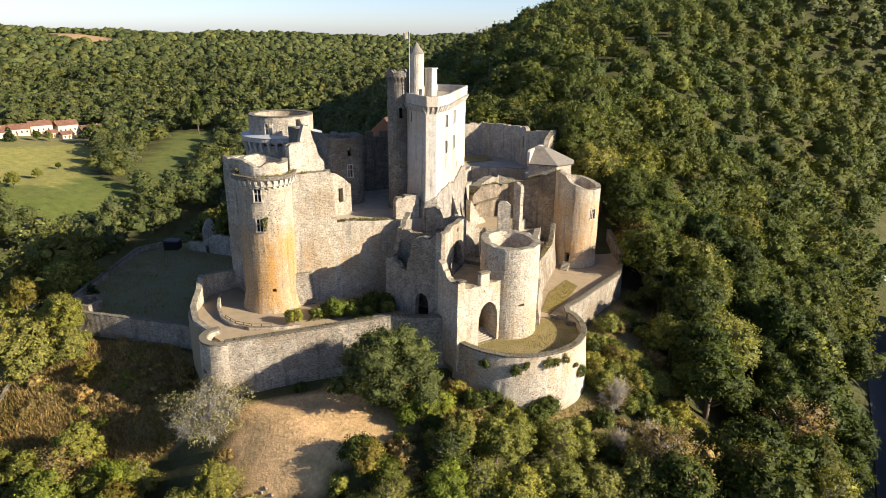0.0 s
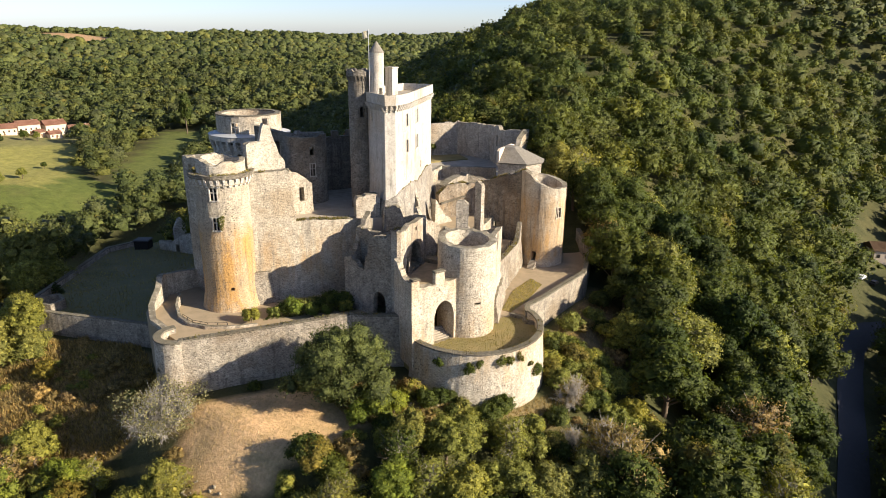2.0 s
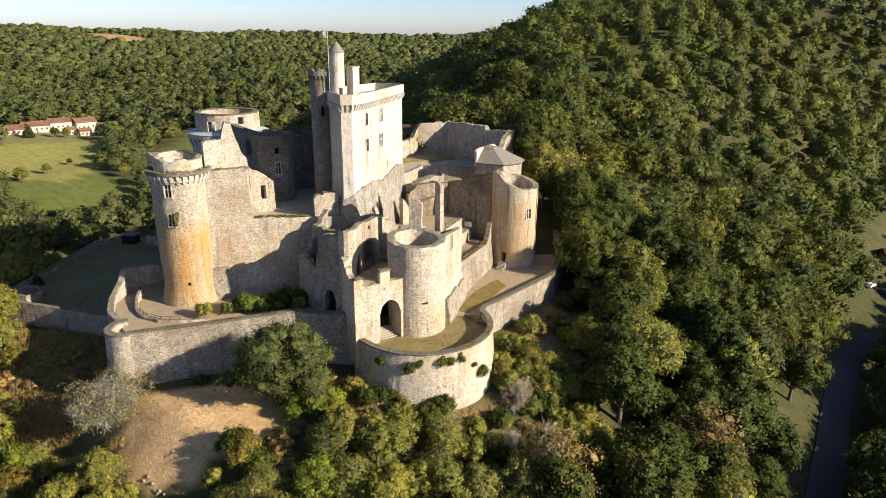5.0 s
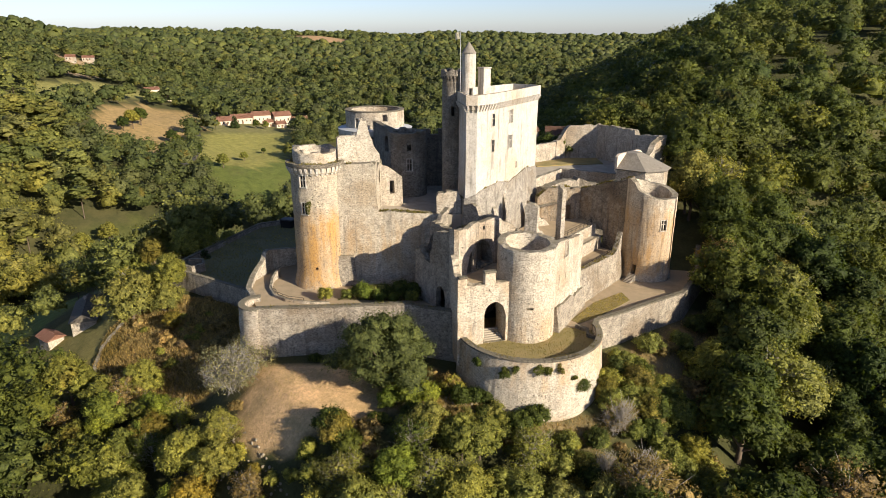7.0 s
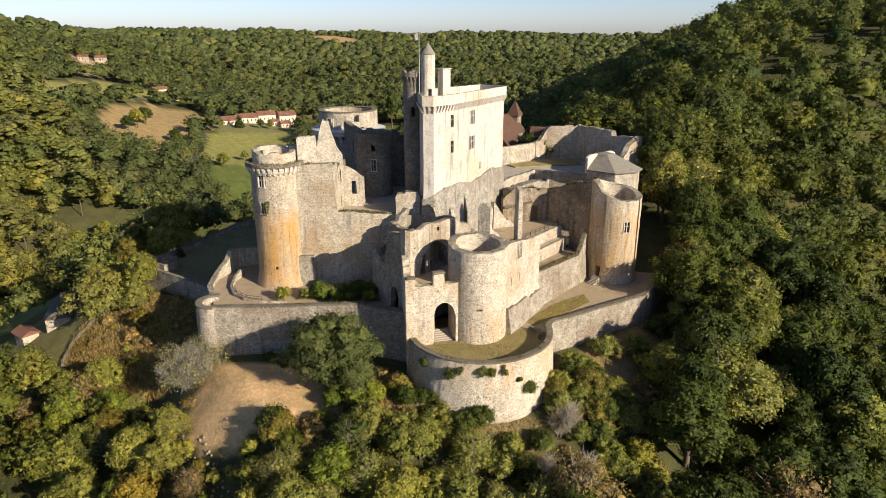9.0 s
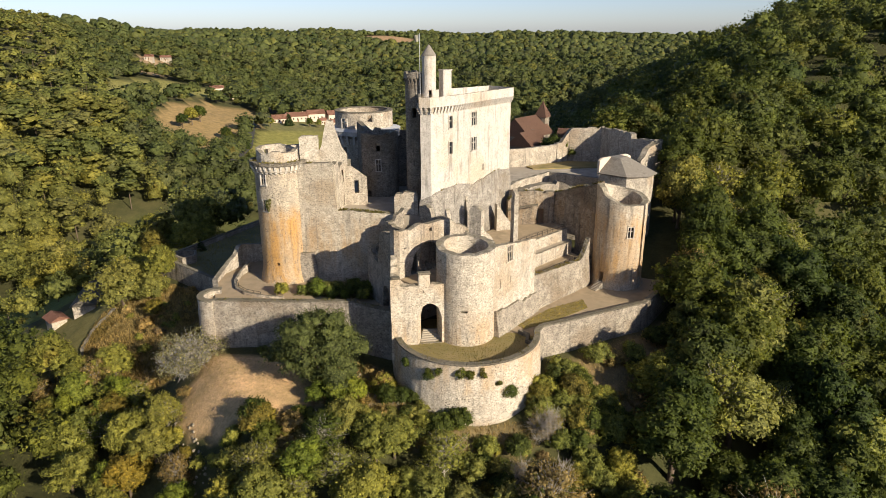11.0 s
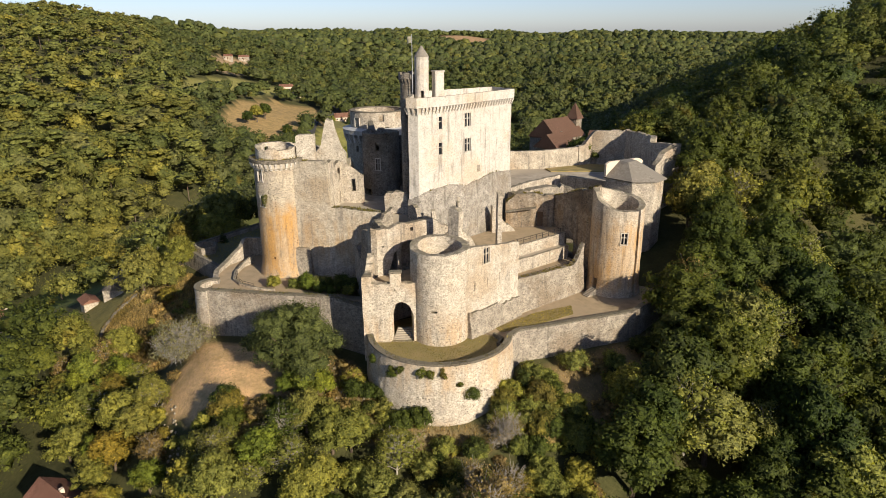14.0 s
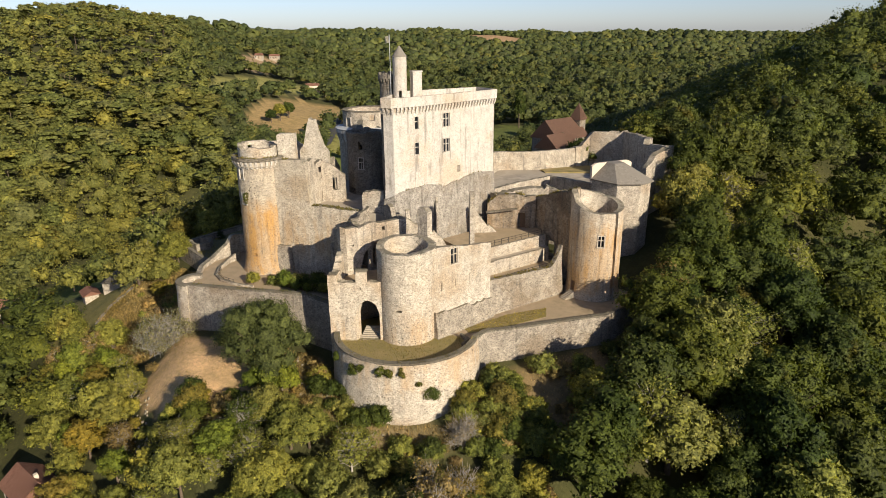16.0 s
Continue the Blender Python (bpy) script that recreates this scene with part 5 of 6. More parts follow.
def cores(r, c, q, flat=0.8, shape=None, low=-0.6, rag=0.24):
    """The leafy bodies of the clumps, knobbly, without the faces that lie inside one another."""
    vs, fs, ns, off = [], [], [], 0
    mid = np.average(c, axis=0, weights=q ** 2) - np.array([0, 0, q.mean()])
    for i in range(len(q)):
        v0, f0 = ICO2 if i == len(q) - 1 else (shape or ICO2)
        k = 1 + rag * np.sin(v0 @ np.array([5.1, 7.7, 3.3]) * 1.7 + i * 2.3) + r.normal(size=len(v0)) * rag * 0.9
        v = v0 * (k * q[i])[:, None] * np.array([1, 1, flat]) + c[i]
        keep = f0[(v0[f0].mean(1)[:, 2] > low) & ~buried(v[f0].mean(1), np.full(len(f0), i), c, q, flat)]
        used, inv = np.unique(keep, return_inverse=True)
        vs.append(v[used])
        fs.append(inv.reshape(-1, 3) + off)
        ns.append(unit(0.45 * v0[used] + 0.45 * unit(v[used] - mid) + r.normal(size=(len(used), 3)) * rag * 1.7))
        off += len(used)
    v = np.concatenate(vs)
    SHADE[id(v)] = (v, np.concatenate(ns))
    return v, np.concatenate(fs)


def raw_mesh(name, groups, mats, tint=None):
    """One mesh from groups of (verts, faces, material index), all numpy."""
    nv = sum(len(g[0]) for g in groups)
    me = bpy.data.meshes.new(name)
    me.vertices.add(nv)
    me.vertices.foreach_set("co", np.concatenate([g[0] for g in groups]).astype(np.float32).ravel())
    loops, starts, mi, off, base = [], [], [], 0, 0
    for v, f, m in groups:
        k = f.shape[1]
        loops.append((f + off).ravel())
        starts.append(base + np.arange(len(f)) * k)
        mi.append(np.full(len(f), m))
        off += len(v)
        base += f.size
    me.loops.add(base)
    me.loops.foreach_set("vertex_index", np.concatenate(loops).astype(np.int32))
    st = np.concatenate(starts).astype(np.int32)
    me.polygons.add(len(st))
    me.polygons.foreach_set("loop_start", st)
    me.polygons.foreach_set("material_index", np.concatenate(mi).astype(np.int32))
    for m in mats:
        me.materials.append(m)
    me.update(calc_edges=True)
    me.validate()
    if all(id(g[0]) in SHADE for g in groups):
        me.polygons.foreach_set("use_smooth", np.ones(len(st), bool))
        a = me.attributes.new("custom_normal", "FLOAT_VECTOR", "POINT")
        a.data.foreach_set("vector", np.concatenate([SHADE[id(g[0])][1] for g in groups]).astype(np.float32).ravel())
    if tint is not None:
        a = me.attributes.new("tint", "FLOAT", "POINT")
        a.data.foreach_set("value", tint.astype(np.float32))
    return me


def tube(pts, radii, sides=6):
    vs, fs = [], []
    for i, (p, q) in enumerate(zip(pts, radii)):
        for j in range(sides):
            a = 2 * math.pi * j / sides
            vs.append((p[0] + q * math.cos(a), p[1] + q * math.sin(a), p[2]))
    for i in range(len(pts) - 1):
        for j in range(sides):
            fs.append((i * sides + j, i * sides + (j + 1) % sides, (i + 1) * sides + (j + 1) % sides, (i + 1) * sides + j))
    return np.array(vs), np.array(fs)


def trunk_mesh(r, h, crown, width, mat, thick=0.028, limbs=6):
    groups = []
    lean = r.normal(size=2) * 0.03 * h
    top = h - crown * 0.35
    pts = [(lean[0] * u, lean[1] * u, -1.2 + (top + 1.2) * u) for u in (0, 0.25, 0.5, 0.75, 1)]
    groups.append((*tube(pts, [h * thick * k for k in (1.35, 1, 0.8, 0.5, 0.2)]), 0))
    for i in range(limbs):
        a, z0 = r.uniform(0, 2 * math.pi), h - crown * r.uniform(0.55, 0.95)
        d = width * r.uniform(0.22, 0.38)
        p0 = (lean[0] * 0.5, lean[1] * 0.5, z0)
        p2 = (d * math.cos(a), d * math.sin(a), z0 + crown * r.uniform(0.2, 0.4))
        p1 = tuple((u + w) / 2 + (0, 0, -0.25)[k] for k, (u, w) in enumerate(zip(p0, p2)))
        groups.append((*tube([p0, p1, p2], [h * thick * k for k in (0.55, 0.38, 0.12)], 5), 0))
    return raw_mesh("trunk", groups, [mat])


def tree_kind(seed, h, width, crown, count, leaves, size, mat, flat=0.85, small=(0.11, 0.19), heart=1.0):
    r = np.random.default_rng(seed)
    c, q = lobes_of(r, h, width, crown, count, small)
    q[-1] *= heart
    crown_me = raw_mesh("crown", [(*cores(r, c, q * 0.8, flat), 0), (*leaf_tris(r, c, q, leaves, size, flat), 0)], [mat])
    return trunk_mesh(r, h, crown, width, M_BARK), crown_me


def airy_kind(seed, h, width, crown, count, leaves, size, mat, bark):
    """A thinly leaved tree: many small sprays on bare grey branches that show."""
    r = np.random.default_rng(seed)
    c, q = lobes_of(r, h, width, crown, count, (0.06, 0.12))
    c, q = c[:-1], q[:-1]
    c += r.normal(size=c.shape) * width * 0.05
    crown_me = raw_mesh("crown", [(*cores(r, c, q * 0.6, 0.8, ICO1), 0), (*leaf_tris(r, c, q * 1.25, leaves, size, 0.8, -0.9), 0)], [mat])
    groups = [(*tube([(0, 0, -1.0), (0.1, 0, h * 0.4), (0, 0.1, h * 0.85)], [h * 0.024, h * 0.016, h * 0.004]), 0)]
    for p in c:
        z0 = max(h - crown, p[2] - width * 0.28)
        m = (p[0] * 0.45, p[1] * 0.45, (z0 + p[2]) / 2 - 0.1)
        groups.append((*tube([(0, 0, z0), m, tuple(p)], [h * 0.009, h * 0.006, h * 0.002], 4), 0))
        for _ in range(3):
            e = p + r.normal(size=3) * width * 0.09
            groups.append((*tube([m, tuple((np.array(m) + e) / 2 + r.normal(size=3) * 0.1), tuple(e)], [h * 0.004, h * 0.003, h * 0.0012], 3), 0))
    return raw_mesh("trunk", groups, [bark]), crown_me


def conifer_kind(seed, h, width, leaves, mat):
    r = np.random.default_rng(seed)
    c, q = [], []
    tiers = 13
    for i in range(tiers):
        u = i / (tiers - 1)
        zz, w = h * (0.1 + 0.88 * u), width * 0.5 * (1 - u) ** 0.85 + 0.12
        for k in range(max(1, int(9 * (1 - u)))):
            a = r.uniform(0, 6.283)
            c.append((w * 0.68 * math.cos(a), w * 0.68 * math.sin(a), zz + r.normal() * 0.2))
            q.append(w * 0.36 + 0.1)
    c, q = np.array(c), np.array(q)
    me = raw_mesh("crown", [(*cores(r, c, q * 0.9, 0.5, None, -0.9), 0), (*leaf_tris(r, c, q * 1.08, leaves, 0.26, 0.55, -0.8), 0)], [mat])
    return trunk_mesh(r, h, h * 0.8, width * 0.4, M_BARK, 0.018, 2), me


def bare_kind(seed, h, width, mat, leafmat, twigs=420, leaves=1500, size=0.1):
    """A grey, nearly leafless shrub: many thin twigs from a few stems."""
    r = np.random.default_rng(seed)
    groups, limbs = [], []
    for i in range(twigs // 28):
        a, e, l = r.uniform(0, 6.283), r.uniform(0.3, 1.5), r.uniform(0.45, 1.0)
        tip = np.array([math.cos(a) * math.cos(e) * width / 2, math.sin(a) * math.cos(e) * width / 2, math.sin(e) * h]) * l
        bend = tip * 0.5 + r.normal(size=3) * 0.35
        limbs.append((bend, tip))
        groups.append((*tube([tip * 0.02, bend, tip], [0.09, 0.055, 0.025], 4), 0))
    for i in range(twigs):
        bend, tip = limbs[i % len(limbs)]
        p0 = bend + (tip - bend) * r.uniform(0.0, 1.0)
        d = tip / (np.linalg.norm(tip) + 0.1) * 0.5 + r.normal(size=3) * 0.75 + np.array([0, 0, 0.35])
        p2 = p0 + d * r.uniform(0.4, 1.05)
        p2[2] = max(0.15, p2[2])
        groups.append((*tube([p0, (p0 + p2) / 2 + r.normal(size=3) * 0.12, p2], [0.032, 0.024, 0.01], 3), 0))
    c, q = lobes_of(r, h, width, h * 0.95, 26, (0.06, 0.14))
    c, q = c[:-1] + r.normal(size=(26, 3)) * width * 0.04, q[:-1]
    groups.append((*leaf_tris(r, c, q, leaves, size, 0.8, -0.9), 1))
    return raw_mesh("twigs", groups, [mat, leafmat])


def plant(kind, at, scale, turn, name, label, category, group="", squash=1.0):
    e = thing(name, at, label, category, group)
    for nm, me in zip(("trunk", "crown"), kind):
        ob = new(nm, me)
        ob.parent = e
    e.rotation_euler[2] = turn
    e.scale = (scale, scale, scale * squash)
    return e


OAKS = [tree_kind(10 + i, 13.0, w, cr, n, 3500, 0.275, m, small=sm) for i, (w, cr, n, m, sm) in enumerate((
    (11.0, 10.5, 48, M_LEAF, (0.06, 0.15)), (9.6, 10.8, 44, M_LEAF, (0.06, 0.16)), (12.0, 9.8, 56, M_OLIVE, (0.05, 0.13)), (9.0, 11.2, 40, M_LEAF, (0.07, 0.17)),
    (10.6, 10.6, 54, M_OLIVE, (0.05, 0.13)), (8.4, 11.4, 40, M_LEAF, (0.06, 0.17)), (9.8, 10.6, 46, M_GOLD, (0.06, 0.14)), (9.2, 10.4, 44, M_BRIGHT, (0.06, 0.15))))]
AIRY = [airy_kind(30 + i, 11.5, 9.0, 9.6, 70, 3600, 0.2, m, M_DEADWOOD) for i, m in enumerate((M_OLIVE, M_DRYBUSH, M_LEAF))]
CONIFERS = [conifer_kind(40, 12.0, 6.5, 4200, M_PINE)]

CASTLE = [(-142, 90), (-121, 56), (-92, 64), (-84, 60), (-77, 55), (-71, 56), (-52, 77), (-47, 79), (-40, 77.5), (-30, 82), (-26.5, 91), (-29, 99), (-31.5, 108), (-30.5, 116), (-29, 126), (-31, 137),
          (-38, 147), (-48, 154), (-60, 168), (-76, 174), (-91, 176), (-99, 166), (-103, 140), (-118, 118), (-122, 104), (-138, 106)]
FARM = [(-136, 158), (-108, 158), (-102, 200), (-136, 202)]
OPEN = [CASTLE, FARM, MEADOW, TANFIELD, UPPERFIELD, FAR_FIELD, CLEARING, SLOPE_W, EAST_STRIP, GLADE, HAMLET, HAMLET_S, EAST_GAP, APRON, VILLAGE, ROAD_E, YARD_E, BARE, SHRUB_SPOT, VALE, DELL, PASTURE, GARDEN, LOW_MEADOW]


def scatter(x0, x1, y0, y1, gap, seed, keep):
    r = np.random.default_rng(seed)
    gx, gy = np.meshgrid(np.arange(x0, x1, gap), np.arange(y0, y1, gap))
    x = (gx + r.uniform(-0.48, 0.48, gx.shape) * gap).ravel()
    y = (gy + r.uniform(-0.48, 0.48, gy.shape) * gap).ravel()
    ok = keep(x, y)
    for poly in OPEN:
        ok &= ~inside(poly, x, y)
    return x[ok], y[ok]


def in_view(x, y, spare=11.0):
    """The sector towards which the land lies open from the south-east."""
    a = np.degrees(np.arctan2(-x, y))
    a2 = np.degrees(np.arctan2(-(x - 52), y - 59))
    return ((a > -6 - spare) & (a < 68 + spare)) | ((a2 > 29 - spare) & (a2 < 104 + spare))


NEAR_W, NEAR_S, NEAR_N = -135, 30, 172


def near_zone(x, y):
    return (x > NEAR_W) & (x < 26) & (y > NEAR_S) & (y < NEAR_N) & (np.hypot(x, y) > 52) & (np.hypot(x - 52, y - 59) > 46)


xs, ys = scatter(NEAR_W, 30, NEAR_S, 84, 4.7, 3, lambda x, y: near_zone(x, y) & in_view(x, y))
xe, ye = scatter(NEAR_W, 30, 84, NEAR_N, 7.1, 4, lambda x, y: near_zone(x, y) & in_view(x, y))
x, y = np.concatenate([xs, xe]), np.concatenate([ys, ye])
z = ground_z(x, y)
order = rng.random(len(x))
LABELS = ("dense green oak on the wooded slope", "olive-green oak on the wooded slope", "yellowing tree on the wooded slope", "fresh green tree on the slope")
for i in range(len(x)):
    south = i < len(xs)
    k = int(order[i] * 1000) % 20
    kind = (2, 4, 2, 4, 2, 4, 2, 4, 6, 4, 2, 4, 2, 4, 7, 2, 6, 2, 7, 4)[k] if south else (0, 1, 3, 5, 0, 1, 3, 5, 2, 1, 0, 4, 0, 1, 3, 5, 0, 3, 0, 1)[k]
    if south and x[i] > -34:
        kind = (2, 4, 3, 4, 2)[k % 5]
    sc = (0.65 if south else 1.12) * (0.72 + 0.5 * ((order[i] * 7919) % 1.0))
    lab = LABELS[2] if kind == 6 else LABELS[3] if kind == 7 else LABELS[1] if kind in (2, 4) else LABELS[0]
    mesh = OAKS[kind]
    if int(order[i] * 3571) % (4 if south else 8) == 0:
        mesh, lab = AIRY[(0, 2, 0, 0, 1, 0, 0)[int(order[i] * 9973) % 7]], "thin grey-green tree with bare grey branches"
    plant(mesh, (x[i], y[i], z[i] - 0.8), sc, order[i] * 44.0, "tree", lab, "tree", "trees on the castle slope", 0.85 + 0.3 * ((order[i] * 31) % 1.0))


def crown_form(seed, count, leaves, size, shape, flat=0.85, small=(0.1, 0.18), h=13.5, w=13.8, crown=0.8, heart=1.0, rag=0.24, body=0.85):
    """One crown for the woods: (verts, faces, normals) of bodies and leaves together."""
    r = np.random.default_rng(seed)
    c, q = lobes_of(r, h, w, h * crown, count, small)
    q[-1] *= heart
    bits = [cores(r, c, q * (body if leaves else 1.05), flat, shape, rag=rag)]
    if leaves:
        bits.append(leaf_tris(r, c, q, leaves, size, flat))
    n = np.concatenate([SHADE[id(b[0])][1] for b in bits])
    f = np.concatenate([b[1] + o for b, o in zip(bits, np.cumsum([0] + [len(b[0]) for b in bits[:-1]]))])
    return np.concatenate([b[0] for b in bits]), f, n


def pine_form(seed, tufts_, leaves, size, h=15.0, w=11.0):
    """An umbrella pine: flat pads of needles high on a bare stem."""
    r = np.random.default_rng(seed)
    c = np.array([(w * 0.34 * math.sqrt(u) * math.cos(a), w * 0.34 * math.sqrt(u) * math.sin(a), h - 0.5 - 4.6 * u * r.uniform(0.3, 1.3)) for u, a in zip((np.arange(tufts_) + 0.5) / tufts_, np.arange(tufts_) * 2.4 + r.uniform(0, 6))])
    q = w * r.uniform(0.08, 0.19, tufts_)
    bits = [cores(r, c, q, 0.42, ICO1 if leaves < 200 else ICO2, -0.9), leaf_tris(r, c, q * 1.05, leaves, size, 0.45, -0.7)]
    n = np.concatenate([SHADE[id(b[0])][1] for b in bits])
    return np.concatenate([b[0] for b in bits]), np.concatenate([bits[0][1], bits[1][1] + len(bits[0][0])]), n


def woods(name, x, y, forms, label, mat, seed, size=1.0, stems=False, uneven=0.2):
    """Trees past counting, in one mesh: each one of the forms, turned, scaled and tinted by chance."""
    r = np.random.default_rng(seed)
    z = ground_z(x, y)
    pick = r.integers(0, len(forms), len(x))
    V, F, N, T, off = [], [], [], [], 0
    for k, (v, f, n) in enumerate(forms):
        m = np.flatnonzero(pick == k)
        if not len(m):
            continue
        a = r.uniform(0, 6.283, len(m))
        s = size * np.where(r.random(len(m)) < 0.82, r.uniform(1 - uneven, 1 + uneven, len(m)), r.uniform(0.6, 0.85, len(m)))
        ca, sa = np.cos(a)[:, None], np.sin(a)[:, None]
        tall = s * r.uniform(0.88, 1.14, len(m))
        V.append(np.stack([(v[:, 0] * ca - v[:, 1] * sa) * s[:, None] + x[m, None], (v[:, 0] * sa + v[:, 1] * ca) * s[:, None] + y[m, None], v[:, 2] * tall[:, None] + z[m, None]], -1).reshape(-1, 3))
        N.append(np.stack([n[:, 0] * ca - n[:, 1] * sa, n[:, 0] * sa + n[:, 1] * ca, np.broadcast_to(n[:, 2], (len(m), len(n)))], -1).reshape(-1, 3))
        F.append((f[None] + (np.arange(len(m)) * len(v))[:, None, None]).reshape(-1, 3) + off)
        T.append(np.repeat(r.random(len(m)), len(v)))
        off += len(m) * len(v)
    V = np.concatenate(V)
    SHADE[id(V)] = (V, np.concatenate(N))
    groups, mats = [(V, np.concatenate(F), 0)], [mat]
    T = np.concatenate(T)
    if stems:
        sv, sf = tube([(0, 0, 0), (0.1, 0, 6), (0, 0.1, 13)], [0.26, 0.2, 0.1], 4)
        m = np.flatnonzero(r.random(len(x)) < 0.4)
        W = (sv[None] * np.array([1, 1, 0.95]) + np.stack([x, y, z], 1)[m, None]).reshape(-1, 3)
        SHADE[id(W)] = (W, np.tile(unit(sv * np.array([1, 1, 0])), (len(m), 1)))
        groups.append((W, (sf[None] + (np.arange(len(m)) * len(sv))[:, None, None]).reshape(-1, 4), 1))
        mats.append(M_BARK)
        T = np.concatenate([T, np.zeros(len(W))])
    me = raw_mesh(name, groups, mats, T)
    tagged(new(name, me), label, "woods", kind="stuff")


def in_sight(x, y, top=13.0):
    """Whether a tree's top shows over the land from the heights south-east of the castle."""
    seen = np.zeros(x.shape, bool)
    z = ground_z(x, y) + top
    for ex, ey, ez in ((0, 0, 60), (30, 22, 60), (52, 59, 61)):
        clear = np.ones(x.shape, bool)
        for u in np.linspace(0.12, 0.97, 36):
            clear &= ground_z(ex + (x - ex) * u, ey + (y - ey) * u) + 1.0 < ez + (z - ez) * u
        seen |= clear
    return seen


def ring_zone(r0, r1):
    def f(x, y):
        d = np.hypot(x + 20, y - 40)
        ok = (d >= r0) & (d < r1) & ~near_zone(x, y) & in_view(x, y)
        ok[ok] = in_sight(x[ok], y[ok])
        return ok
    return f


NEAR_FORMS = [crown_form(600 + i, 34, 950, 0.34, ICO1, small=(0.05, 0.13), w=12.4, heart=1.2, body=0.7) for i in range(8)]
MID_FORMS = [crown_form(620 + i, 26, 380, 0.4, ICO1, small=(0.05, 0.11), w=13.0, heart=1.35, rag=0.13, body=0.78) for i in range(8)]
FAR_FORMS = [crown_form(640 + i, 12, 64, 0.75, ICO1, small=(0.07, 0.15), w=14.6, h=11.5, heart=1.3, rag=0.2, body=0.78) for i in range(8)]
RIDGE_FORMS = [crown_form(660 + i, 3, 0, 0, ICO1, small=(0.13, 0.2), w=17.0, h=11.5, heart=1.2, rag=0.1) for i in range(8)]
PINE_MID = [pine_form(680 + i, 22, 260, 0.4, w=13.5) for i in range(5)]
PINE_FAR = [pine_form(690 + i, 13, 50, 0.6, w=12.6) for i in range(5)]

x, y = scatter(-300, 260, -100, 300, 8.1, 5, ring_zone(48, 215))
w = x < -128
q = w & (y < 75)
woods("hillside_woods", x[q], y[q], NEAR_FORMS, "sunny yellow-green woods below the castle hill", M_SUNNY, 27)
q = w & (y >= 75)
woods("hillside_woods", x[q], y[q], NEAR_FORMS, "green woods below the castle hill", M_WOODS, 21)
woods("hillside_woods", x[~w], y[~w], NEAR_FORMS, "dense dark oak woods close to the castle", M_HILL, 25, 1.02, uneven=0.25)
# Only trees that stay unseen, added as shade casters for the road.
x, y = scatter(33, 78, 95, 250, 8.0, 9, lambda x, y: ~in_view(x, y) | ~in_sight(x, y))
woods("hillside_woods", x, y, MID_FORMS, "unseen oak woods added to shade the road", M_HILL, 31)
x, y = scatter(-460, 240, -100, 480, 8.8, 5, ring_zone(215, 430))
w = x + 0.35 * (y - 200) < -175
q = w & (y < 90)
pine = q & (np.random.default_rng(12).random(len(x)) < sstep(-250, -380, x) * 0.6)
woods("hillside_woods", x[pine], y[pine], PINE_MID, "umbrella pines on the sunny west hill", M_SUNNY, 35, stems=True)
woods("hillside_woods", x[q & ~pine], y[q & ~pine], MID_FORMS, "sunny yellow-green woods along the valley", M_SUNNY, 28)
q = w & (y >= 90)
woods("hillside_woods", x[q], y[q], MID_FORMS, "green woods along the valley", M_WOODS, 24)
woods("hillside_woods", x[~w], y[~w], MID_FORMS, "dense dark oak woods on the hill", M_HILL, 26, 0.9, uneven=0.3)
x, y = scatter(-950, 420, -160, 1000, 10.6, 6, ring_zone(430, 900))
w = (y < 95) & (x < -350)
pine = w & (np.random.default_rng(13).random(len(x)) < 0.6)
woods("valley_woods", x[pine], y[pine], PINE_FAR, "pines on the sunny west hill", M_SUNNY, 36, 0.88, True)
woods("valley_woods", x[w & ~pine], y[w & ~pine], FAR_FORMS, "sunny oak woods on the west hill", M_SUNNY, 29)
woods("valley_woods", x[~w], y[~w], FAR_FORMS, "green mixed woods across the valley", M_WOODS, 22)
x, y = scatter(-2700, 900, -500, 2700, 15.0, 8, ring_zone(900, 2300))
woods("distant_woods", x, y, RIDGE_FORMS, "distant wooded ridges", M_WOODS, 23)


# ---- single trees and shrubs round the castle
BIG_OLIVE = tree_kind(60, 11.0, 13.0, 11.6, 80, 16000, 0.16, M_WOODS, small=(0.05, 0.11))
BUSH = [tree_kind(70 + i, 3.0, 3.4, 2.9, 18, 1500, 0.12, m, small=(0.09, 0.2)) for i, m in enumerate((M_BRIGHT, M_OLIVE, M_LEAF, M_GOLD))]
SCRUB = [tree_kind(80 + i, 1.8, 3.0, 1.7, 14, 800, 0.11, m, small=(0.09, 0.2)) for i, m in enumerate((M_DRYBUSH, M_OLIVE))]
GREY = [bare_kind(90, 6.0, 10.5, M_DEADWOOD, M_GREYLEAF, 3600, 4200, 0.17), bare_kind(91, 4.6, 6.0, M_DEADWOOD, M_DRYBUSH, 1100), bare_kind(92, 6.5, 4.5, M_DEADWOOD, M_DRYBUSH, 500)]


def lone(kind, x, y, scale, label, name="tree", category="tree", z=None, turn=0.0, squash=1.0, group=""):
    return plant(kind, (x, y, (gz(x, y) - 0.4) if z is None else z), scale, turn, name, label, category, group, squash)


def grey_shrub(kind, x, y, scale, label):
    ob = new("shrub", GREY[kind])
    ob.matrix_basis = Matrix.Translation((x, y, gz(x, y) - 0.2)) @ Matrix.Diagonal((scale, scale, scale, 1))
    tagged(ob, label, "shrub", "bare shrubs")


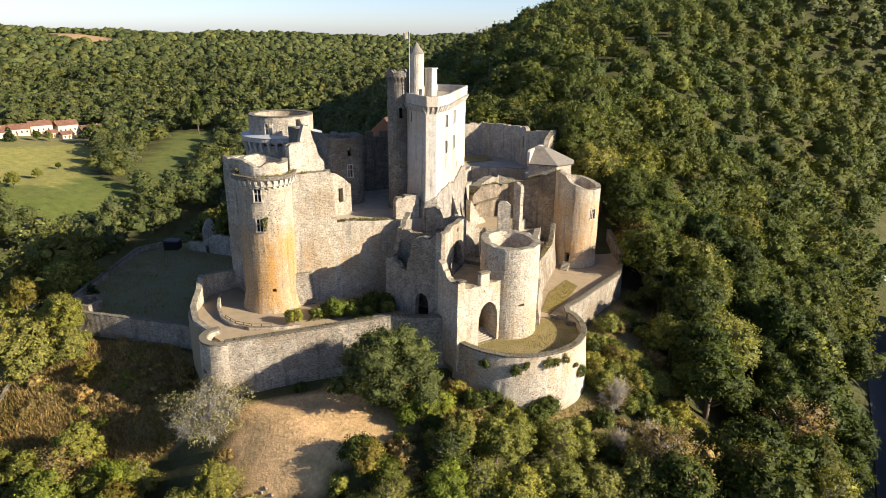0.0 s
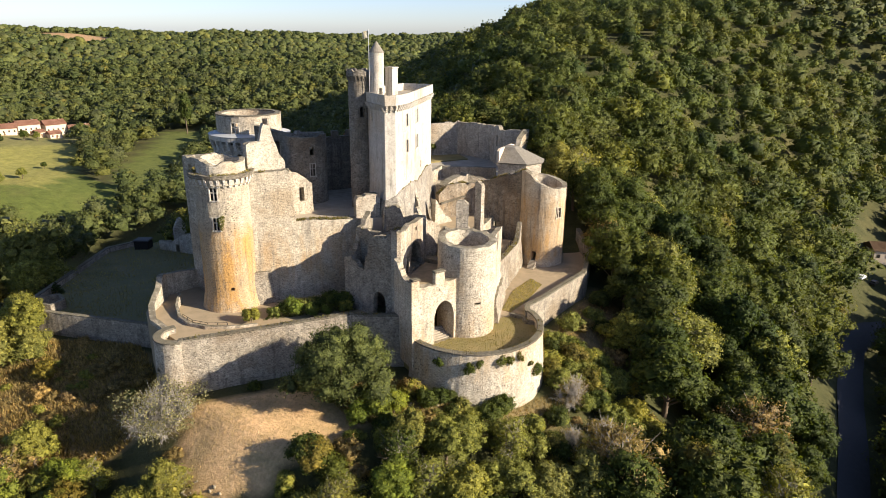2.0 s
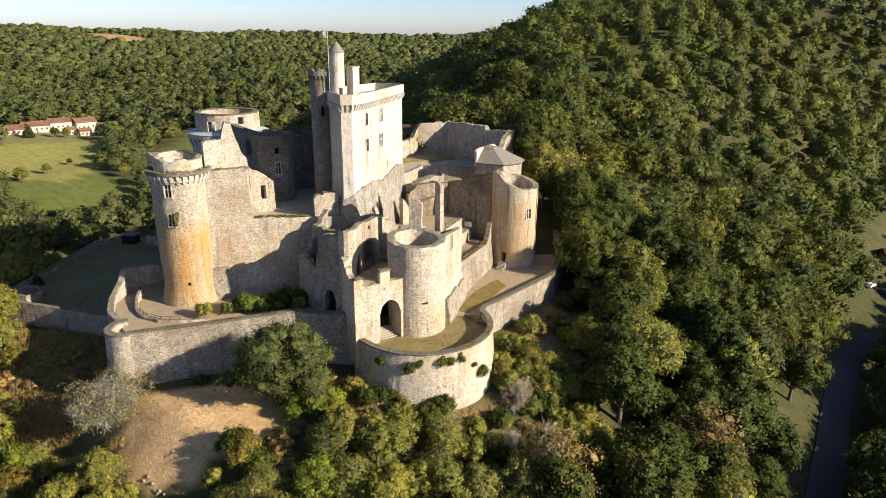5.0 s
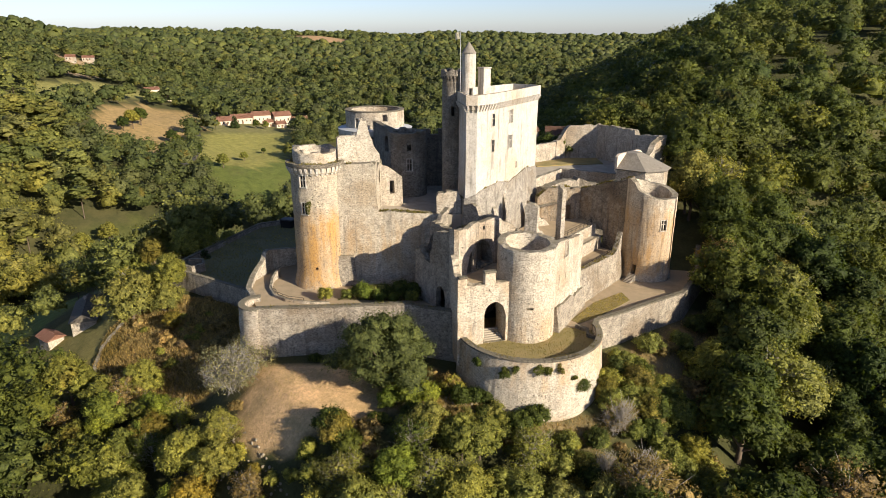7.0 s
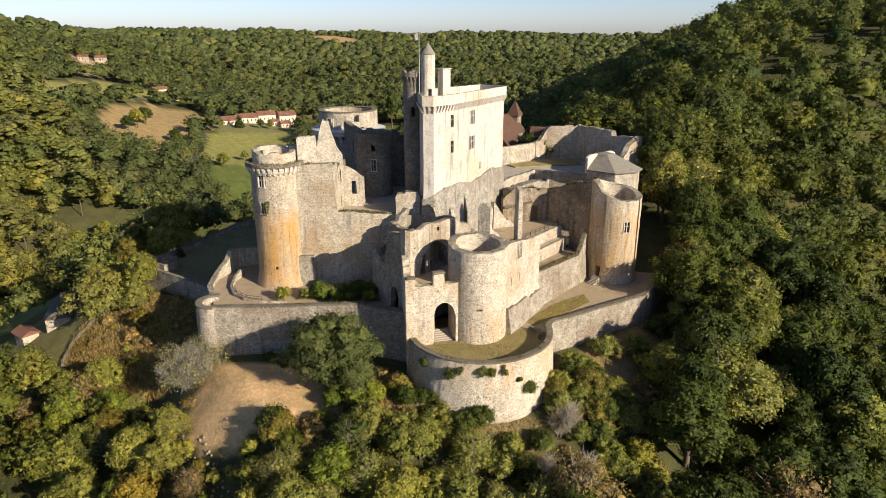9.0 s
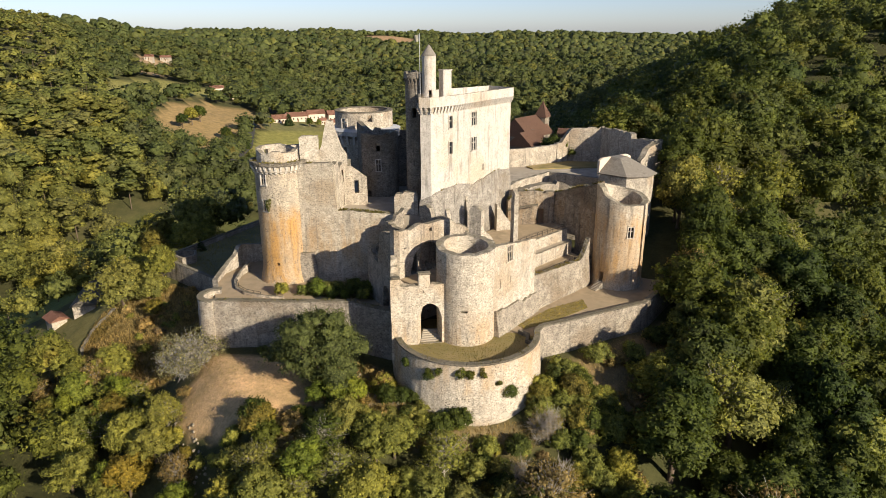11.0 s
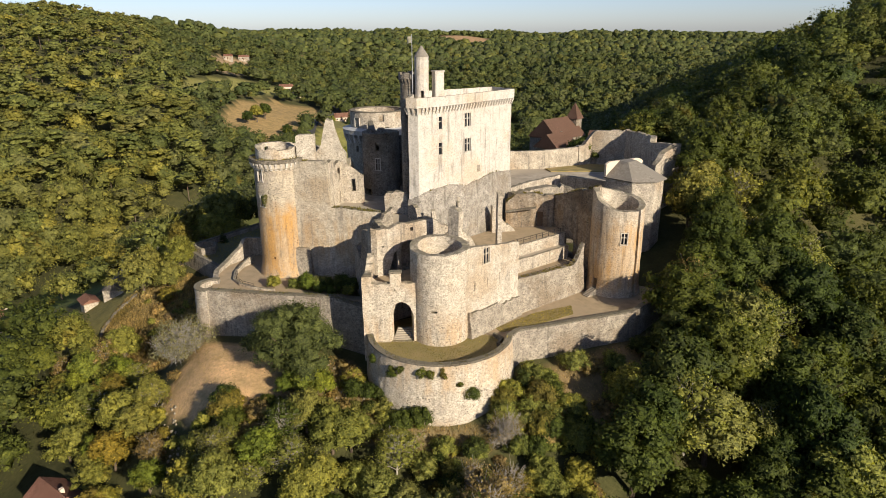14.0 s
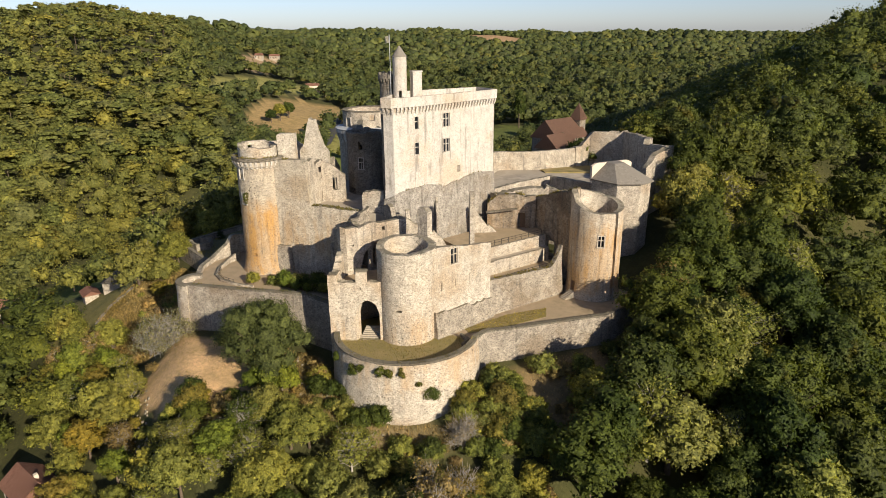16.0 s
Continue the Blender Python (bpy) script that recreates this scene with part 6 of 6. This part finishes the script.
for u, v, s, k in ((-79.0, 42.0, 0.7, 7), (-76.0, 40.0, 0.65, 6), (-88.0, 42.5, 0.7, 4), (-65.0, 42.5, 0.6, 4)):
    lone(OAKS[k], u, v, s, "yellow-green tree beside the clearing", turn=u, group="trees on the castle slope")
r6 = np.random.default_rng(66)
low = [(BUSH[1], "low olive thicket on the slope"), (BUSH[3], "yellowing thicket on the slope"), (BUSH[2], "green thicket on the slope"), (SCRUB[0], "dry scrub on the slope"), (SCRUB[1], "low scrub on the slope")]
for poly, count in ((GLADE, 110), (EAST_GAP, 170), (EAST_STRIP, 60)):
    bx, by = [q[0] for q in poly], [q[1] for q in poly]
    for i in range(count):
        u, v = r6.uniform(min(bx), max(bx)), r6.uniform(min(by), max(by))
        here = [inside(P_, np.array([u]), np.array([v]))[0] for P_ in (poly, CLEARING, CASTLE, APRON)]
        if here[0] and not any(here[1:]):
            k = int(r6.choice(5, p=(0.38, 0.12, 0.2, 0.12, 0.18)))
            lone(low[k][0], u, v, r6.uniform(0.6, 1.5), low[k][1], "thicket", "shrub", turn=r6.uniform(0, 6), group="thicket")
lone(BIG_OLIVE, -50.2, 69.0, 1.15, "big olive-green tree below the curtain wall", turn=1.0)
for u, v, sc in ((-44.0, 69.2, 1.7), (-42.2, 71.2, 1.4), (-45.2, 66.4, 1.2)):
    lone(BUSH[0], u, v, sc, "bright green bush beside the big tree", "bush", "bush", turn=u)
lone(OAKS[2], -111.5, 48.0, 1.12, "full green tree on the dry slope", turn=2.0, z=gz(-111.5, 48.0) - 3.2)
lone(OAKS[4], -107.5, 53.5, 0.7, "smaller olive tree on the dry slope", turn=4.0, z=gz(-107.5, 53.5) - 2.2)
lone(CONIFERS[0], -124.5, 68.5, 0.55, "small dark spruce beside the ward wall", "conifer", "tree", turn=1.0)
for i in range(9):
    lone(BUSH[3], -241.0 + i * 0.9, 33.0 + i * 2.9, 1.9 + 0.5 * math.sin(i * 2.3), "yellow-green hedge bush in the valley", "bush", "bush", turn=i * 1.3, group="valley hedge")
for u, v, sc in ((-262, 66, 0.9), (-270, 78, 0.8), (-252, 58, 0.9), (-205, 60, 0.6), (-176, 52, 0.5), (-228, 62, 0.7), (-168, 62, 0.4)):
    lone(OAKS[4 if sc > 0.65 else 2], u, v, sc, "round tree in the shaded dell", turn=u, group="meadow trees")
lone(BUSH[3], -101.5, 52.5, 1.3, "yellow-leaved bush on the dry slope", "bush", "bush")
grey_shrub(0, -71.5, 53.2, 1.15, "big leafless grey shrub at the curtain foot")
grey_shrub(1, -22.5, 93.5, 1.1, "leafless grey shrub on the slope")
grey_shrub(1, -16.0, 90.0, 1.2, "leafless grey shrub on the slope")
grey_shrub(1, -19.5, 86.0, 0.9, "leafless grey shrub on the slope")
r5 = np.random.default_rng(55)
for i in range(46):
    u, v = r5.uniform(-112, -82), r5.uniform(43, 63)
    if inside(SLOPE_W, np.array([u]), np.array([v]))[0]:
        lone(SCRUB[int(r5.random() < 0.2)], u, v, r5.uniform(0.5, 1.2), "dry straw-coloured scrub on the slope", "scrub", "shrub", turn=r5.uniform(0, 6), group="dry scrub")
for i in range(150):
    u, v = r5.uniform(-56, -23), r5.uniform(66, 92)
    if inside(APRON, np.array([u]), np.array([v]))[0]:
        lone((SCRUB[0], SCRUB[1], BUSH[1], BUSH[2])[int(r5.random() * 4)], u, v, r5.uniform(0.5, 1.3), "low scrub at the bastion foot", "scrub", "shrub", turn=r5.uniform(0, 6), group="bastion scrub")
for u, v, s, k, lab in ((-70.2, 70.5, 0.9, 1, "rounded olive bush beside the tower"), (-66.0, 76.0, 1.1, 0, "bright green bush in the tower garden"), (-64.2, 79.0, 1.0, 2, "green bush in the tower garden"),
                        (-62.6, 81.5, 1.2, 2, "green bush in the tower garden"), (-65.0, 78.2, 1.0, 1, "olive bush in the tower garden"), (-63.2, 77.4, 0.8, 0, "bright leafy bush in the tower garden"), (-61.0, 83.0, 1.1, 2, "green bush in the tower garden"), (-67.4, 75.4, 0.9, 2, "green bush in the tower garden"), (-59.8, 82.0, 0.8, 1, "olive bush in the tower garden"), (-68.4, 73.8, 0.7, 1, "small olive bush in the tower garden"), (-61.6, 79.2, 0.6, 0, "small bright bush in the tower garden")):
    lone(BUSH[k], u, v, s, lab, "bush", "bush", 14.3)


def ivy(x, y, z, w, h, n, label, seed, turn=0.0):
    """A clump of leaves hanging on a wall."""
    r = np.random.default_rng(seed)
    c = np.array([(r.normal() * w * 0.17, r.normal() * 0.1, r.normal() * h * 0.17) for _ in range(9)])
    q = np.array([w * r.uniform(0.12, 0.24) for _ in range(9)])
    me = raw_mesh("wall_plant", [(*leaf_tris(r, c, q, n * 2, 0.13, 1.0, -0.95), 0)], [M_IVY])
    ob = new("wall_plant", me)
    ob.matrix_basis = Matrix.Translation((x, y, z)) @ Matrix.Rotation(turn, 4, "Z")
    tagged(ob, label, "plant", "wall plants")


for deg, z, w, h, n in ((-2, 8.6, 3.0, 3.6, 1100), (-62, 12.0, 1.9, 3.0, 520), (-40, 12.7, 1.7, 1.6, 300), (-33, 12.6, 1.6, 1.5, 300), (-85, 12.3, 1.7, 2.8, 400), (-55, 12.6, 1.2, 1.6, 200), (-24, 12.7, 1.3, 1.4, 200), (-12, 10.6, 1.0, 1.2, 140)):
    a = radians(deg)
    ivy(-40.1 + 12.35 * math.cos(a), 91.2 + 12.35 * math.sin(a), z, w, h, n, "green plant growing out of the bastion wall", int(200 + deg), a + math.pi / 2)
ivy(-76.1, 71.4, 30.5, 1.6, 4.0, 260, "ivy patch on the round tower", 300, 0.8)


# tall trees close under the outer wall and round the north court
for u, v, s, k in ((-24.0, 128, 0.9, 3), (-16.0, 121, 1.35, 1), (-18.0, 132, 1.35, 0), (-13.0, 113, 1.1, 3), (-28.0, 133, 1.15, 0), (-32.5, 141, 1.1, 1), (-38.5, 150, 1.1, 3), (-46.5, 157.5, 1.05, 0), (-55, 164, 1.0, 2), (-62, 176, 1.2, 3), (-67, 187, 1.25, 0), (-88, 190, 1.25, 1), (-94, 186, 1.2, 5), (-103, 196, 1.3, 0), (-52, 158.5, 0.8, 5)):
    lone(OAKS[k], u, v, s, "tall oak crowding the castle wall", turn=u * 1.7, group="trees on the castle slope")

# ---- conifers and a poplar in the valley
for u, v, s in ((-176.0, 137.0, 1.55), (-424, 338, 1.3), (-452, 213, 1.0), (-430, 257, 1.1), (-150, 60, 0.6)):
    lone(CONIFERS[0], u, v, s, "tall dark conifer in the valley", "conifer", "tree", turn=u)
lone(OAKS[5], -400, 318, 1.2, "slender poplar beside the meadow", "poplar", "tree", squash=2.0)
for u, v, s in ((-352, 176, 0.5), (-372, 198, 0.35), (-340, 158, 0.7), (-450, 229, 0.6), (-448, 236, 0.55), (-446, 196, 0.6), (-440, 138, 1.0), (-450, 146, 1.0), (-432, 130, 0.8), (-226, 112, 0.7), (-250, 196, 0.8), (-204, 158, 0.8), (-262, 146, 0.8), (-182, 108, 0.5), (-170, 92, 0.6), (-168, 30, 0.5), (-176, 48, 0.55), (-190, 22, 0.6), (-200, 44, 0.5), (-186, 36, 0.4), (-214, 30, 0.7), (-196, 96, 0.5), (-360, 150, 0.8), (-385, 148, 0.8), (-408, 152, 0.7), (-440, 262, 0.9), (-418, 256, 0.9), (-398, 250, 0.9)):
    lone(OAKS[int(abs(u)) % 6], u, v, s, "round tree at the meadow's edge", turn=u, group="meadow trees")

# ---- village across the valley
for u, v, L, W, h, rf_, dt in ((-470, 213, 14, 10, 3.4, 3.0, 0.0), (-479, 230, 16, 10, 4.2, 3.0, -0.1), (-478, 246, 14, 10, 6.2, 3.0, 0.0), (-472, 261, 14, 10, 7.0, 3.2, 0.05), (-464, 246, 6, 5, 3.2, 2.0, 0.3),
                               (-464, 275, 15, 10, 3.8, 3.0, -0.1), (-458, 253, 8, 6, 3.0, 2.2, 0.1), (-578, 193, 12, 8, 5.4, 2.2, 0.2), (-566, 206, 10, 7, 3.0, 1.8, 0.2)):
    house((u, v, gz(u, v)), (L, W), 1.4 + dt, h, rf_, tiles=M_TERRA)
for u, v, L in ((-803, 196, 15), (-780, 174, 12), (-545, 522, 16), (-852, 280, 12)):
    house((u, v, gz(u, v) + 2), (L * 0.75, 7), 1.1, 3.6, 2.2, mat_wall=M_WALL, tiles=M_TERRA, label="far house among the wooded hills")
house((-130.5, 34.5, gz(-130.5, 34.5) + 0.2), (4.6, 3.4), 0.25, 2.0, 0.9, mat_wall=M_WALL, tiles=M_TERRA, label="small stone hut with terracotta roof", windows=False)
house((-131.5, 42.5, gz(-131.5, 42.5) - 0.3), (12.5, 5.0), 2.82, 2.4, 1.6, mat_wall=M_WALL, tiles=M_STONEROOF, label="long low stone house with dark worn roof")
house((-172, 6, gz(-172, 6)), (13, 8), 1.0, 4.0, 2.8, tiles=M_TERRA, label="farmhouse with broad terracotta roof")
house((-56, 30.5, gz(-56, 30.5)), (7.5, 6), 0.5, 3.2, 2.4, tiles=M_TERRA, label="stone cottage with terracotta roof below the slope")


def ribbon(name, pts, width, mat, label, category, lift=0.35):
    """A lane laid along the ground."""
    q = []
    for (x0, y0), (x1, y1) in zip(pts, pts[1:]):
        k = max(2, int(math.hypot(x1 - x0, y1 - y0) / 4))
        q += [(x0 + (x1 - x0) * i / k, y0 + (y1 - y0) * i / k) for i in range(k)]
    q.append(pts[-1])
    bm = bmesh.new()
    rows = []
    for i, (u, v) in enumerate(q):
        a, b = q[max(0, i - 1)], q[min(len(q) - 1, i + 1)]
        d = Vector((b[0] - a[0], b[1] - a[1])).normalized()
        n = Vector((-d.y, d.x))
        rows.append([bm.verts.new((u + n.x * w, v + n.y * w, gz(u + n.x * w, v + n.y * w) + lift)) for w in (-width / 2, 0, width / 2)])
    for a, b in zip(rows, rows[1:]):
        for j in range(2):
            bm.faces.new((a[j], a[j + 1], b[j + 1], b[j]))
    ob = part(name, bm, mat, None)
    tagged(ob, label, category, kind="structure")


ribbon("lane", [(-330, 118), (-342, 130), (-353, 143), (-380, 158), (-408, 168), (-436, 178), (-462, 188), (-486, 206), (-512, 222), (-548, 230), (-590, 222)], 5.5, M_ROAD, "narrow asphalt lane through the valley fields", "road", 0.6)
ribbon("road", [(21, 95), (22, 120), (22, 148), (21.5, 168), (22, 188), (23, 206), (27, 222), (40, 240)], 6.0, M_ROAD, "shaded asphalt road below the castle hill", "road", 0.3)


def car(x, y, turn, paint, label):
    """A parked car: body with cabin, and four wheels."""
    z = gz(x, y) + 0.25
    e = thing("car", (x, y, z), label, "car", "parked cars")
    m = Matrix.Translation((x, y, z)) @ Matrix.Rotation(turn, 4, "Z")
    bm = box_bm((4.2, 1.75, 0.7), (0, 0, 0.65), bevel=0.15)
    bmesh.ops.create_cube(bm, size=1, matrix=Matrix.Translation((-0.2, 0, 1.2)) @ Matrix.Diagonal((2.2, 1.5, 0.55, 1)))
    bm.transform(m)
    part("body", bm, paint, e)
    for sx in (-1.3, 1.3):
        for sy in (-0.85, 0.85):
            bm = bmesh.new()
            bmesh.ops.create_cone(bm, cap_ends=True, segments=14, radius1=0.33, radius2=0.33, depth=0.22, matrix=Matrix.Translation((sx, sy, 0.33)) @ Matrix.Rotation(math.pi / 2, 4, "X"))
            bm.transform(m)
            part("wheel", bm, M_RAIL, e)


P_WHITE, P_DARK = plain("white_car_paint", (0.7, 0.7, 0.7), (0.62, 0.62, 0.62), 0.5, 0.3, 0.0), plain("dark_car_paint", (0.03, 0.03, 0.035), (0.02, 0.02, 0.025), 0.5, 0.3, 0.0)
for u, v, a, p_ in ((21, 264, 0.3, P_DARK), (23, 268, 0.3, P_WHITE), (25.5, 272, 0.4, P_DARK), (25, 257, 1.2, P_WHITE), (29, 259, 1.2, P_DARK)):
    car(u, v, a, p_, "small dark parked car" if p_ is P_DARK else "small white parked car")
house((33, 285, gz(33, 285)), (13, 9), 0.4, 4.5, 2.2, tiles=M_WOOD, label="roadside house with dark tiled roof")


# ---- dry grass on the clearing and the west slope
def tufts(name, poly, count, size, mat, label, seed, z=None):
    r = np.random.default_rng(seed)
    px, py = [p[0] for p in poly], [p[1] for p in poly]
    x = r.uniform(min(px), max(px), count * 3)
    y = r.uniform(min(py), max(py), count * 3)
    ok = inside(poly, x, y)
    x, y = x[ok][:count], y[ok][:count]
    zz = ground_z(x, y) if z is None else np.full(len(x), z)
    a = r.uniform(0, 6.283, len(x))
    s = size * r.uniform(0.5, 1.4, len(x))
    d = np.stack([np.cos(a), np.sin(a), np.zeros(len(x))], 1)
    base = np.stack([x, y, zz - 0.05], 1)
    up = np.stack([r.normal(size=len(x)) * 0.35, r.normal(size=len(x)) * 0.35, np.ones(len(x))], 1)
    v = np.stack([base - d * s[:, None] * 0.16, base + d * s[:, None] * 0.16, base + up * s[:, None]], 1).reshape(-1, 3)
    me = raw_mesh(name, [(v, np.arange(len(x) * 3).reshape(-1, 3), 0)], [mat])
    tagged(new(name, me), label, "grass", kind="stuff")


M_STRAW = foliage("dry_grass_blades", (0.26, 0.19, 0.095), (0.42, 0.31, 0.17), share=0.05, yellow=0.1)
tufts("dry_grass", CLEARING, 16000, 0.16, M_STRAW, "short dry grass on the clearing", 401)
tufts("dry_grass", SLOPE_W, 26000, 0.7, M_DRYBUSH, "long dry grass on the west slope", 402)
tufts("dry_grass", APRON, 9000, 0.4, M_DRYBUSH, "dry grass and weeds at the bastion foot", 403)
tufts("dry_grass", EAST_STRIP, 2500, 0.35, M_STRAW, "dry grass beside the outer wall", 404)


# ---- loose stones and weeds on the ruins
def stones(name, places, size, mat, label, seed):
    """Fallen stones, too many to count."""
    r = np.random.default_rng(seed)
    v0, f0 = ICO1
    vs, fs = [], []
    for i, (u, v, w) in enumerate(places):
        q = size * r.uniform(0.4, 1.5)
        vs.append(v0 * q * r.uniform(0.6, 1.2, 3) * r.uniform(0.82, 1.15, v0.shape) + np.array([u, v, w + q * 0.2]))
        fs.append(f0 + i * len(v0))
    me = raw_mesh(name, [(np.concatenate(vs), np.concatenate(fs), 0)], [mat])
    tagged(new(name, me), label, "rubble", kind="stuff")


r7 = np.random.default_rng(77)
heap = []
for i in range(900):
    u, v = r7.uniform(-50, -26), r7.uniform(66, 84)
    if inside(APRON, np.array([u]), np.array([v]))[0] and r7.random() < 0.7 * math.exp(-math.hypot(u + 42, v - 76) / 6):
        heap.append((u, v, gz(u, v)))
for i in range(140):
    u, v = r7.uniform(-62, -46), r7.uniform(44, 50)
    heap.append((u, v, gz(u, v)))
stones("rubble", heap, 0.24, M_SCREE, "fallen grey stones below the bastion", 78)
inner = [(r7.uniform(-59, -51), r7.uniform(85, 93), 21.25) for _ in range(160)] + [(r7.uniform(-57, -44), r7.uniform(97, 105), 21.8) for _ in range(260)] + [(-41.8 + r7.normal() * 1.6, 92.1 + r7.normal() * 1.6, 22.4) for _ in range(70)]
stones("rubble", inner, 0.26, M_SCREE, "fallen stones inside the ruins", 79)


def weeds(plan, zf, thick, count, size, seed, s0=0.0, s1=None):
    r = np.random.default_rng(seed)
    s1 = plan.length if s1 is None else s1
    base = []
    for _ in range(count):
        q = r.uniform(s0, s1)
        if noise.noise((q * 0.5, seed * 3.3, 0.0)) < -0.05:
            continue
        u, v = plan(q, r.uniform(0.05, thick - 0.05), zf(q))
        base.append((u, v, zf(q) - 0.05))
    base = np.array(base)
    n = len(base)
    a, sz = r.uniform(0, 6.283, n), size * r.uniform(0.4, 1.4, n)
    d = np.stack([np.cos(a), np.sin(a), np.zeros(n)], 1)
    up = np.stack([r.normal(size=n) * 0.6, r.normal(size=n) * 0.6, np.ones(n)], 1)
    v = np.stack([base - d * sz[:, None] * 0.25, base + d * sz[:, None] * 0.25, base + up * sz[:, None]], 1).reshape(-1, 3)
    me = raw_mesh("wall_weeds", [(v, np.arange(n * 3).reshape(-1, 3), 0)], [M_WEED])
    tagged(new("wall_weeds", me), "small dry weeds growing on the wall top", "weeds", kind="stuff")


M_WEED = foliage("wall_weeds", (0.10, 0.10, 0.03), (0.20, 0.17, 0.055), share=0.2)
weeds(W1, prof((0, 37.5), (7.1, 37.7), (7.31, 37.2), (7.4, 28.6), (10, 28.8), (15, 28.4), (19.8, 28.2)), 1.5, 700, 0.35, 501)
weeds(CU, prof((0, 15.5), (13, 16.1), (26.5, 17.0), (27, 16.6), (35, 16.5)), 1.0, 500, 0.3, 502)
weeds(ring(-79.2, 75, 5.2), lambda s: 38.05, 1.2, 600, 0.3, 503)
weeds(T, prof((0, 18.7), (15.0, 18.0), (16.2, 19.2), (17.75, 21.9)), 1.0, 500, 0.32, 504)
weeds(BA, lambda s: 14.0, 0.9, 300, 0.26, 505)
weeds(Line([(-62.6, 117.5), (-58.6, 126.6)]), prof((0, 27.4), (2.5, 29.0), (6, 29.2), (9.9, 28.6)), 1.2, 500, 0.4, 506)
weeds(Line([(-59.4, 126.8), (-47.6, 128.6)]), prof((0, 28.4), (3, 29.2), (6, 30.6), (9, 31.4), (11.9, 32.6)), 1.2, 400, 0.4, 507)
weeds(Line([(-61.4, 87.6), (-54, 88.4), (-50.9, 88.2)]), prof((0, 27.2), (2, 27.9), (4, 27.3), (6, 27.8), (8, 28.6), (11, 28.9)), 0.9, 300, 0.35, 508)
weeds(PL, prof((0, 30.6), (8, 31.2), (11, 32.6), (17, 33.2), (22, 32.2), (30, 33.6), (38, 32.8)), 0.5, 500, 0.35, 509)

# ---- grass on the bastion and in the wards, retaining wall on the dry slope
M_TURF = foliage("turf_blades", (0.15, 0.15, 0.04), (0.27, 0.24, 0.085), share=0.3, yellow=0.4)
tufts("lawn_grass", lawn, 9000, 0.2, M_TURF, "patchy dry turf on the bastion", 405, 12.32)
tufts("lawn_grass", [(-37.6, 101.5), (-37.2, 108), (-38.0, 117), (-41.2, 119), (-41.6, 111), (-39.4, 101.5)], 3500, 0.2, M_TURF, "green turf beside the path", 406, 12.28)
sl = thing("retaining_wall", (-106, 43, gz(-106, 43)), "low pale retaining wall on the dry slope", "wall")
SL = Line([(-115.0, 46.0), (-112.2, 41.2), (-107.1, 38.0), (-101.0, 36.6)])
masonry("wall", SL, lambda s: gz(*SL(s, 0, 0)) - 1.5, lambda s: gz(*SL(s, 0, 0)) + 0.7 + 0.15 * math.sin(s * 2.1), 0.6, M_RUBBLE, sl)
tufts("lawn_grass", [(-139, 89.5), (-119.4, 59.4), (-92, 68.0), (-91, 78), (-96, 99), (-135, 103)], 14000, 0.3, M_TURF, "worn turf in the lower ward", 407, 8.35)
tufts("lawn_grass", [(-69, 72), (-62, 80), (-58, 84), (-61, 84.6), (-65, 82), (-70, 75)], 2500, 0.35, M_IVY, "green grass in the tower garden", 408, 14.4)
